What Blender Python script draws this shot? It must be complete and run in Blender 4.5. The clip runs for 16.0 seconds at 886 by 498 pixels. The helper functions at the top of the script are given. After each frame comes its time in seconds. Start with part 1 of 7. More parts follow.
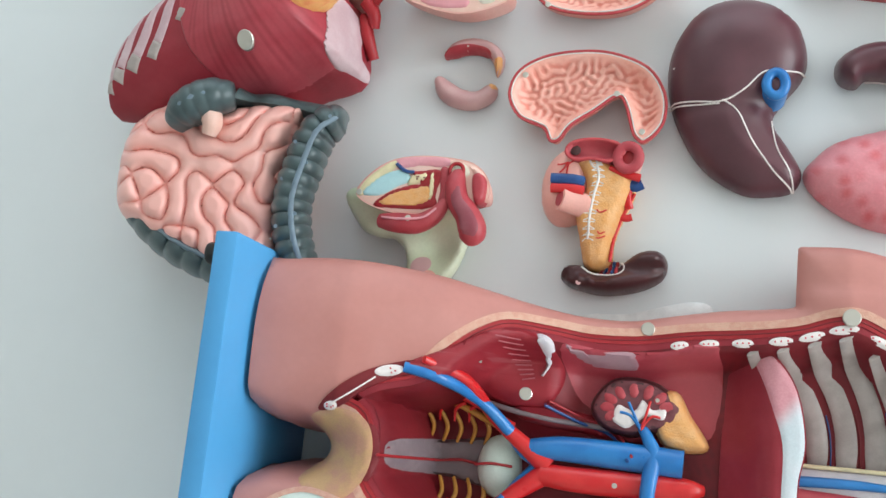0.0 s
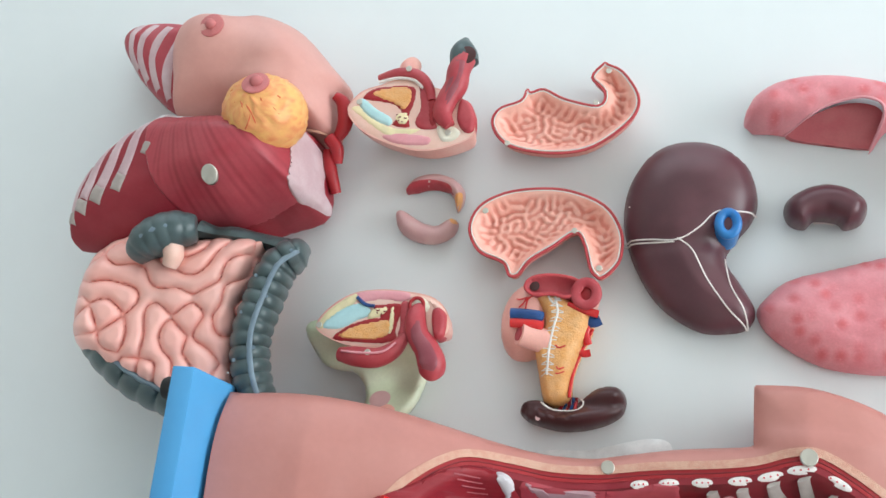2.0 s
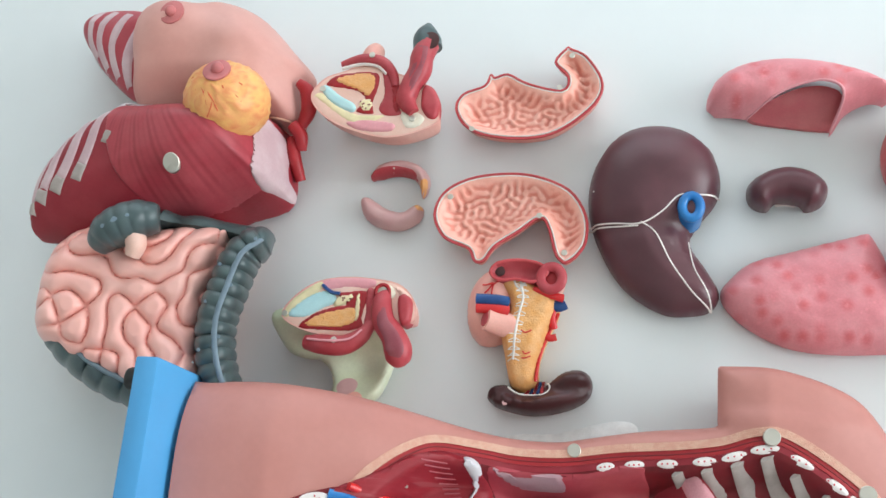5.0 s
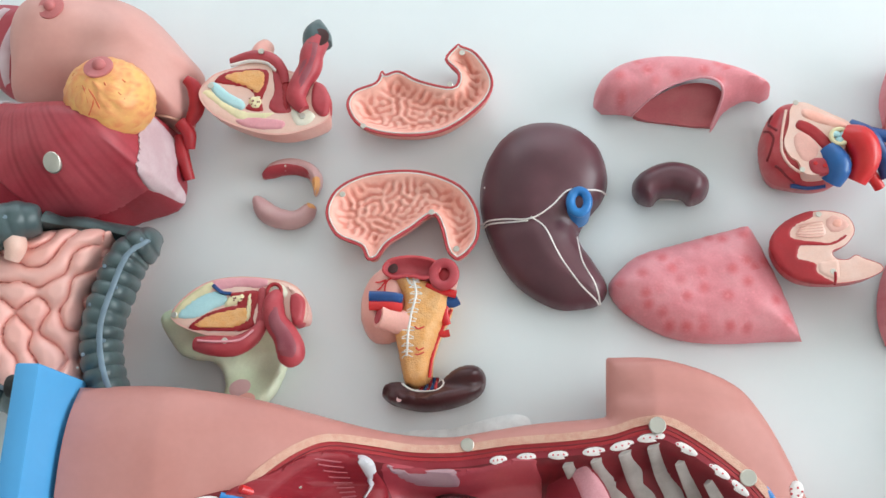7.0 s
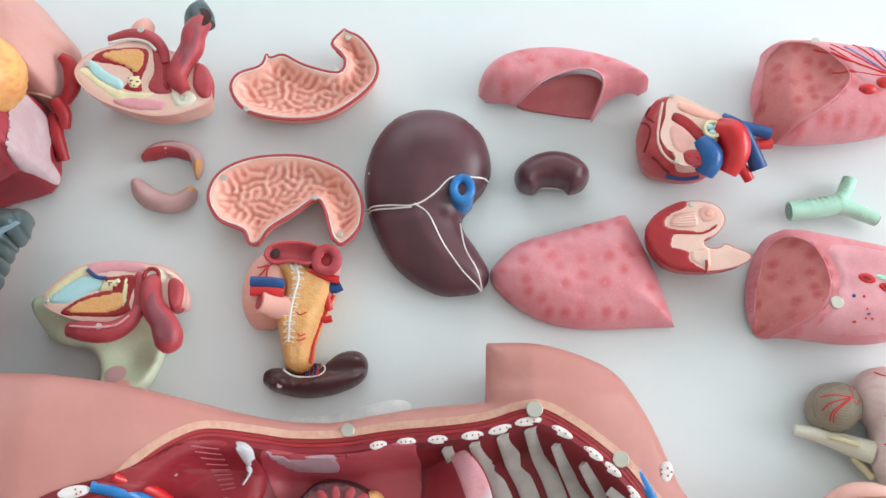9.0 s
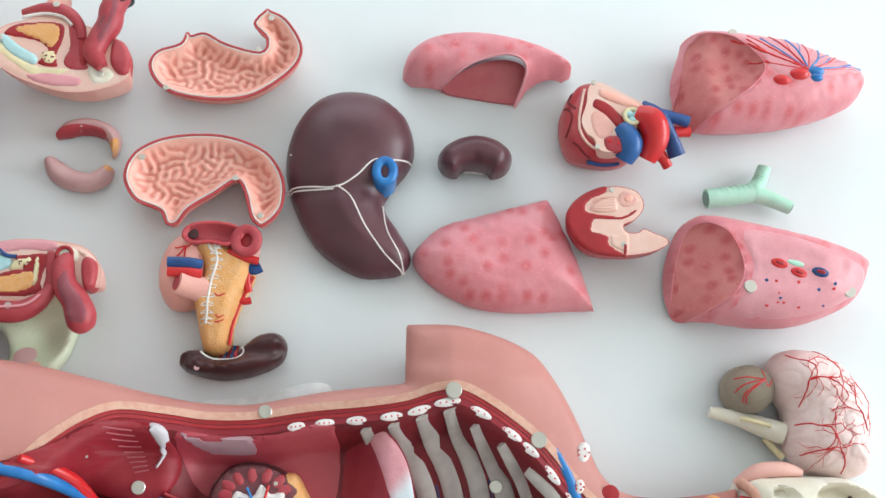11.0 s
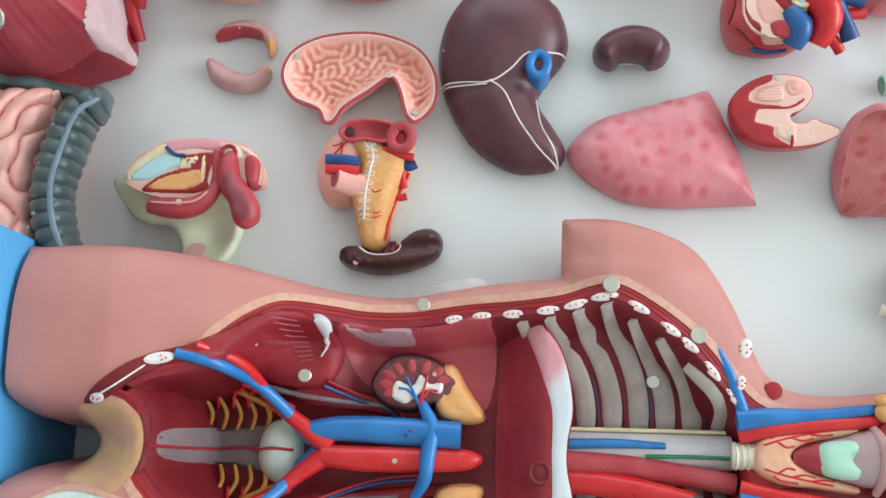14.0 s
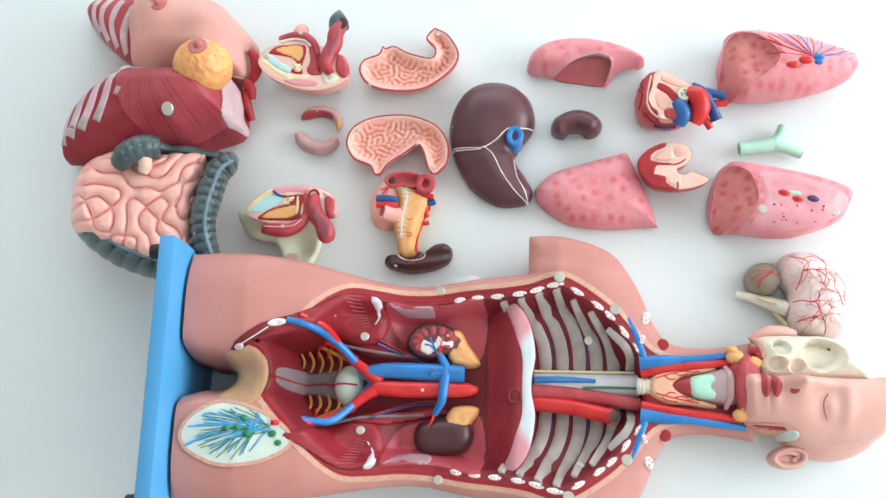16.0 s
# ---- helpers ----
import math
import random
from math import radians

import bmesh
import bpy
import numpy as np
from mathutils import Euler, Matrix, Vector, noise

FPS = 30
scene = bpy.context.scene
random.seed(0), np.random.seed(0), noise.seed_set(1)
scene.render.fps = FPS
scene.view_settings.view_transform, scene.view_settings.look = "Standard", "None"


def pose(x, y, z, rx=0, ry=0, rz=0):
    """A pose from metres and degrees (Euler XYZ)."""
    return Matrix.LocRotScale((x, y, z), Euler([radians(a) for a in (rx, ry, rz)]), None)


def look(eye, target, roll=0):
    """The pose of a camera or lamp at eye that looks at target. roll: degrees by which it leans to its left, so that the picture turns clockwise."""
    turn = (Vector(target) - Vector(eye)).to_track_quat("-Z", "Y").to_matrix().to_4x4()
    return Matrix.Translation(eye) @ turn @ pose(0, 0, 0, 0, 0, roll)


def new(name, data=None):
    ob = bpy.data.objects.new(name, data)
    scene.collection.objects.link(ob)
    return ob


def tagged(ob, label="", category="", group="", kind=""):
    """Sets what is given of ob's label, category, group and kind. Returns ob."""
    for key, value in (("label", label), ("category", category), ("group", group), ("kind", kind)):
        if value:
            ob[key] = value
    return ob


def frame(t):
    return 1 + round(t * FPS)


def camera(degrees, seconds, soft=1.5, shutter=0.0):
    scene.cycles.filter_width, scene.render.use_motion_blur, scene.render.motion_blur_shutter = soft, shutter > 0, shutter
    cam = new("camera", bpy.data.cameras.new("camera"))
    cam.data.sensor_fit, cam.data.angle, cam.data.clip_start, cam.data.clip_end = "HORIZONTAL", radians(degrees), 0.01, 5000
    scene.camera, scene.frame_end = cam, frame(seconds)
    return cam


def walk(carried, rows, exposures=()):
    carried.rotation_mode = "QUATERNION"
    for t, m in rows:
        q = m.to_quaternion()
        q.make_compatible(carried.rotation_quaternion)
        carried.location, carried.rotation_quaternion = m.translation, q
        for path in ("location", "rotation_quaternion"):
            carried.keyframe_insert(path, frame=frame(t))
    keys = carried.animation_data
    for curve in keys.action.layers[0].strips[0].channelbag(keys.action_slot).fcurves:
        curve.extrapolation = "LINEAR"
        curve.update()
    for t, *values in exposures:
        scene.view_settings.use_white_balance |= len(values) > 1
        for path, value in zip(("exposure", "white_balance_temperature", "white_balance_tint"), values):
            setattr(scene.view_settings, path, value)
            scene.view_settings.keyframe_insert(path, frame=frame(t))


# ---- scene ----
cam = camera(48.31, 16.0)
PATH = [
    (0, pose(0.0429, 0.0107, 0.8230, 12.48, 14.33, 5.76)),
    (0.5, pose(0.0445, 0.0154, 0.8256, 14.43, 13.58, 6.46)),
    (1, pose(0.0438, 0.0186, 0.8279, 16.14, 13.43, 5.94)),
    (1.5, pose(0.0445, 0.0246, 0.8304, 17.48, 12.55, 5.50)),
    (2, pose(0.0456, 0.0248, 0.8299, 19.15, 12.14, 5.60)),
    (2.5, pose(0.0435, 0.0243, 0.8302, 19.09, 12.37, 5.59)),
    (3, pose(0.0431, 0.0252, 0.8309, 19.00, 12.58, 5.60)),
    (5.5, pose(0.0527, 0.0240, 0.8273, 18.06, 9.89, 3.71)),
    (6, pose(0.0552, 0.0249, 0.8283, 18.09, 8.77, 2.98)),
    (6.5, pose(0.0590, 0.0267, 0.8282, 17.75, 7.22, 2.44)),
    (7, pose(0.0627, 0.0266, 0.8273, 17.53, 5.94, 1.86)),
    (7.5, pose(0.0650, 0.0240, 0.8262, 17.48, 4.66, 1.45)),
    (8, pose(0.0673, 0.0249, 0.8265, 17.14, 3.10, 1.24)),
    (8.5, pose(0.0714, 0.0251, 0.8266, 17.02, 1.76, 0.98)),
    (9, pose(0.0758, 0.0244, 0.8268, 16.81, 0.19, 0.62)),
    (9.5, pose(0.0792, 0.0249, 0.8262, 16.49, -1.24, 0.27)),
    (9.7, pose(0.0830, 0.0236, 0.8264, 16.43, -1.75, 0.20)),
    (11.8, pose(0.0870, 0.0037, 0.8173, 17.31, -4.01, 0.24)),
    (12, pose(0.0884, 0.0121, 0.8189, 16.51, -2.78, 0.69)),
    (12.5, pose(0.0818, 0.0086, 0.8166, 14.93, 0.14, 1.48)),
    (13, pose(0.0817, 0.0024, 0.8132, 12.89, 2.62, 1.46)),
    (13.5, pose(0.0726, -0.0051, 0.8112, 11.98, 3.90, 1.86)),
    (14, pose(0.0733, -0.0049, 0.8127, 12.00, 4.23, 1.64)),
    (14.5, pose(0.0813, -0.0238, 0.9132, 12.03, 4.39, 1.83)),
    (15, pose(0.0949, -0.0626, 1.0366, 12.91, 4.69, 1.87)),
    (15.5, pose(0.0985, -0.0990, 1.1486, 13.52, 4.47, 1.89)),
    (16, pose(0.1049, -0.1260, 1.2282, 13.94, 4.70, 1.61)),
]
EXPO = 0.0
walk(cam, PATH, exposures=[(0.0, 0.0), (14.0, 0.0), (15.0, 0.11), (16.0, 0.25)])

# ---- daylight ----
SUN_DIR = (math.radians(52), math.radians(150))
world = bpy.data.worlds.new("sky")
scene.world = world
world.use_nodes = True
wn = world.node_tree.nodes
sky = wn.new("ShaderNodeTexSky")
sky.sky_type, sky.sun_disc = "NISHITA", False
sky.sun_elevation, sky.sun_rotation = SUN_DIR
wn["Background"].inputs[1].default_value = 0.12
world.node_tree.links.new(sky.outputs[0], wn["Background"].inputs[0])


def window_light(name, eye, target, wide, high, watts, tint):
    lamp = bpy.data.lights.new(name, "AREA")
    lamp.shape, lamp.size, lamp.size_y, lamp.energy, lamp.color = "RECTANGLE", wide, high, watts, tint
    ob = new(name, lamp)
    ob.matrix_world = look(eye, target)
    return ob


# Window out of view, set west to brighten the table's left side.
window_light("window_daylight", (-0.35, 2.36, 1.14), (-0.2, 0.2, 0.1), 2.8, 1.46, 27, (0.92, 0.985, 1.0))
# Second window, also unseen, inferred from the brighter right side.
window_light("side_window_daylight", (3.36, 0.35, 1.14), (0.0, 0.2, 0.2), 3.0, 1.46, 100, (0.93, 0.985, 1.0))

# ---- materials ----
def mixed(nt, factor, a, b, kind="MIX"):
    n = nt.nodes.new("ShaderNodeMix")
    n.data_type, n.blend_type = "RGBA", kind
    for socket, value in ((n.inputs[0], factor), (n.inputs[6], a), (n.inputs[7], b)):
        if isinstance(value, (float, int)):
            socket.default_value = value
        elif isinstance(value, tuple):
            socket.default_value = (*value, 1)
        else:
            nt.links.new(value, socket)
    return n.outputs[2]


def ramp(nt, value, low, high):
    n = nt.nodes.new("ShaderNodeMapRange")
    n.interpolation_type = "SMOOTHSTEP"
    n.inputs[1].default_value, n.inputs[2].default_value = low, high
    nt.links.new(value, n.inputs[0])
    return n.outputs[0]


def noise_tex(nt, scale, detail=3.0, stretch=None):
    co = nt.nodes.new("ShaderNodeTexCoord").outputs["Object"]
    if stretch:
        mp = nt.nodes.new("ShaderNodeMapping")
        mp.inputs["Scale"].default_value, mp.inputs["Rotation"].default_value = stretch[0], stretch[1]
        nt.links.new(co, mp.inputs[0])
        co = mp.outputs[0]
    n = nt.nodes.new("ShaderNodeTexNoise")
    n.inputs["Scale"].default_value, n.inputs["Detail"].default_value = scale, detail
    nt.links.new(co, n.inputs["Vector"])
    return n.outputs["Fac"]


def vinyl(name, base, other=None, groove=None, spots=None, rough=0.42, grain=0.25, bump=0.12, scale=38.0, fibre=None, coat=0.0, soft=0.0):
    """Painted soft plastic: two tones that drift, a fine grain, optional grooves in a second colour, blurred spots and
    fibres.
    """
    m = bpy.data.materials.new(name)
    m.use_nodes = True
    nt = m.node_tree
    b = nt.nodes["Principled BSDF"]
    other = other or tuple(min(1.0, c * 1.18 + 0.01) for c in base)
    drift, fine = noise_tex(nt, scale, 3.0), noise_tex(nt, scale * 14, 2.0)
    colour = mixed(nt, ramp(nt, drift, 0.35, 0.68), base, other)
    if spots:
        vor = nt.nodes.new("ShaderNodeTexVoronoi")
        vor.voronoi_dimensions = "2D"
        vor.inputs["Scale"].default_value, vor.inputs["Randomness"].default_value = spots[1], 1.0
        co = nt.nodes.new("ShaderNodeTexCoord").outputs["Object"]
        nt.links.new(co, vor.inputs["Vector"])
        wob = nt.nodes.new("ShaderNodeMath")
        wob.operation = "MULTIPLY_ADD"
        nt.links.new(fine, wob.inputs[0])
        wob.inputs[1].default_value = 0.05
        nt.links.new(vor.outputs["Distance"], wob.inputs[2])
        keep = ramp(nt, wob.outputs[0], spots[3], spots[2])
        sep = nt.nodes.new("ShaderNodeSeparateColor")
        nt.links.new(vor.outputs["Color"], sep.inputs[0])
        some = nt.nodes.new("ShaderNodeMath")
        some.operation = "MULTIPLY"
        nt.links.new(keep, some.inputs[0])
        nt.links.new(ramp(nt, sep.outputs[0], 0.1, 0.6), some.inputs[1])
        colour = mixed(nt, some.outputs[0], colour, spots[0])
        veil = noise_tex(nt, spots[1] * 3.5, 1.0)
        colour = mixed(nt, ramp(nt, veil, 0.55, 0.95), colour, tuple(min(1, c * 1.12 + 0.03) for c in base))
    if fibre:
        lines = noise_tex(nt, fibre[1], 2.0, (fibre[2], fibre[3]))
        colour = mixed(nt, ramp(nt, lines, 0.56, 0.7), colour, fibre[0])
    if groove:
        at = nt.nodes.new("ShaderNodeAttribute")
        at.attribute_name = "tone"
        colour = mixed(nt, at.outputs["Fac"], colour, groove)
    speck = ramp(nt, fine, 0.3, 0.75)
    colour = mixed(nt, grain * 0.5, colour, mixed(nt, speck, tuple(c * 0.72 for c in base), tuple(min(1, c * 1.2) for c in base)))
    nt.links.new(colour, b.inputs["Base Color"])
    gloss = nt.nodes.new("ShaderNodeMapRange")
    gloss.inputs[3].default_value, gloss.inputs[4].default_value = rough - 0.08, rough + 0.1
    nt.links.new(drift, gloss.inputs[0])
    nt.links.new(gloss.outputs[0], b.inputs["Roughness"])
    bp = nt.nodes.new("ShaderNodeBump")
    bp.inputs["Strength"].default_value, bp.inputs["Distance"].default_value = bump, 0.0012
    if fibre:
        nt.links.new(noise_tex(nt, fibre[1], 2.0, (fibre[2], fibre[3])), bp.inputs["Height"])
    else:
        nt.links.new(noise_tex(nt, scale * 5, 3.0), bp.inputs["Height"])
    nt.links.new(bp.outputs[0], b.inputs["Normal"])
    b.inputs["Specular IOR Level"].default_value = 0.4
    b.inputs["Coat Weight"].default_value, b.inputs["Coat Roughness"].default_value = coat, 0.2
    if soft:
        b.inputs["Subsurface Weight"].default_value, b.inputs["Subsurface Scale"].default_value = soft, 0.004
    return m


SKIN = vinyl("skin_vinyl", (0.535, 0.225, 0.195), (0.58, 0.262, 0.23), rough=0.48, grain=0.12, bump=0.05, scale=14)
SKIN_FACE = vinyl("face_vinyl", (0.74, 0.40, 0.345), (0.79, 0.46, 0.40), rough=0.45, grain=0.1, bump=0.05, scale=16)
BREAST_SKIN = vinyl("breast_vinyl", (0.64, 0.32, 0.28), (0.69, 0.37, 0.33), rough=0.46, grain=0.1, bump=0.05, scale=18)
NIPPLE = vinyl("areola_vinyl", (0.50, 0.15, 0.15), rough=0.5, grain=0.3)
FAT_YELLOW = vinyl("fat_yellow", (0.90, 0.50, 0.17), (0.88, 0.40, 0.16), groove=(0.82, 0.22, 0.10), rough=0.4, scale=60)
FAT_CREAM = vinyl("cut_fat_cream", (0.66, 0.34, 0.255), (0.72, 0.45, 0.34), rough=0.5, scale=200, grain=0.6, bump=0.5)
GROIN_FAT = vinyl("groin_fat", (0.58, 0.35, 0.17), (0.54, 0.27, 0.19), rough=0.5, scale=70, grain=0.4)
MUSCLE = vinyl("muscle_red", (0.28, 0.013, 0.023), (0.33, 0.022, 0.034), rough=0.52, scale=40,
               fibre=((0.34, 0.06, 0.07), 30.0, (0.25, 6.0, 1.0), (0, 0, math.radians(8))), bump=0.5)
MUSCLE_FAN = vinyl("muscle_pectoral", (0.42, 0.05, 0.07), (0.46, 0.08, 0.10), rough=0.4, scale=24, groove=(0.25, 0.02, 0.032), bump=0.25)
MUSCLE_DARK = vinyl("muscle_dark", (0.17, 0.012, 0.017), (0.22, 0.02, 0.026), rough=0.5, scale=50)
LINING = vinyl("cavity_lining", (0.17, 0.008, 0.014), (0.21, 0.012, 0.019), rough=0.5, scale=30, groove=(0.11, 0.008, 0.012))
ROSE = vinyl("rose_membrane", (0.28, 0.018, 0.031), (0.32, 0.028, 0.043), rough=0.45, scale=50)
PAD_WHITE = vinyl("foam_white", (0.80, 0.82, 0.82), rough=0.7, scale=60)
KIDNEY_CUT = vinyl("kidney_section", (0.14, 0.035, 0.045), (0.22, 0.07, 0.08), rough=0.35, scale=90)
# Mauve lining darkened: the hollow's shade is put into its colour.
RECTUM_SHADE = vinyl("rectum_shade", (0.26, 0.055, 0.075), (0.33, 0.09, 0.11), rough=0.4, scale=60)
SACRUM = vinyl("sacrum_grey", (0.21, 0.16, 0.175), (0.27, 0.21, 0.22), rough=0.5, scale=60)
FASCIA = vinyl("fascia_mauve", (0.40, 0.20, 0.24), (0.46, 0.29, 0.32), rough=0.4, scale=40)
LUNG_HOLLOW = vinyl("lung_hollow", (0.58, 0.13, 0.15), (0.62, 0.18, 0.19), rough=0.45, scale=40)
WINDOW = vinyl("window_resin", (0.60, 0.70, 0.63), (0.66, 0.74, 0.68), rough=0.4, scale=30)
SKY_VEIN = vinyl("pale_vein_blue", (0.05, 0.34, 0.66), rough=0.4, scale=60)
FRINGE = vinyl("tendon_fringe", (0.40, 0.10, 0.12), rough=0.5, scale=60)
CUT_RED = vinyl("cut_red", (0.40, 0.022, 0.030), (0.34, 0.02, 0.026), rough=0.4, scale=60)
BRIGHT_RED = vinyl("artery_red", (0.62, 0.014, 0.018), (0.68, 0.03, 0.03), rough=0.3, scale=50, grain=0.1, coat=0.3)
VEIN_BLUE = vinyl("vein_blue", (0.015, 0.17, 0.49), (0.025, 0.22, 0.57), rough=0.3, scale=50, grain=0.1, coat=0.3)
DEEP_BLUE = vinyl("deep_blue", (0.012, 0.055, 0.20), (0.02, 0.08, 0.26), rough=0.34, scale=50, grain=0.15, coat=0.2)
HEART_BLUE = vinyl("heart_vein_blue", (0.014, 0.10, 0.32), (0.02, 0.13, 0.38), rough=0.32, scale=50, grain=0.12, coat=0.2)
BOARD_BLUE = vinyl("board_blue", (0.08, 0.34, 0.66), (0.09, 0.365, 0.69), rough=0.4, scale=9, grain=0.05, bump=0.03)
RUBBER = vinyl("black_rubber", (0.012, 0.012, 0.013), rough=0.5, scale=80)
COLON = vinyl("colon_grey_green", (0.055, 0.085, 0.09), (0.075, 0.115, 0.12), groove=(0.03, 0.05, 0.055), rough=0.34, scale=45, coat=0.15)
TAENIA = vinyl("taenia_grey_blue", (0.16, 0.22, 0.27), rough=0.45, scale=60)
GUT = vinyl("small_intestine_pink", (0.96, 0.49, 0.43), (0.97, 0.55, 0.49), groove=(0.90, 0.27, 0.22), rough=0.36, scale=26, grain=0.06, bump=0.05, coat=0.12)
LIVER = vinyl("liver_brown", (0.095, 0.036, 0.046), (0.125, 0.046, 0.058), rough=0.36, scale=22, grain=0.15, bump=0.06, coat=0.12)
SPLEEN = vinyl("spleen_brown", (0.055, 0.018, 0.02), (0.085, 0.026, 0.03), rough=0.36, scale=30, coat=0.12)
WHITE_LINE = vinyl("white_paint", (0.76, 0.72, 0.69), rough=0.45, scale=90)
LUNG = vinyl("lung_pink", (0.745, 0.255, 0.29), (0.79, 0.32, 0.355), spots=((0.70, 0.145, 0.165), 60.0, 0.04, 0.5), rough=0.4, scale=40, bump=0.25)
LUNG_CUT = vinyl("lung_base", (0.66, 0.20, 0.20), (0.70, 0.26, 0.24), spots=((0.56, 0.10, 0.11), 82.0, 0.08, 0.55), rough=0.5, scale=40, bump=0.2)
LUNG_PALE = vinyl("lung_pale", (0.75, 0.32, 0.36), (0.80, 0.38, 0.42), rough=0.4, scale=30, bump=0.12)
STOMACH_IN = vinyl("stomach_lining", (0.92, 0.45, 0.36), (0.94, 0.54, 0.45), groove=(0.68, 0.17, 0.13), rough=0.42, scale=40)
STOMACH_OUT = vinyl("stomach_skin", (0.72, 0.28, 0.23), (0.78, 0.35, 0.28), rough=0.4, scale=40)
WALL_RED = vinyl("stomach_wall_red", (0.50, 0.06, 0.07), rough=0.4, scale=60)
THYROID = vinyl("thyroid_cream", (0.82, 0.44, 0.28), (0.84, 0.52, 0.36), rough=0.42, scale=60)
THROAT = vinyl("throat_mauve", (0.52, 0.36, 0.38), (0.58, 0.44, 0.45), rough=0.42, scale=50)
MAUVE = vinyl("gallbladder_mauve", (0.61, 0.36, 0.36), (0.66, 0.43, 0.42), rough=0.4, scale=40, grain=0.15)
PANCREAS = vinyl("pancreas_orange", (0.84, 0.41, 0.14), (0.85, 0.48, 0.22), rough=0.42, scale=130, bump=0.6, grain=0.4)
DUODENUM = vinyl("duodenum_pink", (0.82, 0.40, 0.34), (0.86, 0.47, 0.40), rough=0.4, scale=40)
TUBE_RED = vinyl("tube_inside_red", (0.42, 0.045, 0.06), (0.50, 0.085, 0.10), rough=0.42, scale=50)
PINK_FLESH = vinyl("pink_flesh", (0.80, 0.42, 0.36), (0.84, 0.50, 0.43), rough=0.42, scale=50)
PALE_FLESH = vinyl("pale_flesh", (0.84, 0.54, 0.45), (0.86, 0.60, 0.52), rough=0.42, scale=60)
HEART_RED = vinyl("heart_red", (0.50, 0.05, 0.06), (0.56, 0.09, 0.10), rough=0.34, scale=50, coat=0.15)
BONE = vinyl("bone_cream", (0.80, 0.74, 0.60), (0.84, 0.80, 0.70), rough=0.45, scale=40)
RIB = vinyl("rib_grey_white", (0.40, 0.35, 0.325), (0.50, 0.45, 0.425), rough=0.42, scale=60)
RIB_PINK = vinyl("rib_under_film", (0.58, 0.40, 0.43), (0.66, 0.52, 0.54), rough=0.4, scale=40)
DIA_RIM = vinyl("diaphragm_tendon", (0.64, 0.72, 0.76), (0.70, 0.74, 0.78), groove=(0.72, 0.24, 0.28), rough=0.42, scale=50)
TENDON = vinyl("tendon_white", (0.70, 0.68, 0.70), (0.62, 0.60, 0.66), rough=0.42, scale=50)
DISC_WHITE = vinyl("rib_end_white", (0.80, 0.74, 0.72), rough=0.45, scale=90)
FINE_RED = vinyl("gland_vessel_red", (0.66, 0.12, 0.05), rough=0.45, scale=60)
RED_DOT = vinyl("marrow_red", (0.55, 0.05, 0.07), rough=0.5)
CARTILAGE = vinyl("cartilage_green", (0.44, 0.76, 0.60), (0.50, 0.80, 0.66), rough=0.42, scale=50)
CART_BLUE = vinyl("cartilage_blue", (0.44, 0.70, 0.74), (0.50, 0.75, 0.78), rough=0.42, scale=60)
PALE_GREEN = vinyl("pale_green_resin", (0.62, 0.71, 0.50), (0.70, 0.76, 0.58), rough=0.3, scale=30, coat=0.2)
PALE_YELLOW = vinyl("pale_yellow", (0.78, 0.69, 0.43), rough=0.45, scale=60)
NERVE = vinyl("nerve_yellow", (0.50, 0.23, 0.04), rough=0.4, scale=60)
LYMPH = vinyl("lymph_green", (0.03, 0.20, 0.09), rough=0.4, scale=60)
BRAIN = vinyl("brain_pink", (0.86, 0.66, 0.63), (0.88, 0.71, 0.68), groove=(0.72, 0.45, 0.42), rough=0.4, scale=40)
CEREBELLUM = vinyl("cerebellum_grey", (0.30, 0.25, 0.19), (0.34, 0.29, 0.23), rough=0.45, scale=40)
# Cartilage green darkened to paint the shade within the windpipe.
BORE_SHADE_GREEN = vinyl("windpipe_bore_shade", (0.20, 0.34, 0.28), rough=0.5, scale=60)
# Near-black for flat discs: the shade inside holes put into colour.
HOLE_SHADE = vinyl("hole_shade", (0.06, 0.02, 0.02), rough=0.6, scale=60)


def metal(name):
    m = bpy.data.materials.new(name)
    m.use_nodes = True
    b = m.node_tree.nodes["Principled BSDF"]
    b.inputs["Base Color"].default_value = (0.66, 0.64, 0.58, 1)
    b.inputs["Metallic"].default_value = 1.0
    g = m.node_tree.nodes.new("ShaderNodeMapRange")
    g.inputs[3].default_value, g.inputs[4].default_value = 0.24, 0.5
    m.node_tree.links.new(noise_tex(m.node_tree, 400, 3), g.inputs[0])
    m.node_tree.links.new(g.outputs[0], b.inputs["Roughness"])
    return m


NICKEL = metal("nickel_magnet")
TABLE_WHITE = vinyl("table_white_film", (0.765, 0.815, 0.83), (0.79, 0.84, 0.85), rough=0.42, scale=2.2, grain=0.04, bump=0.06)
PAINT = vinyl("wall_paint", (0.78, 0.78, 0.76), rough=0.8, scale=3, grain=0.05, bump=0.05)
# Greys of the unseen south wall and floor regulate the fill light.
BOUNCE_GREY = vinyl("bounce_grey", (0.66, 0.65, 0.63), rough=0.8, scale=3, grain=0.05, bump=0.05)
FLOOR_GREY = vinyl("floor_grey", (0.52, 0.51, 0.49), rough=0.6, scale=4)

# ---- shape helpers ----
from mathutils.geometry import delaunay_2d_cdt

ORIGIN = {}
VIEW_DEPTH = {}
VIEW_EYE = np.array((0.06, 0.03, 0.83))


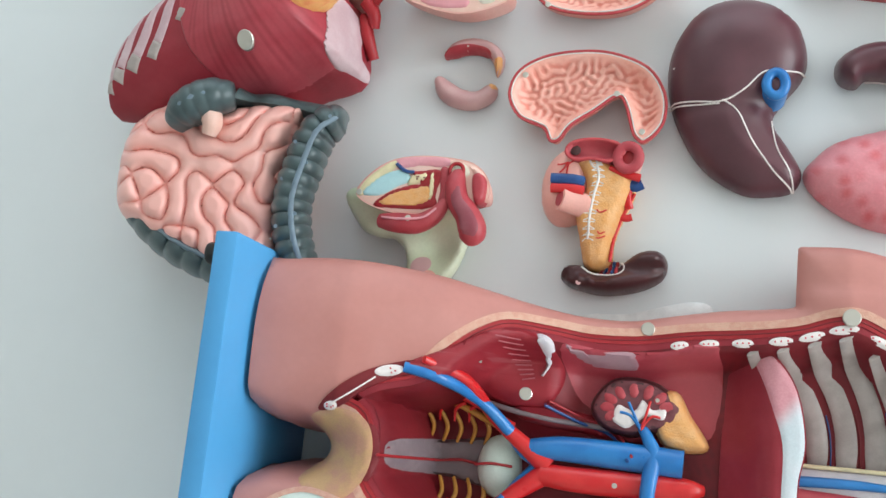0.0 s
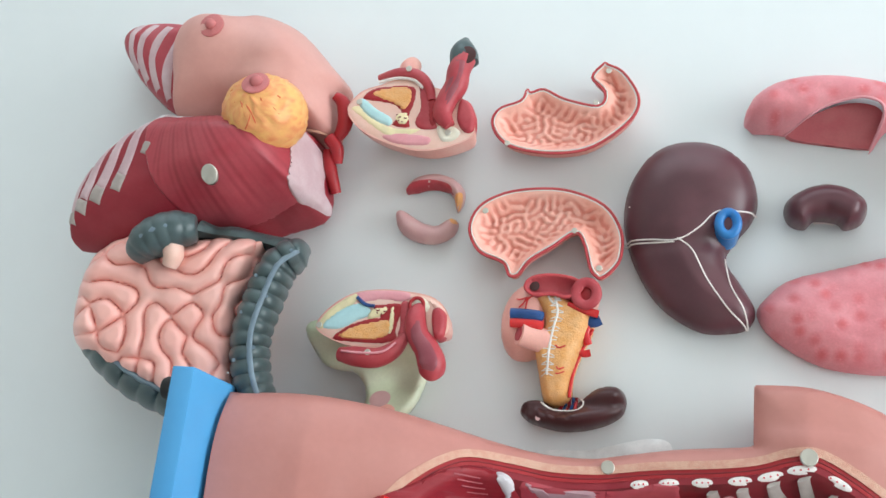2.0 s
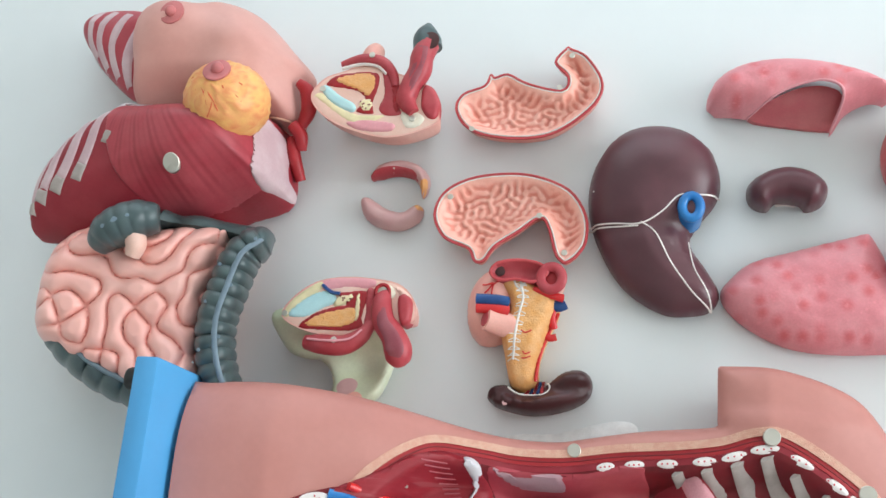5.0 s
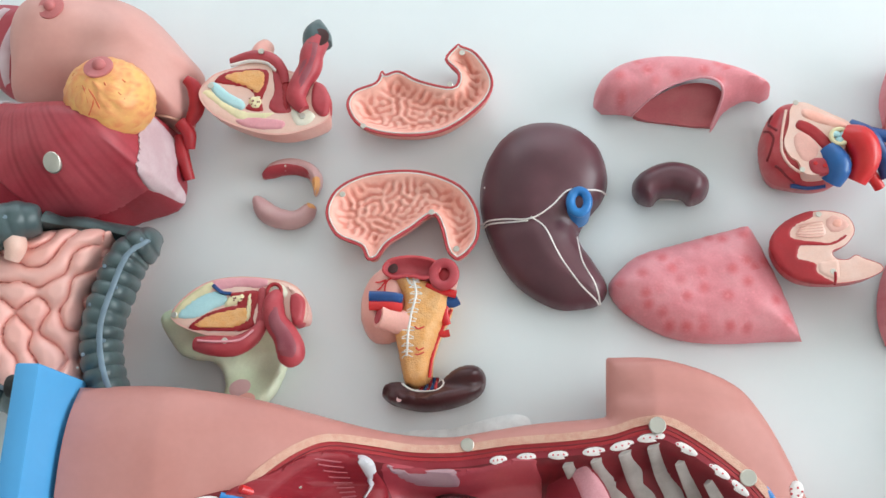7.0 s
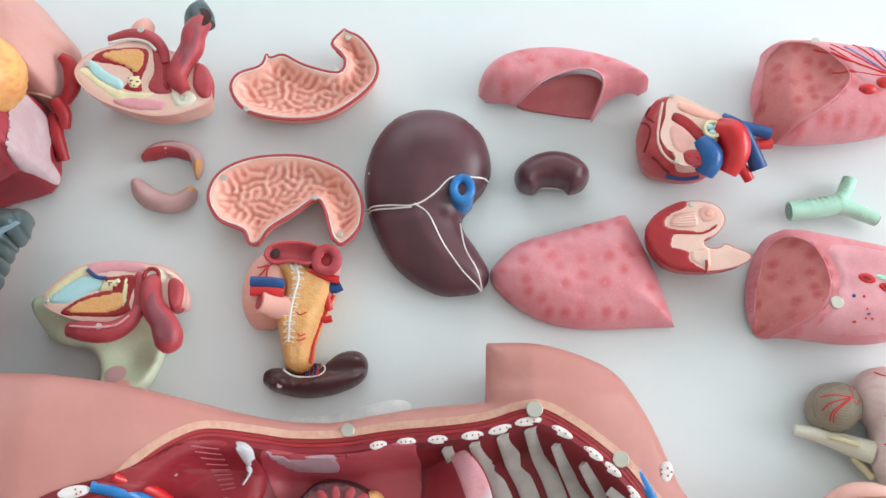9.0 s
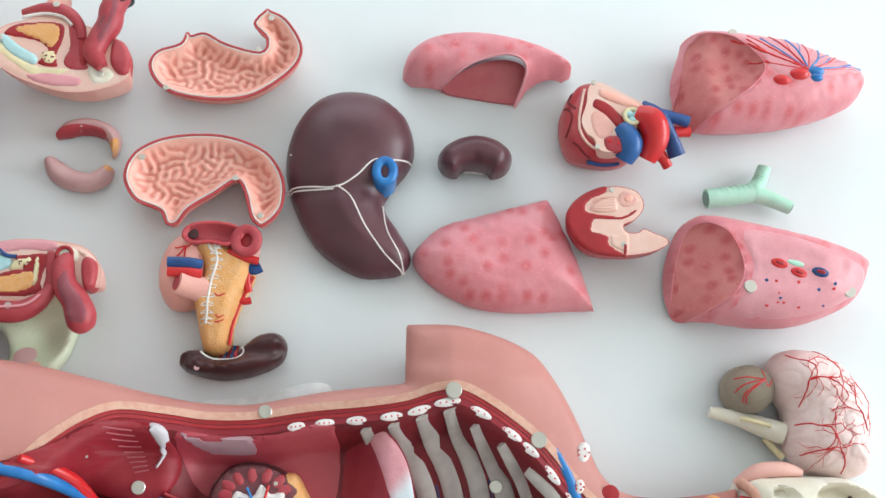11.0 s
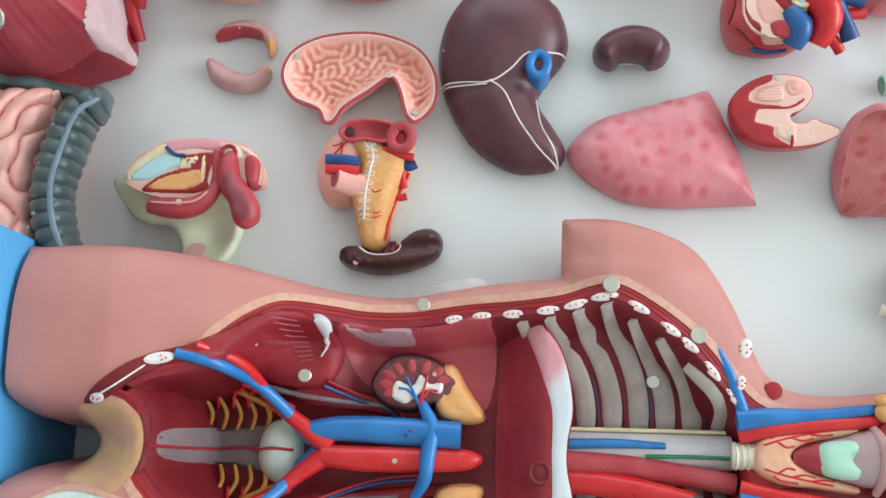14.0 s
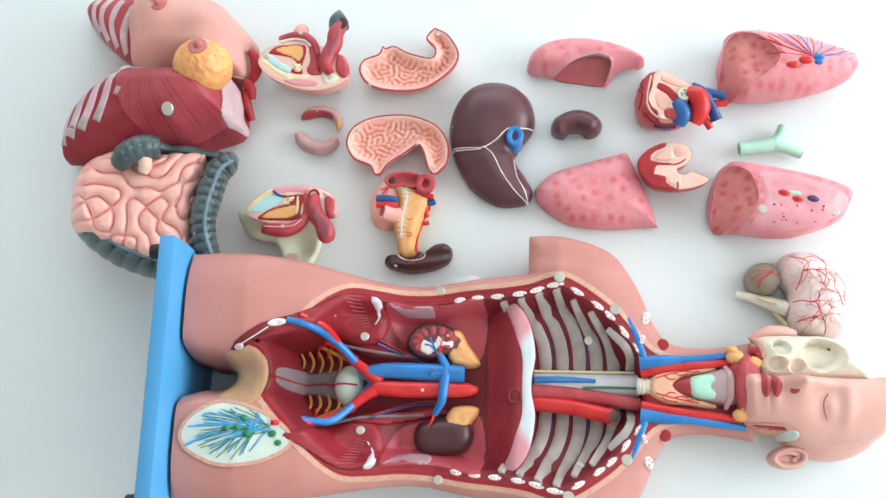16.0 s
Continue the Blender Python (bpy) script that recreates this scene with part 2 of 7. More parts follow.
def slid_along_sight(verts, rule):
    """Fits depth to the camera's view: heights follow the rule, the plan slides towards a camera eye high over the
    table.
    """
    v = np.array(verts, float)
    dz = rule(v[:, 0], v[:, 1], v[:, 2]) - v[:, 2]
    share = (dz / (VIEW_EYE[2] - v[:, 2]))[:, None]
    v[:, :2] += share * (VIEW_EYE[:2] - v[:, :2])
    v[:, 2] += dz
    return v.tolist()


def smooth(pts, closed=True, n=5):
    """A Catmull-Rom line through the points."""
    p = np.array(pts, float)
    count = len(p)
    out = []
    for i in range(count if closed else count - 1):
        ids = [(i - 1), i, (i + 1), (i + 2)]
        a, b, c, d = [p[j % count] if closed else p[min(max(j, 0), count - 1)] for j in ids]
        for k in range(n):
            t = k / n
            out.append(0.5 * (2 * b + (c - a) * t + (2 * a - 5 * b + 4 * c - d) * t * t + (3 * b - a - 3 * c + d) * t**3))
    if not closed:
        out.append(p[-1])
    return np.array(out)


def mm(*pairs):
    return [(x / 1000, y / 1000) for x, y in pairs]


def ell(cx, cy, rx, ry, turn=0.0, n=28):
    a = np.arange(n) / n * 2 * np.pi
    c, s = math.cos(radians(turn)), math.sin(radians(turn))
    x, y = rx * np.cos(a), ry * np.sin(a)
    return np.stack([cx + c * x - s * y, cy + s * x + c * y], 1)


def edge_distance(poly, x, y):
    a, b = poly, np.roll(poly, -1, 0)
    p = np.stack([x, y], -1)[:, None]
    ab = (b - a)[None]
    t = np.clip(((p - a) * ab).sum(-1) / np.maximum((ab**2).sum(-1), 1e-12), 0, 1)
    return np.sqrt(((a + t[..., None] * ab - p) ** 2).sum(-1)).min(1)


def inside(poly, x, y):
    a, b = poly, np.roll(poly, -1, 0)
    hit = np.zeros(len(x), bool)
    for (x0, y0), (x1, y1) in zip(a, b):
        if y0 != y1:
            hit ^= ((y0 > y) != (y1 > y)) & (x < (x1 - x0) * (y - y0) / (y1 - y0) + x0)
    return hit


def inset(poly, dist):
    """The outline moved inwards."""
    t = np.roll(poly, -1, 0) - np.roll(poly, 1, 0)
    nrm = np.stack([-t[:, 1], t[:, 0]], 1) / np.maximum(np.linalg.norm(t, axis=1, keepdims=True), 1e-9)
    area = (poly[:, 0] * np.roll(poly[:, 1], -1) - poly[:, 1] * np.roll(poly[:, 0], -1)).sum()
    return poly + nrm * dist * (1 if area > 0 else -1)


def rounded(d, reach):
    s = np.clip(d / reach, 0, 1)
    return np.sqrt(np.maximum(1 - (1 - s) ** 2, 0))


def ease(v, low, high):
    s = np.clip((v - low) / (high - low), 0, 1)
    return s * s * (3 - 2 * s)


def link_mesh(name, verts, faces, material, parent, label="", sharp=48, tone=None, weld=True):
    """One mesh object under a thing or a part; verts in world metres."""
    o = ORIGIN[parent.name]
    root = parent if parent.parent is None else parent.parent
    if root.name in VIEW_DEPTH:
        verts = slid_along_sight(verts, VIEW_DEPTH[root.name])
    me = bpy.data.meshes.new(name)
    me.from_pydata([(x - o[0], y - o[1], z - o[2]) for x, y, z in verts], [], faces)
    if tone is not None:
        me.attributes.new("tone", "FLOAT", "POINT").data.foreach_set("value", np.clip(np.asarray(tone, float), 0, 1))
    bm = bmesh.new()
    bm.from_mesh(me)
    if weld:
        bmesh.ops.remove_doubles(bm, verts=bm.verts, dist=2e-5)
    bmesh.ops.recalc_face_normals(bm, faces=bm.faces)
    bm.to_mesh(me)
    bm.free()
    me.shade_smooth()
    me.set_sharp_from_angle(angle=radians(sharp))
    me.materials.append(material)
    ob = new(name, me)
    ob.parent = parent
    ORIGIN[ob.name] = o
    if label:
        ob["label"] = label
    return ob


def thing(name, at, label, category, group="", kind=""):
    ob = new(name)
    ob.location = at
    ob.empty_display_size = 0.02
    ORIGIN[ob.name] = at
    return tagged(ob, label, category, group, kind)


class Form:
    """A body over an outline: top and under are heights by x, y and the distance from the edge."""

    def __init__(self, outline, top, under, step=0.003, holes=()):
        self.outline, self.top, self.under, self.step, self.holes = np.array(outline, float), top, under, step, [np.array(h, float) for h in holes]

    def depth(self, x, y):
        d = edge_distance(self.outline, x, y)
        d = np.where(inside(self.outline, x, y), d, 0)
        for h in self.holes:
            d = np.minimum(d, np.where(inside(h, x, y), 0, edge_distance(h, x, y)))
        return d

    def z(self, x, y):
        x, y = np.atleast_1d(np.asarray(x, float)), np.atleast_1d(np.asarray(y, float))
        return self.top(x, y, self.depth(x, y))

    def build(self, name, material, parent, label="", sharp=48, tone=None):
        loops = [self.outline, *self.holes]
        lo, hi = self.outline.min(0), self.outline.max(0)
        gx, gy = np.meshgrid(np.arange(lo[0], hi[0], self.step), np.arange(lo[1], hi[1], self.step * 0.87))
        gx = gx + (np.arange(gx.shape[0])[:, None] % 2) * self.step / 2
        x, y = gx.ravel(), gy.ravel()
        d = self.depth(x, y)
        keep = d > self.step * 0.5
        pts = np.concatenate([*loops, np.stack([x[keep], y[keep]], 1)])
        edges, at = [], 0
        for lp in loops:
            edges += [(at + i, at + (i + 1) % len(lp)) for i in range(len(lp))]
            at += len(lp)
        vs, _, fs, *_ = delaunay_2d_cdt([Vector(p) for p in pts], edges, [], 0, 1e-7)
        v = np.array([(q[0], q[1]) for q in vs])
        f = np.array([t for t in fs if len(t) == 3])
        mid = v[f].mean(1)
        ok = inside(self.outline, mid[:, 0], mid[:, 1])
        for h in self.holes:
            ok &= ~inside(h, mid[:, 0], mid[:, 1])
        f = f[ok]
        d = np.minimum.reduce([edge_distance(lp, v[:, 0], v[:, 1]) for lp in loops])
        zt, zb = self.top(v[:, 0], v[:, 1], d), self.under(v[:, 0], v[:, 1], d)
        zb = np.minimum(zb, zt)
        n = len(v)
        verts = [(*p, z) for p, z in zip(v.tolist(), zt.tolist())] + [(*p, z) for p, z in zip(v.tolist(), zb.tolist())]
        count = {}
        for t in f.tolist():
            for a, b in ((t[0], t[1]), (t[1], t[2]), (t[2], t[0])):
                count[(min(a, b), max(a, b))] = count.get((min(a, b), max(a, b)), 0) + 1
        faces = f.tolist() + (f[:, ::-1] + n).tolist()
        faces += [(a, b, b + n, a + n) for (a, b), c in count.items() if c == 1]
        tn = None
        if tone is not None:
            tn = np.concatenate([tone(v[:, 0], v[:, 1], d), np.zeros(n)])
        return link_mesh(name, verts, faces, material, parent, label, sharp, tn)


def tube(name, path, radius, material, parent, label="", sides=10, closed=False, flat=1.0, fine=5, squash=1.0, tone=None):
    """A round bar along a smooth line of 3D points; radius is one number or one for each given point."""
    given = np.array(path, float)
    r = np.full(len(given), radius) if np.isscalar(radius) else np.array(radius, float)
    line = smooth(np.c_[given, r], closed, fine)
    pts, rad = line[:, :3], np.maximum(line[:, 3], 1e-5)
    n = len(pts)
    tan = np.roll(pts, -1, 0) - np.roll(pts, 1, 0)
    if not closed:
        tan[0], tan[-1] = pts[1] - pts[0], pts[-1] - pts[-2]
    tan /= np.maximum(np.linalg.norm(tan, axis=1, keepdims=True), 1e-9)
    side = np.cross(tan, (0, 0, 1.0))
    side /= np.maximum(np.linalg.norm(side, axis=1, keepdims=True), 1e-6)
    up = np.cross(side, tan)
    verts, faces = [], []
    for i in range(n):
        for k in range(sides):
            a = 2 * math.pi * k / sides
            verts.append(tuple(pts[i] + rad[i] * (math.cos(a) * side[i] + squash * math.sin(a) * up[i])))
    for i in range(n if closed else n - 1):
        for k in range(sides):
            j = (i + 1) % n
            faces.append((i * sides + k, i * sides + (k + 1) % sides, j * sides + (k + 1) % sides, j * sides + k))
    if not closed:
        faces += [tuple(range(sides)), tuple(range((n - 1) * sides, n * sides))]
    return link_mesh(name, verts, faces, material, parent, label, 60, weld=False)


def drape(name, pts, form, radius, material, parent, label="", lift=0.0, sides=6):
    """A raised line that lies on a form."""
    line = smooth(pts, False, 6)
    z = form.z(line[:, 0], line[:, 1]) + lift
    return tube(name, np.c_[line, z], radius, material, parent, label, sides, fine=1)


def patch(name, outline, form, material, parent, label="", lift=0.0008, step=0.003, sink=0.003, tone=None):
    """A thin raised field of another colour on a form."""
    f = Form(outline, lambda x, y, d: form.z(x, y) + lift * rounded(d, 0.002), lambda x, y, d: form.z(x, y) - sink, step)
    return f.build(name, material, parent, label, tone=tone)


def strip(name, line, form, half, material, parent, label="", lift=0.0012):
    """A flat band of even width along a line on a form."""
    line = np.array(line)
    tan = np.gradient(line, axis=0)
    nrm = np.stack([-tan[:, 1], tan[:, 0]], 1) / np.linalg.norm(tan, axis=1, keepdims=True)
    return patch(name, np.concatenate([line + nrm * half, (line - nrm * half)[::-1]]), form, material, parent, label, lift, 0.0022, 0.002)


def disc(name, x, y, z, r, h, material, parent, label="", tilt=(0, 0)):
    """A low round piece with a bevelled rim."""
    verts, faces, n = [], [], 24
    for rr, zz in ((r, 0), (r, h * 0.75), (r * 0.9, h), (0.001 * r, h)):
        for k in range(n):
            a = 2 * math.pi * k / n
            dx, dy = rr * math.cos(a), rr * math.sin(a)
            verts.append((x + dx, y + dy, z + zz + dx * tilt[0] + dy * tilt[1]))
    for i in range(3):
        for k in range(n):
            faces.append((i * n + k, i * n + (k + 1) % n, (i + 1) * n + (k + 1) % n, (i + 1) * n + k))
    faces.append(tuple(range(n)))
    return link_mesh(name, verts, faces, material, parent, label, 30)


def ball(name, c, r, material, parent, label="", wobble=0.0, freq=60.0, rings=20, tone=None):
    """A rounded lump; r has three half-widths."""
    verts, faces, tn, n = [], [], [], rings * 2
    for i in range(rings + 1):
        for k in range(n):
            a, b = math.pi * i / rings, 2 * math.pi * k / n
            u = Vector((math.sin(a) * math.cos(b), math.sin(a) * math.sin(b), math.cos(a)))
            s = 0.0
            if wobble:
                s = 1 - abs(noise.noise(Vector((u.x * r[0], u.y * r[1], u.z * r[2])) * freq)) * 2.2
            g = 1 + wobble * s
            verts.append((c[0] + u.x * r[0] * g, c[1] + u.y * r[1] * g, c[2] + u.z * r[2] * g))
            tn.append(max(0.0, s - 0.55) * 1.6)
    for i in range(rings):
        for k in range(n):
            faces.append((i * n + k, i * n + (k + 1) % n, (i + 1) * n + (k + 1) % n, (i + 1) * n + k))
    return link_mesh(name, verts, faces, material, parent, label, 60, tone=tn if tone else None)


def box(name, lo, hi, material, parent, label="", bevel=0.002):
    bm = bmesh.new()
    bmesh.ops.create_cube(bm, size=1)
    for v in bm.verts:
        v.co = Vector([(l + h) / 2 + c * (h - l) for c, l, h in zip(v.co, lo, hi)])
    if bevel:
        bmesh.ops.bevel(bm, geom=bm.edges, offset=bevel, segments=2, affect="EDGES", profile=0.5)
    bm.verts.index_update()
    verts, faces = [tuple(v.co) for v in bm.verts], [[v.index for v in f.verts] for f in bm.faces]
    bm.free()
    return link_mesh(name, verts, faces, material, parent, label, 35)


def magnet(parent, x, y, z, r=0.0052, h=0.0016, tilt=(0, 0)):
    return disc("magnet", x, y, z, r, h, NICKEL, parent, "round nickel magnet", tilt)


def labyrinth(n, wave, seed, squeeze=1.0, steps=160, folds=0, spread=180.0):
    """A field of winding ridges, one wave of which is that many cells wide."""
    rng = np.random.default_rng(seed)
    u = rng.normal(0, 0.3, (n, n))
    if folds:
        # bundles of parallel folds, each turned its own way
        seat = rng.uniform(0, n, (folds, 2))
        gi, gj = np.meshgrid(np.arange(n), np.arange(n))
        gap = [((gi - a + n / 2) % n - n / 2) ** 2 + ((gj - b + n / 2) % n - n / 2) ** 2 for a, b in seat]
        ang = np.radians(rng.uniform(-0.5, 0.5, folds) * spread)[np.argmin(gap, 0)] + math.pi / 2
        u = 0.6 * np.sin(2 * np.pi / wave * (gi * np.cos(ang) + gj * np.sin(ang))) + 0.3 * u
    k = np.fft.fftfreq(n) * wave
    k2 = (k[None, :] * squeeze) ** 2 + k[:, None] ** 2
    lin = 0.5 - (1 - k2) ** 2 * 4
    for _ in range(steps):
        u = np.real(np.fft.ifft2((np.fft.fft2(u) + 0.4 * np.fft.fft2(-u**3)) / (1 - 0.4 * lin)))
    soft = np.exp(-2 * (np.pi * 0.32) ** 2 * (k[None, :] ** 2 + k[:, None] ** 2))
    swell = np.real(np.fft.ifft2(np.fft.fft2(u * u) * soft))
    return np.clip(u / np.sqrt(2 * np.maximum(swell, 1e-9)), -1, 1)


def sample(field, x, y, cell, turn=0.0):
    n = len(field)
    c, s = math.cos(turn), math.sin(turn)
    u, v = ((x * c - y * s) / cell) % n, ((x * s + y * c) / cell) % n
    i, j = np.floor(u).astype(int), np.floor(v).astype(int)
    fu, fv = u - i, v - j
    i0, i1, j0, j1 = i % n, (i + 1) % n, j % n, (j + 1) % n
    return (field[j0, i0] * (1 - fu) + field[j0, i1] * fu) * (1 - fv) + (field[j1, i0] * (1 - fu) + field[j1, i1] * fu) * fv


def lumps(x, y, freq, seed=0.0):
    return np.array([noise.noise(Vector((a * freq, b * freq, seed))) for a, b in zip(np.ravel(x), np.ravel(y))])

# ---- the unseen room and the table ----
def slab(name, lo, hi, material, label, category, bevel=0.0):
    ORIGIN["_"] = (0, 0, 0)
    root = thing(name + "_root", (0, 0, 0), "", "")
    ob = box(name, lo, hi, material, root, label, bevel)
    ob.parent = None
    bpy.data.objects.remove(root)
    return tagged(ob, label, category, kind="structure")


slab("floor", (-2.7, -2.0, -0.82), (3.4, 2.4, -0.75), FLOOR_GREY, "grey room floor below the white table", "floor")
slab("ceiling", (-2.7, -2.0, 1.95), (3.4, 2.4, 2.05), PAINT, "plain white room ceiling", "ceiling")
slab("wall_west", (-2.8, -2.0, -0.75), (-2.7, 2.4, 1.95), PAINT, "plain white room wall", "wall")
# south wall added out of view, greyed to temper bounced light
slab("wall_south", (-2.7, -2.1, -0.75), (3.4, -2.0, 1.95), BOUNCE_GREY, "unseen grey wall that limits fill light", "wall")
# the two unseen walls with window openings: sill, head and jambs round each opening
for wall, axis in (("wall_north", 1), ("wall_east", 0)):
    root = thing(wall, (0, 0, 0), "white room wall with a wide window opening", "wall", kind="structure")
    for lo, hi in (((-2.7, -0.75), (3.4, 0.38)), ((-2.7, 1.90), (3.4, 1.95)), ((-2.7, 0.38), (-1.8, 1.90)), ((1.1, 0.38), (3.4, 1.90))) if axis else (
            ((-2.0, -0.75), (2.4, 0.38)), ((-2.0, 1.90), (2.4, 1.95)), ((-2.0, 0.38), (-1.17, 1.90)), ((1.87, 0.38), (2.4, 1.90))):
        a, b = ((lo[0], 2.4, lo[1]), (hi[0], 2.5, hi[1])) if axis else ((3.4, lo[0], lo[1]), (3.5, hi[0], hi[1]))
        box("wall_section", a, b, PAINT, root, bevel=0)

table = thing("table", (0, 0.2, -0.75), "wide white table with a smooth film-covered top", "table")
box("tabletop", (-1.05, -0.62, -0.03), (1.15, 0.98, 0.0), TABLE_WHITE, table, "smooth white tabletop", 0.004)
for lx in (-0.98, 1.04):
    for ly in (-0.55, 0.87):
        box("leg", (lx, ly, -0.75), (lx + 0.05, ly + 0.05, -0.03), PAINT, table, bevel=0.003)

pad = thing("foam_pad", (0.0, 0.06, 0), "thin white foam pad under the torso waist", "pad")
pad_out = smooth(mm((-70, 116), (-20, 129), (15, 139), (32, 142), (43, 140), (47, 132), (48, 110), (48, 20), (40, 0), (-60, 0), (-75, 20)), n=4)
Form(pad_out, lambda x, y, d: 0.0026 * rounded(d, 0.002) + 0.0004, lambda x, y, d: 0 * x, 0.006).build("foam_sheet", PAD_WHITE, pad)

# ---- the loose organs ----
def on_table(name, outline, label, category, group="loose organ models"):
    c = np.mean(outline, 0)
    return thing(name, (float(c[0]), float(c[1]), 0.0), label, category, group)


def lying(h, reach, edge=0.3):
    """A whole organ: widest a little above the table."""
    return (lambda x, y, d: h * edge + h * (1 - edge) * rounded(d, reach)), (lambda x, y, d: h * edge * (1 - rounded(d, reach * 0.6)))


def cut_up(h, reach, relief=None):
    """Half an organ on its round back with the flat cut face up."""
    return (lambda x, y, d: h + (relief(x, y, d) if relief else 0 * x)), (lambda x, y, d: h * (1 - rounded(d, reach)))


def liver():
    out = smooth(mm((2, 315), (2, 347), (12, 374), (31, 393), (57, 399), (84, 393), (105, 374), (112, 347), (107, 326), (91, 305),
                    (87, 290), (100, 269), (110, 249), (104, 234), (88, 229), (64, 230), (34, 249), (14, 279)))
    t = on_table("liver", out, "dark brown liver model with white ligament lines on the table", "organ model")
    f = Form(out, lambda x, y, d: 0.012 + 0.036 * rounded(d, 0.05) * (0.75 + 0.25 * ease(y, 0.25, 0.33)) - 0.004 * np.exp(-((y - 0.3 - (x - 0.05) * 0.1) / 0.008) ** 2),
             lambda x, y, d: 0.012 * (1 - rounded(d, 0.012)), 0.003)
    body = f.build("body", LIVER, t)
    for line in (mm((2, 305), (25, 302), (46, 301), (63, 311), (77, 325), (94, 328), (111, 332)), mm((2, 302.5), (25, 299.5), (44, 299)),
                 mm((46, 302), (58, 293), (71, 268), (87, 246), (103, 233)), mm((85, 291), (89, 267), (99, 248), (104, 233))):
        drape("ligament_line", line, f, 0.0008, WHITE_LINE, t, "white painted line", -0.0002)
    z = float(f.z(0.080, 0.317)[0])
    ring = tube("vein_ring", [(0.0865 + 0.0072 * math.cos(a), 0.3150 + 0.0098 * math.sin(a), z + 0.003) for a in np.arange(12) * math.pi / 6], 0.0040, VEIN_BLUE, t,
                "glossy blue vein ring", closed=True, sides=14)
    tube("vein_trunk", [(0.0845, 0.312, z - 0.024), (0.0855, 0.314, z - 0.008), (0.0865, 0.315, z + 0.002)], [0.0115, 0.0112, 0.0095], VEIN_BLUE, t, "blue vein trunk", sides=20)
    # solid trunk; the brown disc stands for shade inside the vein
    disc("vein_bore", 0.0865, 0.315, z + 0.0018, 0.0060, 0.0012, LIVER, ring, "dark disc for the shaded vein bore")
    disc("pin", 0.006, 0.333, float(f.z(0.006, 0.333)[0]), 0.0008, 0.0006, WHITE_LINE, t)


def kidney():
    out = smooth(mm((133, 335), (136, 348), (150, 358), (168, 362), (187, 357), (199, 344), (194, 328), (181, 322), (174, 328), (157, 329.5), (149, 322), (138, 325)))
    t = on_table("kidney", out, "dark brown bean-shaped kidney model on the table", "organ model")
    VIEW_DEPTH[t.name] = lambda x, y, z: 1.5 * z
    f = Form(out, lambda x, y, d: 0.008 + 0.019 * rounded(d, 0.014) - 0.003 * np.exp(-((x - 0.166) / 0.004) ** 2) * ease(-y, -0.345, -0.33), lambda x, y, d: 0.008 * (1 - rounded(d, 0.01)), 0.0022)
    f.build("body", LIVER, t)
    tube("hilum_edge", [(0.157, 0.3293, 0.006), (0.165, 0.3297, 0.006), (0.173, 0.3283, 0.006)], 0.0009, WHITE_LINE, t, "white edge of the hilum")


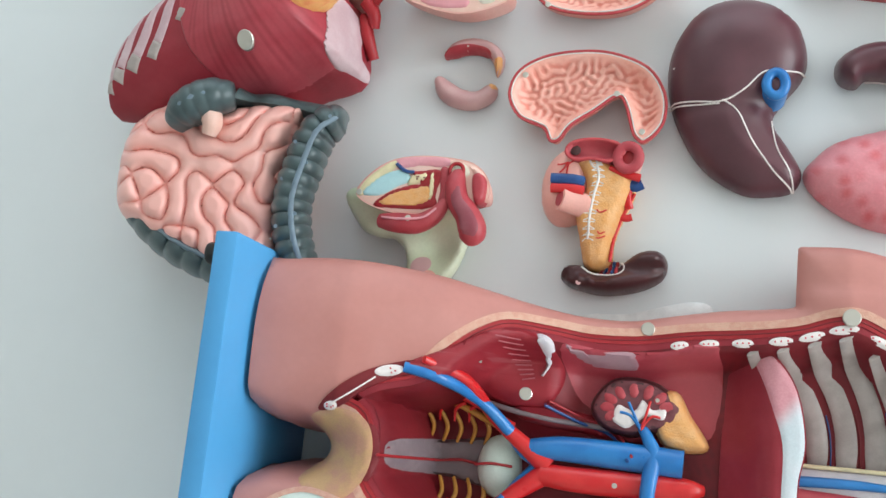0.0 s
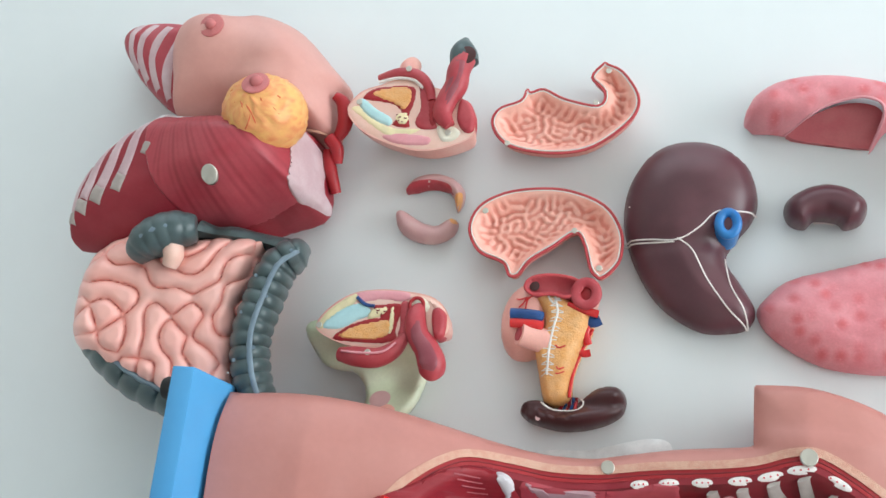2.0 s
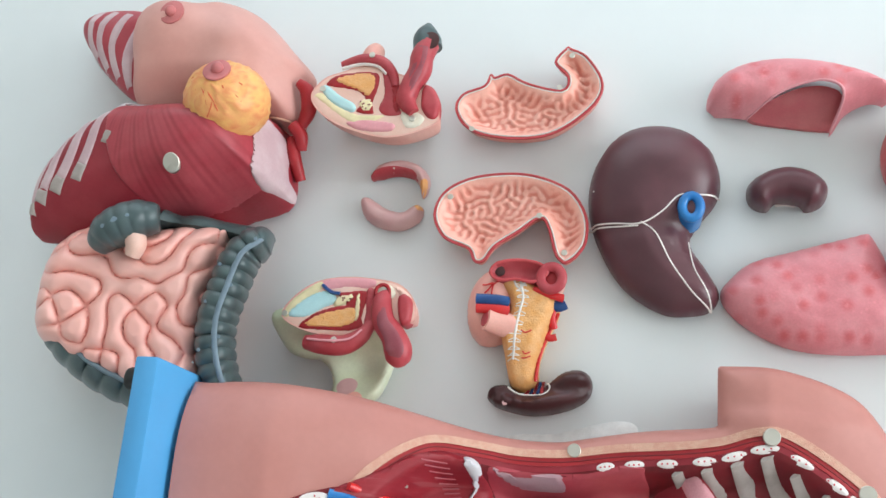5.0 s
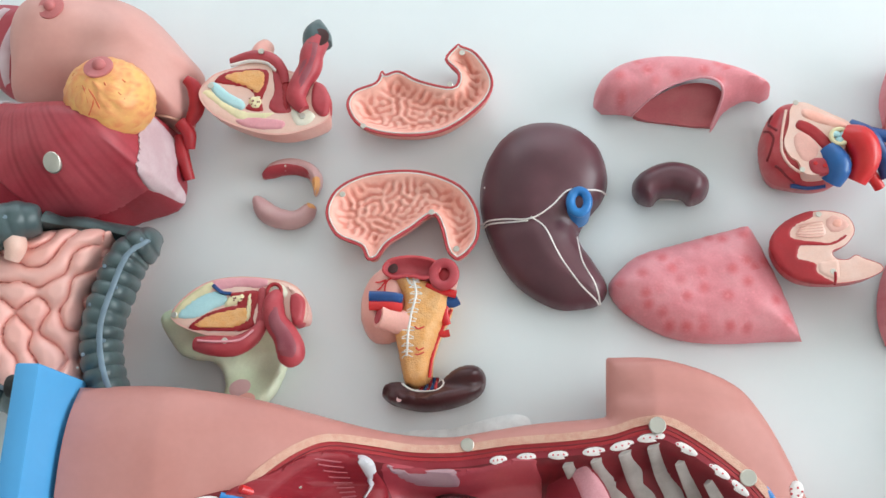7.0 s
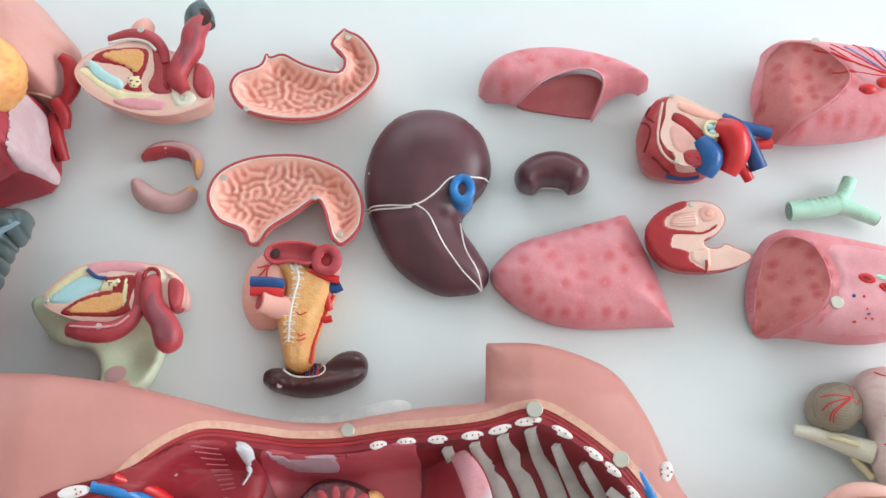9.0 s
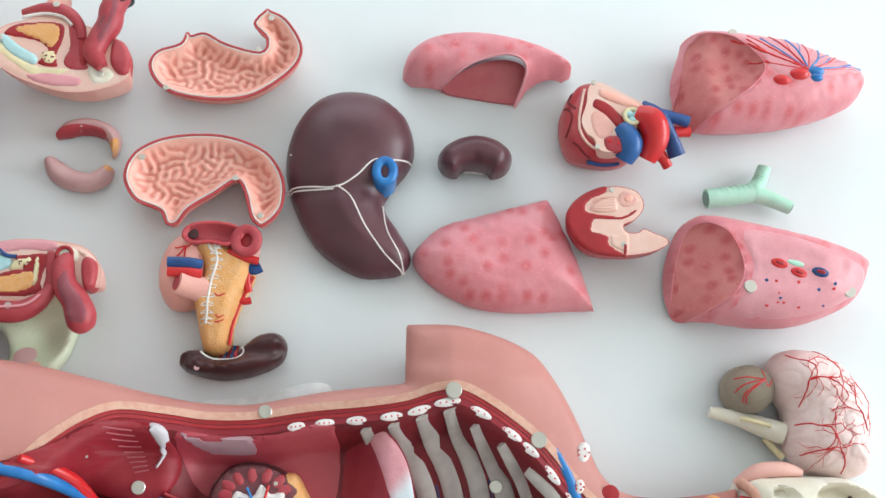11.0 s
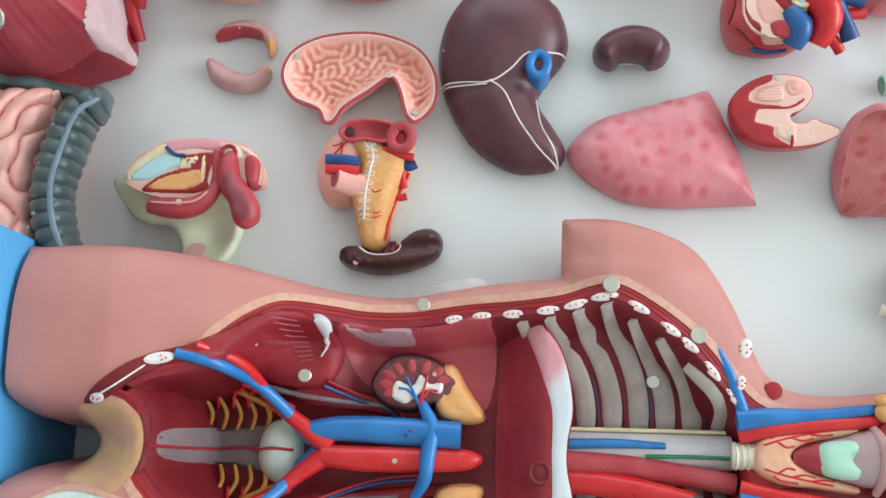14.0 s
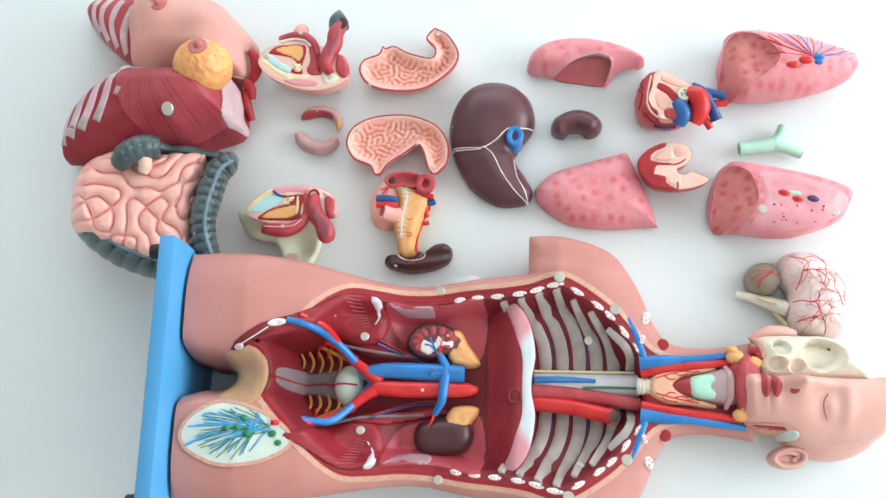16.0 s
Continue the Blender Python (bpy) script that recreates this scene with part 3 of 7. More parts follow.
def lungs():
    lump = lambda x, y: 0.0007 * lumps(x, y, 130) + 0.0012 * lumps(x, y, 45, 3)
    # front lobe lying on its flat side
    out = smooth(mm((111, 248), (122, 266), (139, 279), (176, 290), (222, 303), (229, 304), (235, 295), (253, 252), (266, 209), (264, 205), (241, 204), (198, 202), (160, 207), (126, 226)), n=4)
    t = on_table("lung_lobe", out, "pink fan-shaped lung lobe with red spots", "organ model")
    Form(out, lambda x, y, d: 0.006 + 0.026 * rounded(d, 0.034) + lump(x, y) * ease(d, 0, 0.004), lambda x, y, d: 0.006 * (1 - rounded(d, 0.004)), 0.003).build("body", LUNG, t)
    # raised dark disc, coloured as the shade of a pin hole
    disc("pin_hole_shade", 0.171, 0.236, 0.0295, 0.0009, 0.0016, MUSCLE_DARK, t)
    # arched lobe standing over a hollow
    out = smooth(mm((101, 418), (105, 436), (123, 451), (154, 458), (185, 457), (221, 448), (251, 432), (254, 424), (246, 419), (230, 417), (214, 409), (203, 397), (197, 402),
                    (190, 412), (170, 412), (150, 407), (128, 408), (108, 411)), n=4)
    t = on_table("lung_lobe", out, "pink arched lung lobe with a hollow underside", "organ model")
    whole = out
    out = smooth(mm((101, 418), (105, 436), (123, 451), (154, 458), (185, 457), (221, 448), (251, 432), (254, 424), (246, 419), (230, 416), (214, 408), (205, 395), (202, 393), (208, 407), (210, 416), (205, 423),
                    (190, 427.5), (166, 422), (150, 414), (134, 407.5), (108, 411)), n=4)
    arch = lambda x, y: 0.010 + 0.036 * rounded(edge_distance(whole, x, y), 0.020) * ease(y, 0.392, 0.418)
    Form(out, lambda x, y, d: arch(x, y) + lump(x, y) * ease(d, 0, 0.004), lambda x, y, d: np.maximum(arch(x, y) - 0.0035 - 0.03 * ease(d, 0.004, 0.02), 0.0), 0.003).build("body", LUNG, t)
    hollow = smooth(mm((136, 410), (166, 426), (190, 432), (209, 427), (214, 414), (206, 400), (198, 399), (172, 402)), n=4)
    Form(hollow, lambda x, y, d: 0.004 + 0.020 * ease(y, 0.402, 0.430), lambda x, y, d: 0 * x, 0.0025).build("hollow", LUNG_HOLLOW, t, "smooth red hollow underside")
    tube("hollow_lip", [(x, y, float(arch(np.array([x]), np.array([y]))[0]) - 0.001) for x, y in mm((134, 407.5), (150, 414), (166, 422), (190, 427.5), (205, 423), (210, 416), (208, 407), (203, 395))], 0.0013, LUNG_PALE, t, "pale lip")
    # two big halves with their cut faces up
    for which in (0, 1):
        if which:
            out = smooth(mm((329, 236), (339, 269), (352, 285), (373, 283), (428, 272), (481, 258), (500, 247), (499, 236), (484, 211), (449, 194), (415, 187), (368, 191), (334, 203)), n=4)
            cut = smooth(mm((333, 232), (342, 264), (354, 274), (373, 259), (381, 232), (375, 213), (359, 200), (341, 196), (332, 207)), n=4)
            lab = "pink lung half with red and blue bronchial dots"
        else:
            out = smooth(mm((346, 412), (354, 445), (361, 458), (396, 459), (453, 450), (508, 432), (519, 421), (518, 410), (501, 391), (461, 376), (419, 368), (370, 366), (353, 376)), n=4)
            cut = smooth(mm((349, 406), (358, 445), (385, 446), (408, 428), (416, 412), (402, 393), (374, 374), (358, 367), (348, 381)), n=4)
            lab = "pink lung half with branching red and blue vessels"
        cx, cy = np.mean(cut, 0)
        t = on_table("lung_half", out, lab, "organ model")
        def top(x, y, d, cx=cx, cy=cy, cut=cut):
            base = 0.028 + 0.034 * rounded(d, 0.026) * (1 - 0.35 * ease(x, 0.44, 0.52))
            dip = np.where(inside(cut, x, y), edge_distance(cut, x, y), 0)
            return base - 0.013 * rounded(dip, 0.025) - 0.022 * ease(-x, -0.372, -0.335) + lump(x, y) * ease(d, 0, 0.004)
        f = Form(out, top, lambda x, y, d: 0.028 * (1 - rounded(d, 0.02)), 0.003)
        f.build("body", LUNG, t)
        base = patch("base_face", cut, f, LUNG_CUT, t, "hollow red-spotted lung base", 0.0008)
        ring = np.c_[cut, f.z(cut[:, 0], cut[:, 1])]
        tube("base_rim", ring, 0.0008, LUNG, base, "pale rim", closed=True, fine=1, sides=6)
        if which:
            patch("cut_face", smooth(mm((384, 262), (430, 258), (470, 243), (490, 232), (480, 214), (448, 198), (412, 191), (372, 195), (383, 213), (389, 235)), n=4), f, LUNG_PALE, t, "smooth pale pink cut face", 0.0009)
            for mx, my in ((384, 214), (472, 214)):
                magnet(t, mx / 1000, my / 1000, float(f.z(mx / 1000, my / 1000)[0]), 0.0052, 0.002)
            for vx, vy, m in ((410, 234, BRIGHT_RED), (426, 226.5, BRIGHT_RED), (444, 227, DEEP_BLUE)):
                patch("vessel_cut", ell(vx / 1000, vy / 1000, 0.0078, 0.0045, -14), f, m, t, "oval vessel opening", 0.0022, 0.0012)
                patch("vessel_core", ell(vx / 1000, vy / 1000, 0.0046, 0.0024, -14), f, CUT_RED, t, "red vessel core", 0.0032, 0.001)
            patch("bronchus_cut", ell(0.424, 0.2345, 0.008, 0.003, -14), f, CARTILAGE, t, "pale bronchus opening", 0.0018, 0.0012)
            rng = random.Random(5)
            for k in range(34):
                px, py = rng.uniform(0.375, 0.482), rng.uniform(0.192, 0.22)
                if inside(inset(out, 0.006), np.array([px]), np.array([py]))[0] and min(abs(px - 0.384), abs(px - 0.472)) > 0.007:
                    disc("bronchial_dot", px, py, float(f.z(px, py)[0]) + 0.0004, rng.uniform(0.0009, 0.0016), 0.0008, BRIGHT_RED if k % 2 else DEEP_BLUE, t)
        else:
            patch("cut_face", smooth(mm((385, 452), (440, 447), (500, 429), (508, 418), (470, 408), (440, 402), (420, 414), (412, 430)), n=4), f, LUNG_PALE, t, "pale cut face under the vessels", 0.0009)
            hub = (0.455, 0.412)
            for ex, ey, m, r in ((390, 441, BRIGHT_RED, .0013), (404, 445, BRIGHT_RED, .0011), (425, 446, BRIGHT_RED, .0013), (440, 444, VEIN_BLUE, .0013), (415, 442, VEIN_BLUE, .0011),
                                 (455, 440, BRIGHT_RED, .0011), (470, 436, VEIN_BLUE, .0012), (487, 431, BRIGHT_RED, .0011), (500, 424, VEIN_BLUE, .0013), (493, 420, BRIGHT_RED, .0011), (405, 420, BRIGHT_RED, .0009), (480, 428, VEIN_BLUE, .001)):
                e = (ex / 1000, ey / 1000)
                q = ((hub[0] * .45 + e[0] * .55) + 0.002, (hub[1] * .5 + e[1] * .5) - 0.001)
                drape("vessel_branch", [hub, q, e], f, r, m, t, "painted vessel branch", 0.0003)
                drape("vessel_twig", [q, (e[0] + 0.012, e[1] - 0.001)], f, r * .6, m, t, "fine vessel twig", 0.0003)
            for vx, vy, rx, m in ((430, 401, .008, BRIGHT_RED), (446, 407, .009, BRIGHT_RED), (462, 411, .008, VEIN_BLUE), (462, 405, .006, VEIN_BLUE)):
                ball("vessel_stub", (vx / 1000, vy / 1000, float(f.z(vx / 1000, vy / 1000)[0])), (rx, rx * .62, 0.004), m, t, "thick vessel stub", rings=10)
            magnet(t, 0.392, 0.448, float(f.z(0.392, 0.448)[0]), 0.004, 0.0014)


def trachea():
    t = thing("trachea", (0.40, 0.312, 0), "pale green branching windpipe model on the table", "organ model", "loose organ models")
    for k, (name, path, rad) in enumerate((("windpipe", [(0.371, 0.3075, 0.0125), (0.398, 0.311, 0.0125), (0.417, 0.315, 0.0125)], [0.0086, 0.0086, 0.0084]),
                            ("bronchus", [(0.412, 0.314, 0.0125), (0.420, 0.323, 0.012), (0.427, 0.338, 0.012)], [0.0078, 0.0066, 0.0062]),
                            ("bronchus", [(0.412, 0.314, 0.0125), (0.428, 0.309, 0.012), (0.447, 0.3005, 0.012)], [0.0080, 0.0070, 0.0060]))):
        tube(name, path, rad, CARTILAGE, t, sides=18)
        a, b = np.array(path[0]), np.array(path[-1])
        for j in range(9 if k == 0 else 5):
            c = a + (b - a) * (0.3 * (k > 0) + (j + .5) / (9 if k == 0 else 5) * (1 - 0.3 * (k > 0)))
            dirn = (b - a) / np.linalg.norm(b - a)
            if k:
                c = np.array(path[1]) + (b - np.array(path[1])) * (j + .5) / 5
                dirn = (b - np.array(path[1])) / np.linalg.norm(b - np.array(path[1]))
            side = np.cross(dirn, (0, 0, 1))
            r = (rad[0] if k == 0 else rad[1] + (rad[2] - rad[1]) * (j + .5) / 5) - 0.0004
            tube("ring", [tuple(c + r * (math.cos(q) * side + math.sin(q) * np.array((0, 0, 1)))) for q in np.arange(12) * math.pi / 6], 0.0006, CARTILAGE, t, closed=True, fine=2, sides=6)
    # solid end caps, the bore's shade is in their colour
    for p, nrm, r in (((0.3708, 0.3075, 0.0125), (-1, -0.13, 0), 0.0064), ((0.4475, 0.3003, 0.012), (0.9, -0.45, 0), 0.0042)):
        a = np.array(p)
        tube("bore", [tuple(a), tuple(a + np.array(nrm) * 0.0006)], r, BORE_SHADE_GREEN, t, "grey-green cap painted as a shaded bore", sides=16, fine=1)


def heart():
    out = smooth(mm((239, 366), (244, 386), (254, 402), (268, 406), (290, 398), (308, 390), (317, 382), (314, 360), (304, 339), (286, 331), (262, 333), (245, 341)))
    t = on_table("heart", out, "opened red heart model with blue and red vessels", "organ model")
    f = Form(out, lambda x, y, d: 0.022 + 0.028 * rounded(d, 0.014), lambda x, y, d: 0.022 * (1 - rounded(d, 0.012)), 0.0022)
    f.build("body", HEART_RED, t)
    face = smooth(mm((259, 378), (262, 394), (272, 398), (290, 389), (306, 380), (309, 372), (301, 355), (292, 336), (270, 334), (264, 345), (258, 350), (254, 362)))
    g = Form(face, lambda x, y, d: 0.0525 - 0 * x, lambda x, y, d: 0.030 + 0 * x, 0.0022)
    cutf = g.build("cut_face", PALE_FLESH, t, "pale pink cut face")
    for pts, m, l, lift in ((mm((264, 376), (268, 382), (280, 376), (292, 362), (296, 352), (288, 352), (276, 366), (268, 372)), CUT_RED, "red cut wall", .0012),
                      (mm((262, 366), (268, 371), (276, 366), (281, 356), (276, 346), (268, 346), (263, 355)), PINK_FLESH, "pink ventricle hollow", .0008),
                      (mm((273, 346), (283, 348), (290, 344), (291, 336), (282, 333), (274, 336)), TUBE_RED, "red atrium hollow", .0016),
                      (mm((272, 392), (288, 386), (303, 379), (305, 373), (292, 376), (278, 381), (270, 386)), STOMACH_IN, "orange-pink vessel hollow", .0012)):
        patch("chamber" if m is not CUT_RED else "wall", smooth(pts), g, m, cutf, l, lift, 0.002)
    tube("cut_edge", np.c_[smooth(mm((258, 392), (254, 375), (252, 355), (258, 342), (266, 336))[:], False, 2), np.full(9, 0.0505)], 0.0012, PALE_FLESH, t, "pale cut edge", fine=1)
    tube("vein_trunk", [(0.289, 0.357, 0.048), (0.296, 0.342, 0.05), (0.291, 0.331, 0.042)], [0.009, 0.0105, 0.009], HEART_BLUE, t, "blue pulmonary trunk", sides=16)
    tube("aortic_arch", [(0.303, 0.369, 0.05), (0.314, 0.362, 0.053), (0.318, 0.347, 0.05), (0.311, 0.331, 0.042)], [0.009, 0.0125, 0.0115, 0.008], BRIGHT_RED, t, "thick red aortic arch", sides=16)
    vr = tube("aortic_valve_ring", [(0.2975 + 0.0066 * math.cos(a), 0.3655 + 0.0066 * math.sin(a), 0.0552) for a in np.arange(10) * .628], 0.002, PALE_YELLOW, t, "cream valve ring", closed=True)
    for a in (0.4, 2.5, 4.6):
        ball("valve_cusp", (0.2975 + 0.0032 * math.cos(a), 0.3655 + 0.0032 * math.sin(a), 0.0555), (0.0034, 0.0028, 0.002), CART_BLUE, vr, "pale blue valve cusp", rings=8)
    tube("blue_vein", [(0.309, 0.379, 0.046), (0.322, 0.369, 0.05), (0.331, 0.354, 0.046), (0.339, 0.336, 0.04)], [0.006, 0.0065, 0.0065, 0.0075], DEEP_BLUE, t, "dark blue vein", sides=14)
    tube("blue_vein", [(0.32, 0.371, 0.05), (0.334, 0.369, 0.048), (0.349, 0.366, 0.046)], [0.0055, 0.0052, 0.0052], DEEP_BLUE, t, "dark blue vein", sides=14)
    tube("red_branch", [(0.32, 0.352, 0.04), (0.334, 0.358, 0.04), (0.352, 0.360, 0.038)], [0.006, 0.005, 0.0048], BRIGHT_RED, t, "red artery branch", sides=12)
    tube("red_branch", [(0.316, 0.345, 0.042), (0.326, 0.336, 0.038), (0.332, 0.328, 0.034)], [0.007, 0.005, 0.0045], BRIGHT_RED, t, "red artery branch", sides=12)
    tube("coronary_vein", [(0.262, 0.3325, 0.03), (0.276, 0.331, 0.028), (0.29, 0.332, 0.03)], 0.002, DEEP_BLUE, t, "dark coronary vein")
    for mx, my in ((0.2655, 0.3975), (0.2665, 0.3375)):
        magnet(t, mx, my, 0.0528, 0.0022, 0.0008)
    for px, py in ((0.277, 0.3425), (0.2845, 0.3405)):
        disc("vein_mouth", px, py, 0.0535, 0.0018, 0.0012, BRIGHT_RED, t)
    for pts in (mm((243, 380), (247, 368), (243, 352)), mm((248, 345), (256, 338), (264, 334)), mm((250, 394), (246, 384), (250, 374))):
        drape("surface_vein", pts, f, 0.0012, MUSCLE_DARK, t, "dark surface vein", -0.0003)


def heart_front():
    out = smooth(mm((240, 276), (245, 289), (257, 299), (275, 306), (291, 306), (303, 301), (307, 289), (299, 277), (289, 272), (291, 266), (300, 265.5), (306, 269), (313, 266), (325, 261), (325, 255), (310, 248), (289, 245), (264, 247), (248, 258)))
    t = on_table("opened_heart_half", out, "cut front half of a heart model, face up", "organ model")
    f = Form(out, *cut_up(0.040, 0.018), 0.0022)
    f.build("body", HEART_RED, t)
    patch("cut_face", inset(out, 0.0006), f, PALE_FLESH, t, "pale pink cut face", 0.0006, 0.0022)
    patch("wall", smooth(mm((239.5, 276), (244.5, 289.5), (257, 300), (274, 306.5), (275, 300), (262, 294), (257, 287), (259, 283), (272, 281), (288, 280), (300, 287), (302, 285), (290, 277), (276, 276), (265, 276), (262, 271), (262, 266), (275, 262), (276, 254), (288, 245), (264, 246.5), (248, 257)), n=3), f, CUT_RED, t, "deep red cut muscle wall", 0.0014, 0.002)
    patch("chamber", smooth(mm((259, 286), (266, 293), (280, 298), (284, 292), (283, 284), (270, 282))), f, PALE_FLESH, t, "ribbed pale chamber", 0.0019, 0.002)
    patch("chamber", smooth(mm((284, 296), (290, 303), (299, 300), (303, 293), (296, 288), (287, 288))), f, PINK_FLESH, t, "pink chamber hollow", 0.0014, 0.002)
    patch("chamber", ell(0.2935, 0.2955, 0.0052, 0.0045), f, STOMACH_IN, t, "orange hollow", 0.002, 0.002)
    patch("wall", smooth(mm((276, 254), (276, 262), (283, 264), (292, 264), (292, 249), (284, 249))), f, PALE_FLESH, t, "", 0.0016, 0.002)
    for k in range(6):
        drape("muscle_cord", [(0.2605 + k * .0006, 0.2845 + k * 0.0018), (0.271, 0.2835 + k * 0.0024), (0.282, 0.2845 + k * 0.0024)], f, 0.0005, PINK_FLESH, t, "", 0.0018)
    for mx, my in ((0.2795, 0.303), (0.287, 0.2545)):
        magnet(t, mx, my, 0.0412, 0.0023, 0.0008)
    tube("wall_seam", [(0.288, 0.2447, 0.038), (0.2885, 0.249, 0.0415), (0.2885, 0.254, 0.0415)], 0.0012, CUT_RED, t, "red seam", fine=2)


RUGAE = labyrinth(192, 9.5, 4, 1.25, 3, 220, 260.0)


def stomach(out, label, mags, turn):
    out = np.array(out)
    t = on_table("stomach_half", out, label, "organ model")
    h = 0.030

    def relief(x, y, d):
        r = sample(RUGAE, x, y, 0.00062, turn)
        return -0.012 * ease(d, 0.0022, 0.016) + 0.0018 * ease(d, 0.004, 0.010) * np.clip(r * 1.1 + 0.1, -0.7, 1) * (0.55 + 0.8 * lumps(x, y, 70, 2))

    f = Form(out, *cut_up(h, 0.020, relief), 0.0014)
    f.build("body", STOMACH_OUT, t)
    inner = inset(out, 0.0026)
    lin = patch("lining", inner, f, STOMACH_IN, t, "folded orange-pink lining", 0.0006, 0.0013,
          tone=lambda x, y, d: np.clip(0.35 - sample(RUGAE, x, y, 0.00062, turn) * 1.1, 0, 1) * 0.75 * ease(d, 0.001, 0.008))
    tube("cut_wall", np.c_[inset(out, 0.0004), np.full(len(out), h - 0.0002)], 0.0013, WALL_RED, t, "dark red cut wall", closed=True, fine=1, sides=6)
    tube("white_layer", np.c_[inset(out, 0.0024), np.full(len(out), h + 0.0004)], 0.0006, WHITE_LINE, t, "white inner layer line", closed=True, fine=1, sides=6)
    for x, y in mags:
        magnet(t, x / 1000, y / 1000, h + 0.0002, 0.0026, 0.0009)
    return t


def stomachs():
    stomach(smooth(mm((-120, 413), (-114, 427), (-95, 435), (-90, 446), (-86, 443), (-74, 446), (-55, 436), (-25, 429), (-20, 442), (-32, 457), (-22, 471), (-18, 470), (-4, 462), (10, 439), (8, 420), (-9, 401), (-33, 386), (-62, 382), (-93, 386), (-111, 396)), n=4),
            "open stomach half with curved neck and folded pink lining", ((-17, 463), (-104, 392), (-27, 431.5)), 0.1)
    stomach(smooth(mm((-132, 310), (-125, 331), (-104, 344), (-75, 349), (-45, 347), (-15, 334), (0, 311), (1, 288), (-6, 275), (-15, 268), (-20, 270), (-25, 277), (-31, 298), (-39, 308), (-57, 295), (-76, 282), (-85, 269), (-93, 268), (-98, 278), (-105, 282), (-122, 290)), n=4),
            "open kidney-shaped stomach half with wrinkled pink lining", ((-118.4, 327), (-39.5, 310), (-17, 277)), -0.3)


def gallbladders():
    for pts, lab in ((mm((-200, 353), (-192, 366), (-173, 371), (-154, 366), (-144, 354), (-144, 342), (-149, 334), (-153, 346), (-160, 354), (-173, 357), (-188, 354)), "mauve gallbladder half with a red cut face"),
                     (mm((-207, 330), (-201, 335), (-193, 331), (-182, 324), (-167, 320), (-157, 326), (-151, 327), (-147, 322), (-151, 311), (-167, 303), (-188, 306), (-202, 316)), "mauve crescent gallbladder half")):
        out = smooth(pts, n=4)
        t = on_table("gallbladder_half", out, lab, "organ model")
        f = Form(out, lambda x, y, d: 0.005 + 0.013 * rounded(d, 0.0085), lambda x, y, d: 0.005 * (1 - rounded(d, 0.006)), 0.0018)
        f.build("body", MAUVE, t)
        if "cut face" in lab:
            patch("cut_face", smooth(mm((-199, 352.5), (-192, 359), (-175, 362), (-158, 358), (-153, 349), (-160, 354), (-173, 357), (-188, 354)), n=4), f, TUBE_RED, t, "red cut face", 0.0012, 0.0016)
            patch("duct_tip", smooth(mm((-152, 346), (-145, 350), (-145, 341), (-149, 334.5))), f, PANCREAS, t, "orange duct tip", 0.0008, 0.0016)
            magnet(t, -0.176, 0.360, float(f.z(-0.176, 0.360)[0]) + 0.0012, 0.001, 0.0006)
        else:
            patch("duct_tip", smooth(mm((-155, 326), (-151, 327), (-147.5, 322.5), (-151, 320))), f, PANCREAS, t, "orange duct tip", 0.0008, 0.0016)


def spleen():
    out = smooth(mm((-78, 156), (-74, 164), (-62, 166), (-50, 160), (-40, 159), (-28, 168), (-14, 179), (2, 180), (9, 170), (5, 156), (-13, 146), (-40, 141), (-64, 145), (-74, 150)))
    t = on_table("spleen", out, "dark brown spleen model with a notched rim", "organ model")
    f = Form(out, lambda x, y, d: 0.010 + 0.022 * rounded(d, 0.013) - 0.007 * np.exp(-((y - 0.160 - 0.10 * (x + 0.035)) / 0.006) ** 2) * ease(d, 0, 0.006) + 0.0012 * np.sin(x * 700) * np.exp(-((y - 0.153) / 0.004) ** 2) * (x < -0.03),
             lambda x, y, d: 0.010 * (1 - rounded(d, 0.009)), 0.002)
    f.build("body", SPLEEN, t)
    drape("hilum_line", mm((-60, 163), (-52, 158), (-42, 157), (-30, 158), (-25, 164), (-30, 170)), f, 0.0008, WHITE_LINE, t, "white hilum outline", 0.0)
    for k in range(5):
        drape("splenic_vessel", mm((-45 + k * 3.4, 158), (-42 + k * 2.6, 170)), f, 0.0013, DEEP_BLUE if k % 2 else CUT_RED, t, "dark vessel at the hilum", 0.001)
    # A pale disc puts a glint of light into the colour.
    disc("painted_highlight", -0.061, 0.149, float(f.z(-0.061, 0.149)[0]) - 0.0006, 0.0022, 0.0008, MAUVE, t, "pale disc painted as a highlight")


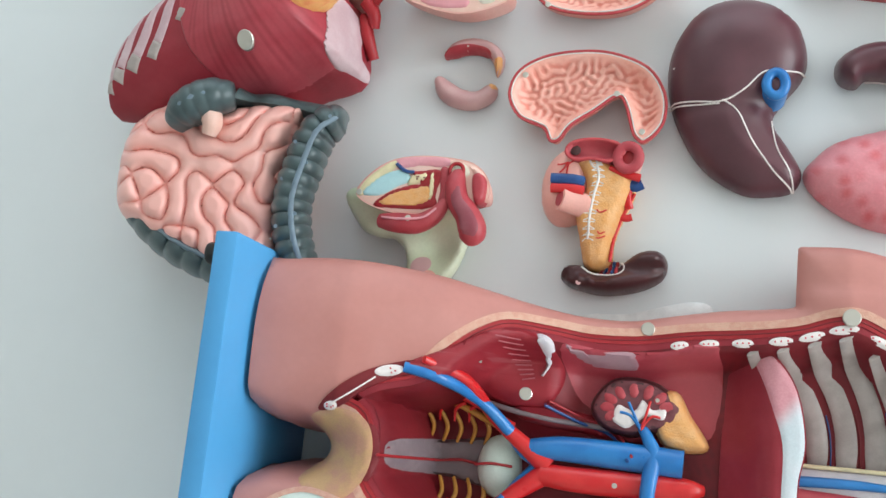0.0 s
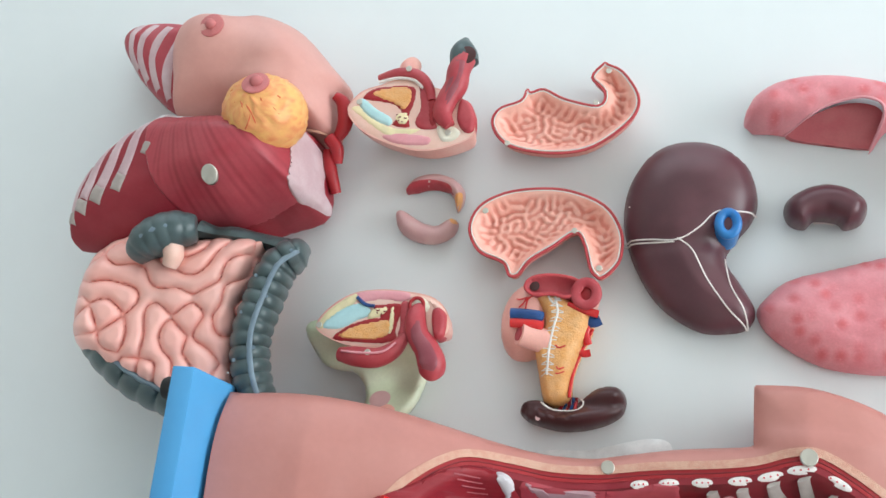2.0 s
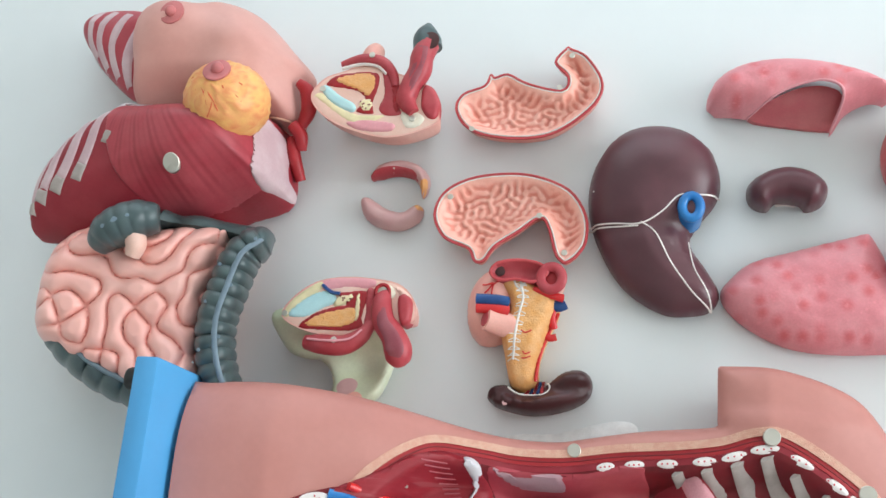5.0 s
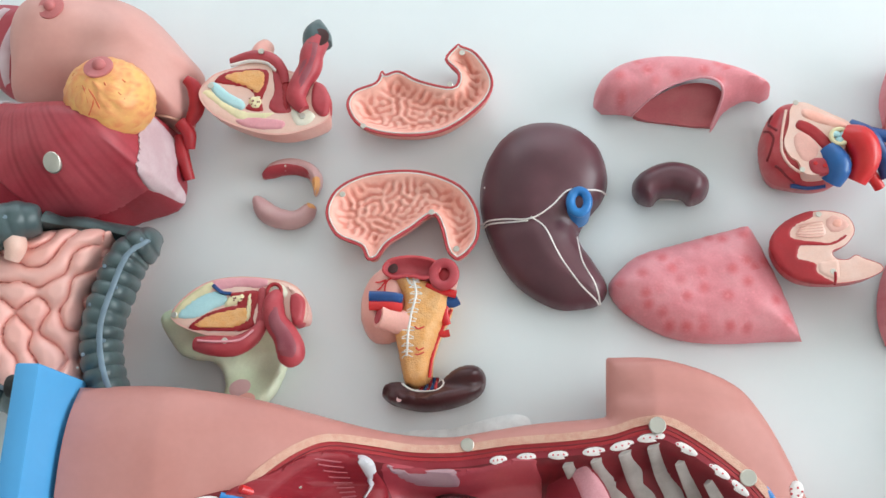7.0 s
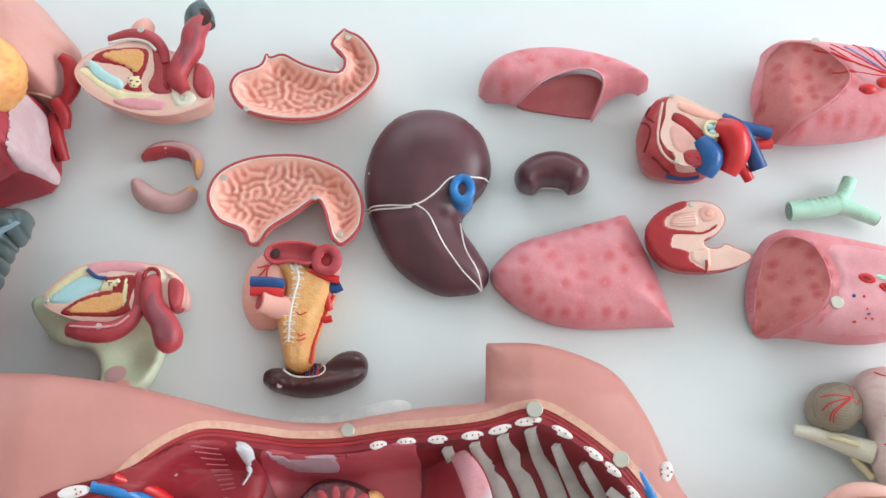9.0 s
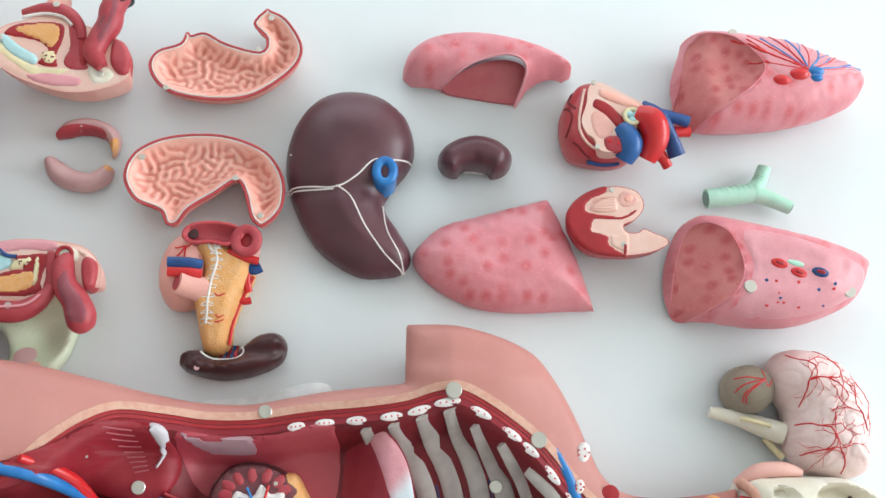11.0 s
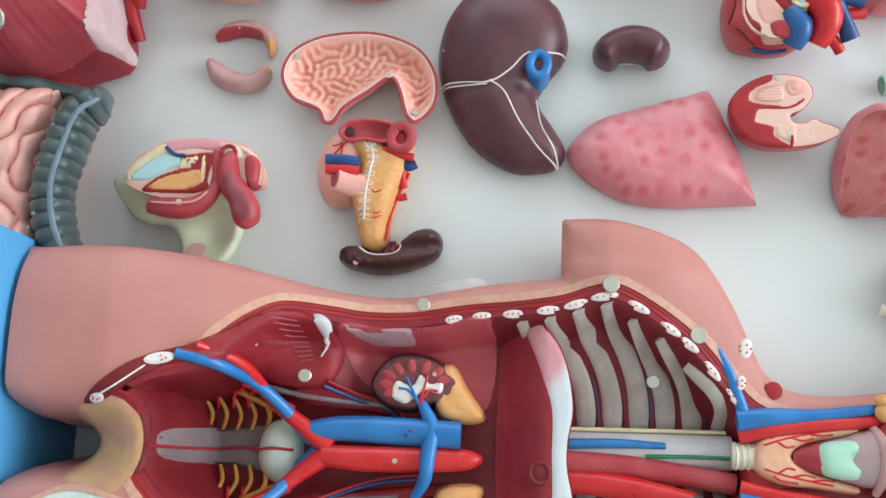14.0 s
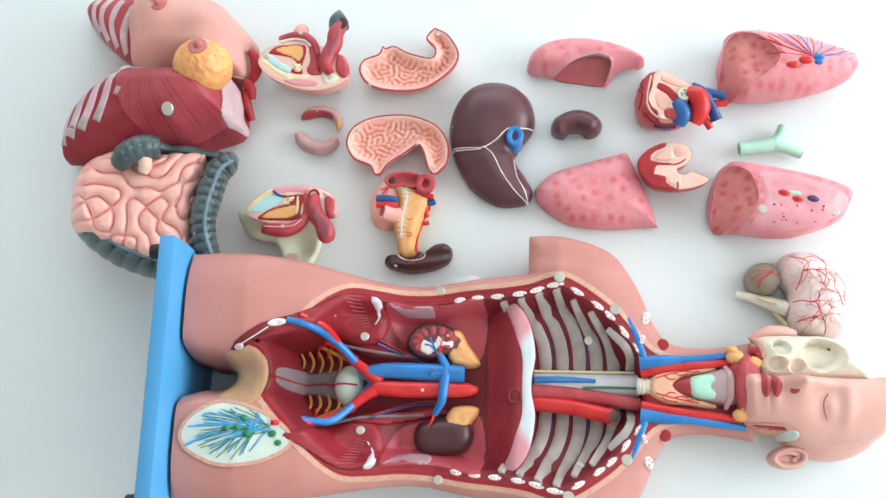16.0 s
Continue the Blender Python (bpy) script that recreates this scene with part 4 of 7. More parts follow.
def pancreas():
    out = smooth(mm((-66, 264), (-80, 259), (-91, 248), (-97, 230), (-95, 210), (-84, 197), (-67, 199), (-60, 210), (-54, 230), (-56, 254)))
    t = on_table("pancreas_with_duodenum", out, "orange pancreas model with pink duodenum loop and vessels", "organ model")
    # flattened along the sight lines to fit the view
    VIEW_DEPTH[t.name] = lambda x, y, z: 0.64 * z
    Form(out, lambda x, y, d: 0.02 + 0.036 * rounded(d, 0.017), lambda x, y, d: 0.02 * (1 - rounded(d, 0.012)), 0.0025).build("duodenum", DUODENUM, t, "pink duodenum loop")
    pan = smooth(mm((-70, 246), (-60, 252), (-46, 252), (-34, 244), (-20, 239), (-19, 224), (-28, 202), (-34, 181), (-36, 166), (-46, 160), (-58, 164), (-63, 188), (-66, 207), (-60, 217), (-60, 231)))
    f = Form(pan, lambda x, y, d: 0.03 + 0.028 * rounded(d, 0.010) - 0.016 * ease(-y, -0.20, -0.165) + 0.0008 * lumps(x, y, 260), lambda x, y, d: 0.03 * (1 - rounded(d, 0.008)), 0.0018)
    f.build("pancreas_gland", PANCREAS, t, "grainy orange pancreas")
    trough = smooth(mm((-73, 249), (-68, 257), (-52, 260), (-33, 257), (-27, 249), (-38, 242), (-52, 244), (-66, 243)))
    Form(trough, lambda x, y, d: 0.064 - 0.010 * rounded(np.maximum(d - 0.0015, 0), 0.008), lambda x, y, d: 0.03 + 0 * x, 0.0018).build("open_bowel", TUBE_RED, t, "opened red bowel trough")
    tube("bowel_rim", np.c_[trough, np.full(len(trough), 0.0635)], 0.0013, WALL_RED, t, "red rim", closed=True, fine=1, sides=6)
    tube("round_cut", [(-0.0235 + 0.0085 * math.cos(a), 0.2455 + 0.0095 * math.sin(a), 0.062) for a in np.arange(12) * math.pi / 6], 0.0042, TUBE_RED, t, "thick red tube end", closed=True, sides=12)
    disc("round_bore", -0.0235, 0.2455, 0.058, 0.0062, 0.0016, CUT_RED, t, "red bore")
    tube("tube_wall", [(-0.0235, 0.2455, 0.056), (-0.026, 0.246, 0.03), (-0.03, 0.246, 0.006)], [0.0115, 0.0105, 0.009], DUODENUM, t, "pink tube wall", sides=16)
    # flat disc, its dark colour stands for the bore's shade
    disc("side_bore", -0.066, 0.2515, 0.0585, 0.0042, 0.0012, HOLE_SHADE, t, "dark disc for the shaded bore")
    stub = tube("stub", [(-0.055, 0.207, 0.05), (-0.066, 0.209, 0.055), (-0.0755, 0.2105, 0.061)], [0.0105, 0.0098, 0.0092], DUODENUM, t, "pink tube stub", sides=18)
    a = np.array((-0.0755, 0.2105, 0.061)); dirn = np.array((-0.0095, 0.0015, 0.006)); dirn = dirn / np.linalg.norm(dirn)
    tube("stub_bore", [tuple(a), tuple(a + dirn * 0.0008)], 0.0062, TUBE_RED, stub, "dark red bore", sides=16, fine=1, squash=1.0)
    tube("blue_vessel", [(-0.083, 0.2265, 0.064), (-0.066, 0.226, 0.064), (-0.058, 0.2255, 0.060)], 0.0042, DEEP_BLUE, t, "dark blue vessel", sides=14)
    tube("red_vessel", [(-0.083, 0.2195, 0.061), (-0.066, 0.219, 0.0615), (-0.058, 0.2185, 0.058)], 0.0042, BRIGHT_RED, t, "red vessel", sides=14)
    tube("blue_vessel", [(-0.026, 0.231, 0.046), (-0.019, 0.226, 0.046), (-0.0125, 0.2285, 0.046)], 0.0045, DEEP_BLUE, t, "dark blue vessel", sides=12)
    tube("red_vessel", [(-0.038, 0.238, 0.058), (-0.025, 0.233, 0.057), (-0.014, 0.231, 0.054)], [0.0018, 0.003, 0.0034], BRIGHT_RED, t, "red vessel", sides=12)
    for pts, r in (([(-0.022, 0.228, 0.046), (-0.024, 0.218, 0.044), (-0.022, 0.209, 0.04)], 0.0034), ([(-0.031, 0.206, 0.036), (-0.026, 0.202, 0.036), (-0.020, 0.203, 0.036)], 0.003)):
        tube("red_stub", pts, r, BRIGHT_RED, t, "short red vessel stub", sides=12)
    tube("artery", [(-0.0185, 0.222, 0.040), (-0.0275, 0.203, 0.036), (-0.0335, 0.185, 0.034), (-0.0355, 0.166, 0.034)], 0.0014, BRIGHT_RED, t, "thin red artery on the edge")
    duct = mm((-50, 250), (-48, 240), (-46, 230), (-49, 215), (-51, 200), (-52, 188), (-53, 181))
    dct = drape("duct", duct, f, 0.0010, WHITE_LINE, t, "white pancreatic duct", 0.0)
    drape("duct_loop", mm((-53, 250), (-54, 244), (-50, 238), (-45, 243), (-44, 250)), f, 0.0009, WHITE_LINE, t, "white duct loop", 0.0)
    line = smooth(duct, False, 4)
    for k in range(2, len(line) - 1):
        for s in (-1, 1):
            drape("duct_twig", [tuple(line[k]), (line[k][0] + s * 0.0048, line[k][1] - 0.0022 * (k % 2))], f, 0.00045, WHITE_LINE, dct, "", 0.0002, 5)
    for pts in (mm((-38, 203), (-43, 201), (-46, 203)), mm((-39, 187), (-43, 185), (-45, 187)), mm((-39, 184), (-43, 182), (-46, 182)), mm((-71, 242), (-75, 236), (-78, 233)), mm((-71, 242), (-77, 240), (-80, 240)), mm((-66, 244), (-71, 240), (-72, 232))):
        drape("arteriole", pts, f, 0.0006, BRIGHT_RED, t, "", 0.0004, 5) if pts[0][0] > -0.05 else tube("arteriole", [(x, y, 0.0575) for x, y in pts], 0.0007, BRIGHT_RED, t, sides=5)


GUTS = labyrinth(168, 28.0, 23, 1.0, 5, 30, 360.0)


def intestines():
    out = smooth(mm((-498, 198), (-502, 229), (-499, 262), (-484, 285), (-453, 300), (-419, 297), (-393, 294), (-362, 298), (-322, 296), (-321, 276), (-327, 238), (-330, 201), (-324, 155), (-325, 131), (-371, 131), (-413, 149), (-456, 167), (-482, 180)))
    t = on_table("intestines", out, "pink coiled small intestine framed by grey-green colon", "organ model")
    # raised towards the camera eye until the coils line up in view
    VIEW_DEPTH[t.name] = lambda x, y, z: np.where(z < 0.045, 2.4 * z, 0.108 + 1.15 * (z - 0.045))
    cell = 0.00122

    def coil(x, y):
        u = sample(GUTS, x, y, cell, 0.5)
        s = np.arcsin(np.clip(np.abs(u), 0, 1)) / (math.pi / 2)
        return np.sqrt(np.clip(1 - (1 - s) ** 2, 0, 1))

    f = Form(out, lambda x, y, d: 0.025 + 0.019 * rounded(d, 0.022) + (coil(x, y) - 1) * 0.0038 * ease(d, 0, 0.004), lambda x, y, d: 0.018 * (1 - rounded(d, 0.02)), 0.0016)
    # a redder tone follows the creases between the coils
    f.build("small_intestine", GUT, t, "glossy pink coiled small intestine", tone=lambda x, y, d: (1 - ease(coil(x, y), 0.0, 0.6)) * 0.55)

    def bowel(path, rad, rings, name, side=1, pouch=0.15):
        line = smooth(np.c_[np.array(path), rad], False, 20)
        seg = np.concatenate([[0], np.cumsum(np.linalg.norm(np.diff(line[:, :3], axis=0), axis=1))])
        r = line[:, 3] * (1.01 - pouch + pouch * np.sqrt(np.abs(np.sin(seg / seg[-1] * math.pi * rings))))
        ob = tube(name, line[:, :3], r, COLON, t, "grey-green pouched colon", sides=20, fine=1)
        tan = np.gradient(line[:, :3], axis=0)
        tan /= np.linalg.norm(tan, axis=1, keepdims=True)
        sd = np.cross(tan, (0, 0, 1.0))
        band = line[:, :3] + sd * (line[:, 3] * -0.32 * side)[:, None] + np.array((0, 0, 1.0)) * (line[:, 3] * 0.92)[:, None]
        tube("taenia", band, np.minimum(line[:, 3] * 0.16, 0.0028), TAENIA, t, "grey-blue band along the colon", fine=1, squash=0.5)
        return line

    bowel([(-0.279, 0.288, 0.026), (-0.288, 0.283, 0.03), (-0.304, 0.268, 0.032), (-0.313, 0.236, 0.034), (-0.319, 0.203, 0.034), (-0.314, 0.169, 0.032), (-0.300, 0.135, 0.028)], [0.004, 0.0155, 0.0185, 0.019, 0.0185, 0.018, 0.017], 14, "descending_colon")
    bowel([(-0.490, 0.220, 0.022), (-0.476, 0.191, 0.024), (-0.440, 0.165, 0.025), (-0.405, 0.149, 0.026), (-0.370, 0.139, 0.026), (-0.336, 0.131, 0.026)], [0.009, 0.0135, 0.0155, 0.0155, 0.0155, 0.015], 9, "ascending_colon")
    bowel([(-0.441, 0.271, 0.044), (-0.428, 0.284, 0.05), (-0.405, 0.295, 0.05), (-0.385, 0.299, 0.044)], [0.011, 0.0185, 0.019, 0.013], 6, "caecum", -0.2, 0.07)
    tube("colon_tail", [(-0.388, 0.303, 0.030), (-0.372, 0.300, 0.029), (-0.352, 0.298, 0.029), (-0.330, 0.295, 0.028), (-0.30, 0.288, 0.027)], [0.010, 0.0075, 0.0095, 0.0078, 0.010], COLON, t, "grey-green colon strip")
    tube("ileum_stub", [(-0.404, 0.282, 0.050), (-0.401, 0.272, 0.049), (-0.4045, 0.262, 0.046)], [0.010, 0.0095, 0.007], PALE_FLESH, t, "pale pink bowel stub", sides=14)
    for k, (bx, by) in enumerate(((-0.287, 0.279), (-0.304, 0.236), (-0.325, 0.221), (-0.3085, 0.19), (-0.325, 0.178), (-0.317, 0.255))):
        disc("fat_tag", bx, by, 0.0500, 0.0017, 0.0008, TAENIA, t, "small pale fat tag")
    disc("pin", -0.331, 0.168, 0.044, 0.0009, 0.001, WHITE_LINE, t)


def pelvis_upper():
    """The pelvic section whose front leans on its round back."""
    out = smooth(mm((-251, 418), (-240, 434), (-222, 441), (-205, 447), (-185, 445), (-172, 438), (-158, 434), (-150, 432), (-143, 425), (-133, 416), (-130, 398), (-131, 389), (-145, 381), (-169, 375), (-192, 377), (-223, 388), (-243, 402)))
    t = on_table("pelvis_section", out, "sectioned pelvis model with bladder and grey-tipped bowel", "organ model")
    h = 0.052
    f = Form(out, *cut_up(h, 0.03), 0.0025)
    f.build("body", PINK_FLESH, t)
    cutf = patch("cut_face", inset(out, 0.0015), f, PALE_FLESH, t, "pale cut face", 0.0006)
    for name, pts, m, lab, lift in (
            ("fat_layer", mm((-248, 417), (-240, 410), (-222, 396), (-203, 386), (-190, 389), (-178, 396), (-205, 398), (-226, 408), (-240, 420)), PALE_YELLOW, "pale yellow fat layer", 0.0012),
            ("pubic_bone", mm((-243, 424), (-236, 427), (-222, 416), (-207, 407), (-208, 399), (-217, 401), (-232, 410)), CART_BLUE, "pale blue pubic section", 0.0018),
            ("bladder_wall", mm((-238, 427), (-228, 437), (-205, 440), (-189, 438), (-187, 425), (-191, 408), (-190, 397), (-207, 400), (-200, 412), (-208, 420), (-222, 423)), CUT_RED, "red bladder wall", 0.0016),
            ("bladder", mm((-230, 433), (-212, 438), (-193, 437), (-190, 424), (-196, 414), (-208, 421), (-222, 426)), PANCREAS, "orange wrinkled bladder hollow", 0.0024),
            ("urethra", mm((-204, 410), (-193, 413), (-192, 400), (-202, 401)), PALE_YELLOW, "dotted cream gland", 0.0024),
            ("uterus", mm((-186, 440), (-178, 436), (-172, 425), (-166, 405), (-164, 396), (-178, 395), (-186, 402), (-182, 418)), TUBE_RED, "red uterus section", 0.0016),
            ("vagina", mm((-176, 430), (-170, 432), (-166, 412), (-166, 398), (-172, 399), (-175, 415)), CUT_RED, "dark red canal", 0.0022),
            ("labia", mm((-215, 390), (-195, 392), (-170, 388), (-172, 380), (-192, 380), (-208, 384)), LUNG_PALE, "pink fold", 0.0018),
            ("bone_end", mm((-165, 398), (-152, 400), (-142, 392), (-148, 384), (-160, 384)), BONE, "white bone section", 0.002)):
        patch(name, smooth(pts, n=4), f, m, cutf, lab, lift, 0.0022)
    tube("muscle_band", [(-0.225, 0.449, h - 0.004), (-0.205, 0.452, h), (-0.187, 0.449, h), (-0.176, 0.437, h), (-0.172, 0.424, h)], [0.004, 0.0055, 0.0058, 0.005, 0.004], TUBE_RED, t, "red curved muscle band", sides=12)
    tube("white_band", [(-0.224, 0.4435, h), (-0.205, 0.4465, h + 0.002), (-0.19, 0.444, h + 0.002), (-0.181, 0.436, h + 0.002)], 0.0016, WHITE_LINE, t, "white band")
    tube("ovary_tube", [(-0.199, 0.451, 0.046), (-0.199, 0.461, 0.043), (-0.197, 0.469, 0.038)], [0.0085, 0.0095, 0.008], DUODENUM, t, "pink rounded stump", sides=16)
    tube("rectum", [(-0.1435, 0.466, 0.054), (-0.149, 0.452, 0.055), (-0.150, 0.438, 0.055), (-0.157, 0.423, 0.055), (-0.160, 0.409, 0.055), (-0.152, 0.397, 0.055)], [0.0095, 0.0105, 0.0105, 0.0095, 0.009, 0.005], TUBE_RED, t, "opened dark red rectum", sides=16)
    # raised strip, dark so that the rectum reads as hollow
    tube("rectum_shade_strip", [(-0.147, 0.458, 0.0632), (-0.150, 0.438, 0.0635), (-0.157, 0.421, 0.0625), (-0.159, 0.411, 0.0625)], [0.005, 0.0055, 0.005, 0.003], RECTUM_SHADE, t, "dark mauve lining strip, shaded as a hollow", sides=10, squash=0.35)
    tube("bowel_end", [(-0.146, 0.463, 0.050), (-0.1475, 0.475, 0.050), (-0.1475, 0.489, 0.047)], [0.0135, 0.012, 0.003], COLON, t, "grey-green bowel end", sides=16)
    # closed end; the dark disc imitates shade in the bowel
    disc("bowel_bore", -0.1415, 0.4645, 0.0615, 0.0085, 0.0012, HOLE_SHADE, t, "dark disc for the shaded bowel bore")
    Form(smooth(mm((-146, 424), (-137, 422), (-131, 410), (-131, 394), (-139, 392), (-147, 404))), lambda x, y, d: h + 0.004 * rounded(d, 0.004), lambda x, y, d: 0 * x + h - 0.01, 0.0018).build("muscle_pad", TUBE_RED, t, "ribbed red muscle pad")
    for mx, my in ((-0.2395, 0.4225), (-0.195, 0.4535), (-0.1535, 0.3915)):
        magnet(t, mx, my, h + 0.0022 + (0.004 if my > 0.45 else 0), 0.0028, 0.0009)
    rng = random.Random(3)
    for k in range(7):
        disc("gland_dot", -0.198 + rng.uniform(-0.0045, 0.0045), 0.4055 + rng.uniform(-0.004, 0.005), h + 0.0024, 0.0007, 0.0004, MUSCLE_DARK, t)


def pelvis_lower():
    out = smooth(mm((-250, 209), (-242, 225), (-223, 239), (-199, 244), (-172, 243), (-149, 238), (-136, 224), (-135, 208), (-150, 203), (-165, 202), (-180, 196), (-206, 193), (-232, 198)))
    t = on_table("pelvis_section", out, "sectioned pelvis model with bladder on a pale green block", "organ model")
    h = 0.058
    f = Form(out, *cut_up(h, 0.03), 0.0025)
    f.build("body", PINK_FLESH, t)
    cutf = patch("cut_face", inset(out, 0.0015), f, PALE_FLESH, t, "pale cut face", 0.0006)
    base = smooth(mm((-262, 213), (-256, 189), (-241, 181), (-226, 180), (-216, 173), (-211, 160), (-210, 148), (-190, 141), (-174, 146), (-163, 165), (-158, 190), (-165, 210), (-200, 222), (-240, 220)))
    g = Form(base, lambda x, y, d: 0.020 + 0.006 * rounded(d, 0.006) - 0.010 * np.exp(-(((x + 0.185) / 0.02) ** 2 + ((y - 0.172) / 0.016) ** 2)) + 0.028 * ease(y, 0.185, 0.21), lambda x, y, d: 0.02 * (1 - rounded(d, 0.008)), 0.0025)
    g.build("green_block", PALE_GREEN, t, "translucent pale green resin block")
    patch("dark_spot", ell(-0.197, 0.157, 0.009, 0.0075, 30), g, MAUVE, t, "grey-purple painted spot", 0.0006)
    patch("pink_spot", ell(-0.190, 0.147, 0.008, 0.006, 0), g, DUODENUM, t, "pink painted spot", 0.0008)
    for name, pts, m, lab, lift in (
            ("fat_layer", mm((-249, 210), (-241, 224), (-224, 237), (-215, 239), (-216, 232), (-230, 222), (-242, 208)), PALE_YELLOW, "pale yellow fat layer", 0.0012),
            ("pubic_bone", mm((-245, 209), (-236, 221), (-218, 231), (-205, 229), (-203, 221), (-213, 216), (-228, 208)), CART_BLUE, "pale blue pubic section", 0.0018),
            ("pink_layer", mm((-217, 240), (-199, 243), (-172, 242), (-172, 234), (-198, 234), (-214, 231)), LUNG_PALE, "pink skin layer", 0.0014),
            ("bladder_wall", mm((-234, 200), (-221, 212), (-202, 219), (-195, 220), (-203, 229), (-190, 232), (-176, 231), (-179, 210), (-178, 201), (-192, 197), (-212, 197)), CUT_RED, "red bladder wall", 0.0016),
            ("bladder", mm((-230, 201), (-218, 211), (-200, 216), (-186, 218), (-183, 206), (-194, 200), (-212, 199)), PANCREAS, "orange bladder hollow", 0.0026),
            ("prostate", mm((-205, 217), (-190, 222), (-187, 229), (-196, 229), (-203, 226)), PALE_YELLOW, "dotted cream gland", 0.0024),
            ("band", mm((-178, 233), (-170, 233), (-168, 212), (-170, 199), (-178, 198), (-177, 214)), TUBE_RED, "red muscle band", 0.0022),
            ("band", mm((-186, 228), (-182, 229), (-181, 209), (-185, 203), (-187, 210)), PALE_YELLOW, "cream strip", 0.003),
            ("bone_end", mm((-170, 238), (-156, 237), (-152, 228), (-162, 222), (-170, 226)), BONE, "white bone section", 0.0018),
            ("skin_end", mm((-154, 237), (-140, 229), (-137, 213), (-146, 214), (-148, 226)), PALE_FLESH, "pale end", 0.0024)):
        patch(name, smooth(pts, n=4), f, m, cutf, lab, lift, 0.0022)
    tube("lower_muscle", [(-0.226, 0.187, 0.057), (-0.210, 0.185, 0.060), (-0.192, 0.185, 0.060), (-0.178, 0.193, 0.060), (-0.170, 0.205, 0.060)], [0.006, 0.0085, 0.0082, 0.0068, 0.004], TUBE_RED, t, "red curved muscle", sides=16)
    tube("lower_line", [(-0.222, 0.188, 0.0665), (-0.204, 0.1865, 0.0692), (-0.186, 0.1885, 0.0685), (-0.176, 0.197, 0.067)], 0.0010, LUNG_PALE, t, "pale pink line")
    tube("rectum", [(-0.160, 0.232, 0.055), (-0.163, 0.221, 0.06), (-0.160, 0.206, 0.061), (-0.151, 0.194, 0.061), (-0.1455, 0.182, 0.061), (-0.146, 0.1735, 0.060), (-0.147, 0.1695, 0.058)], [0.005, 0.0085, 0.0095, 0.0105, 0.0118, 0.0095, 0.003], TUBE_RED, t, "opened red rectum", sides=18)
    # the shade of an open trough, painted on a raised strip
    tube("rectum_shade_strip", [(-0.161, 0.215, 0.0685), (-0.158, 0.203, 0.070), (-0.150, 0.192, 0.0715), (-0.1455, 0.181, 0.0722), (-0.146, 0.175, 0.0705)], [0.0035, 0.005, 0.0062, 0.0075, 0.005], RECTUM_SHADE, t, "dark mauve lining strip, shaded as a hollow", sides=12, squash=0.3)
    Form(smooth(mm((-150, 227), (-143, 230), (-137, 222), (-138, 206), (-145, 203), (-149, 213))), lambda x, y, d: h + 0.006 * rounded(d, 0.004), lambda x, y, d: 0 * x + h - 0.01, 0.0018).build("muscle_pad", TUBE_RED, t, "ribbed dark red muscle pad")
    tube("tooth_ring", [(-0.1635 + 0.0058 * math.cos(a), 0.231 + 0.0062 * math.sin(a), h + 0.0022) for a in np.arange(10) * .628], 0.0016, CUT_RED, t, "red ring", closed=True)
    for mx, my in ((-0.2465, 0.2105), (-0.1985, 0.1875), (-0.1625, 0.2325)):
        magnet(t, mx, my, h + 0.0022 + (0.008 if my < 0.19 else 0), 0.0026, 0.0009)
    drape("blue_vein", mm((-216, 236), (-208, 230), (-200, 229)), f, 0.0016, DEEP_BLUE, t, "dark blue vein", 0.002)
    rng = random.Random(3)
    for k in range(7):
        disc("gland_dot", -0.194 + rng.uniform(-0.0055, 0.005), 0.2245 + rng.uniform(-0.003, 0.003), h + 0.0024, 0.0007, 0.0004, MUSCLE_DARK, t)


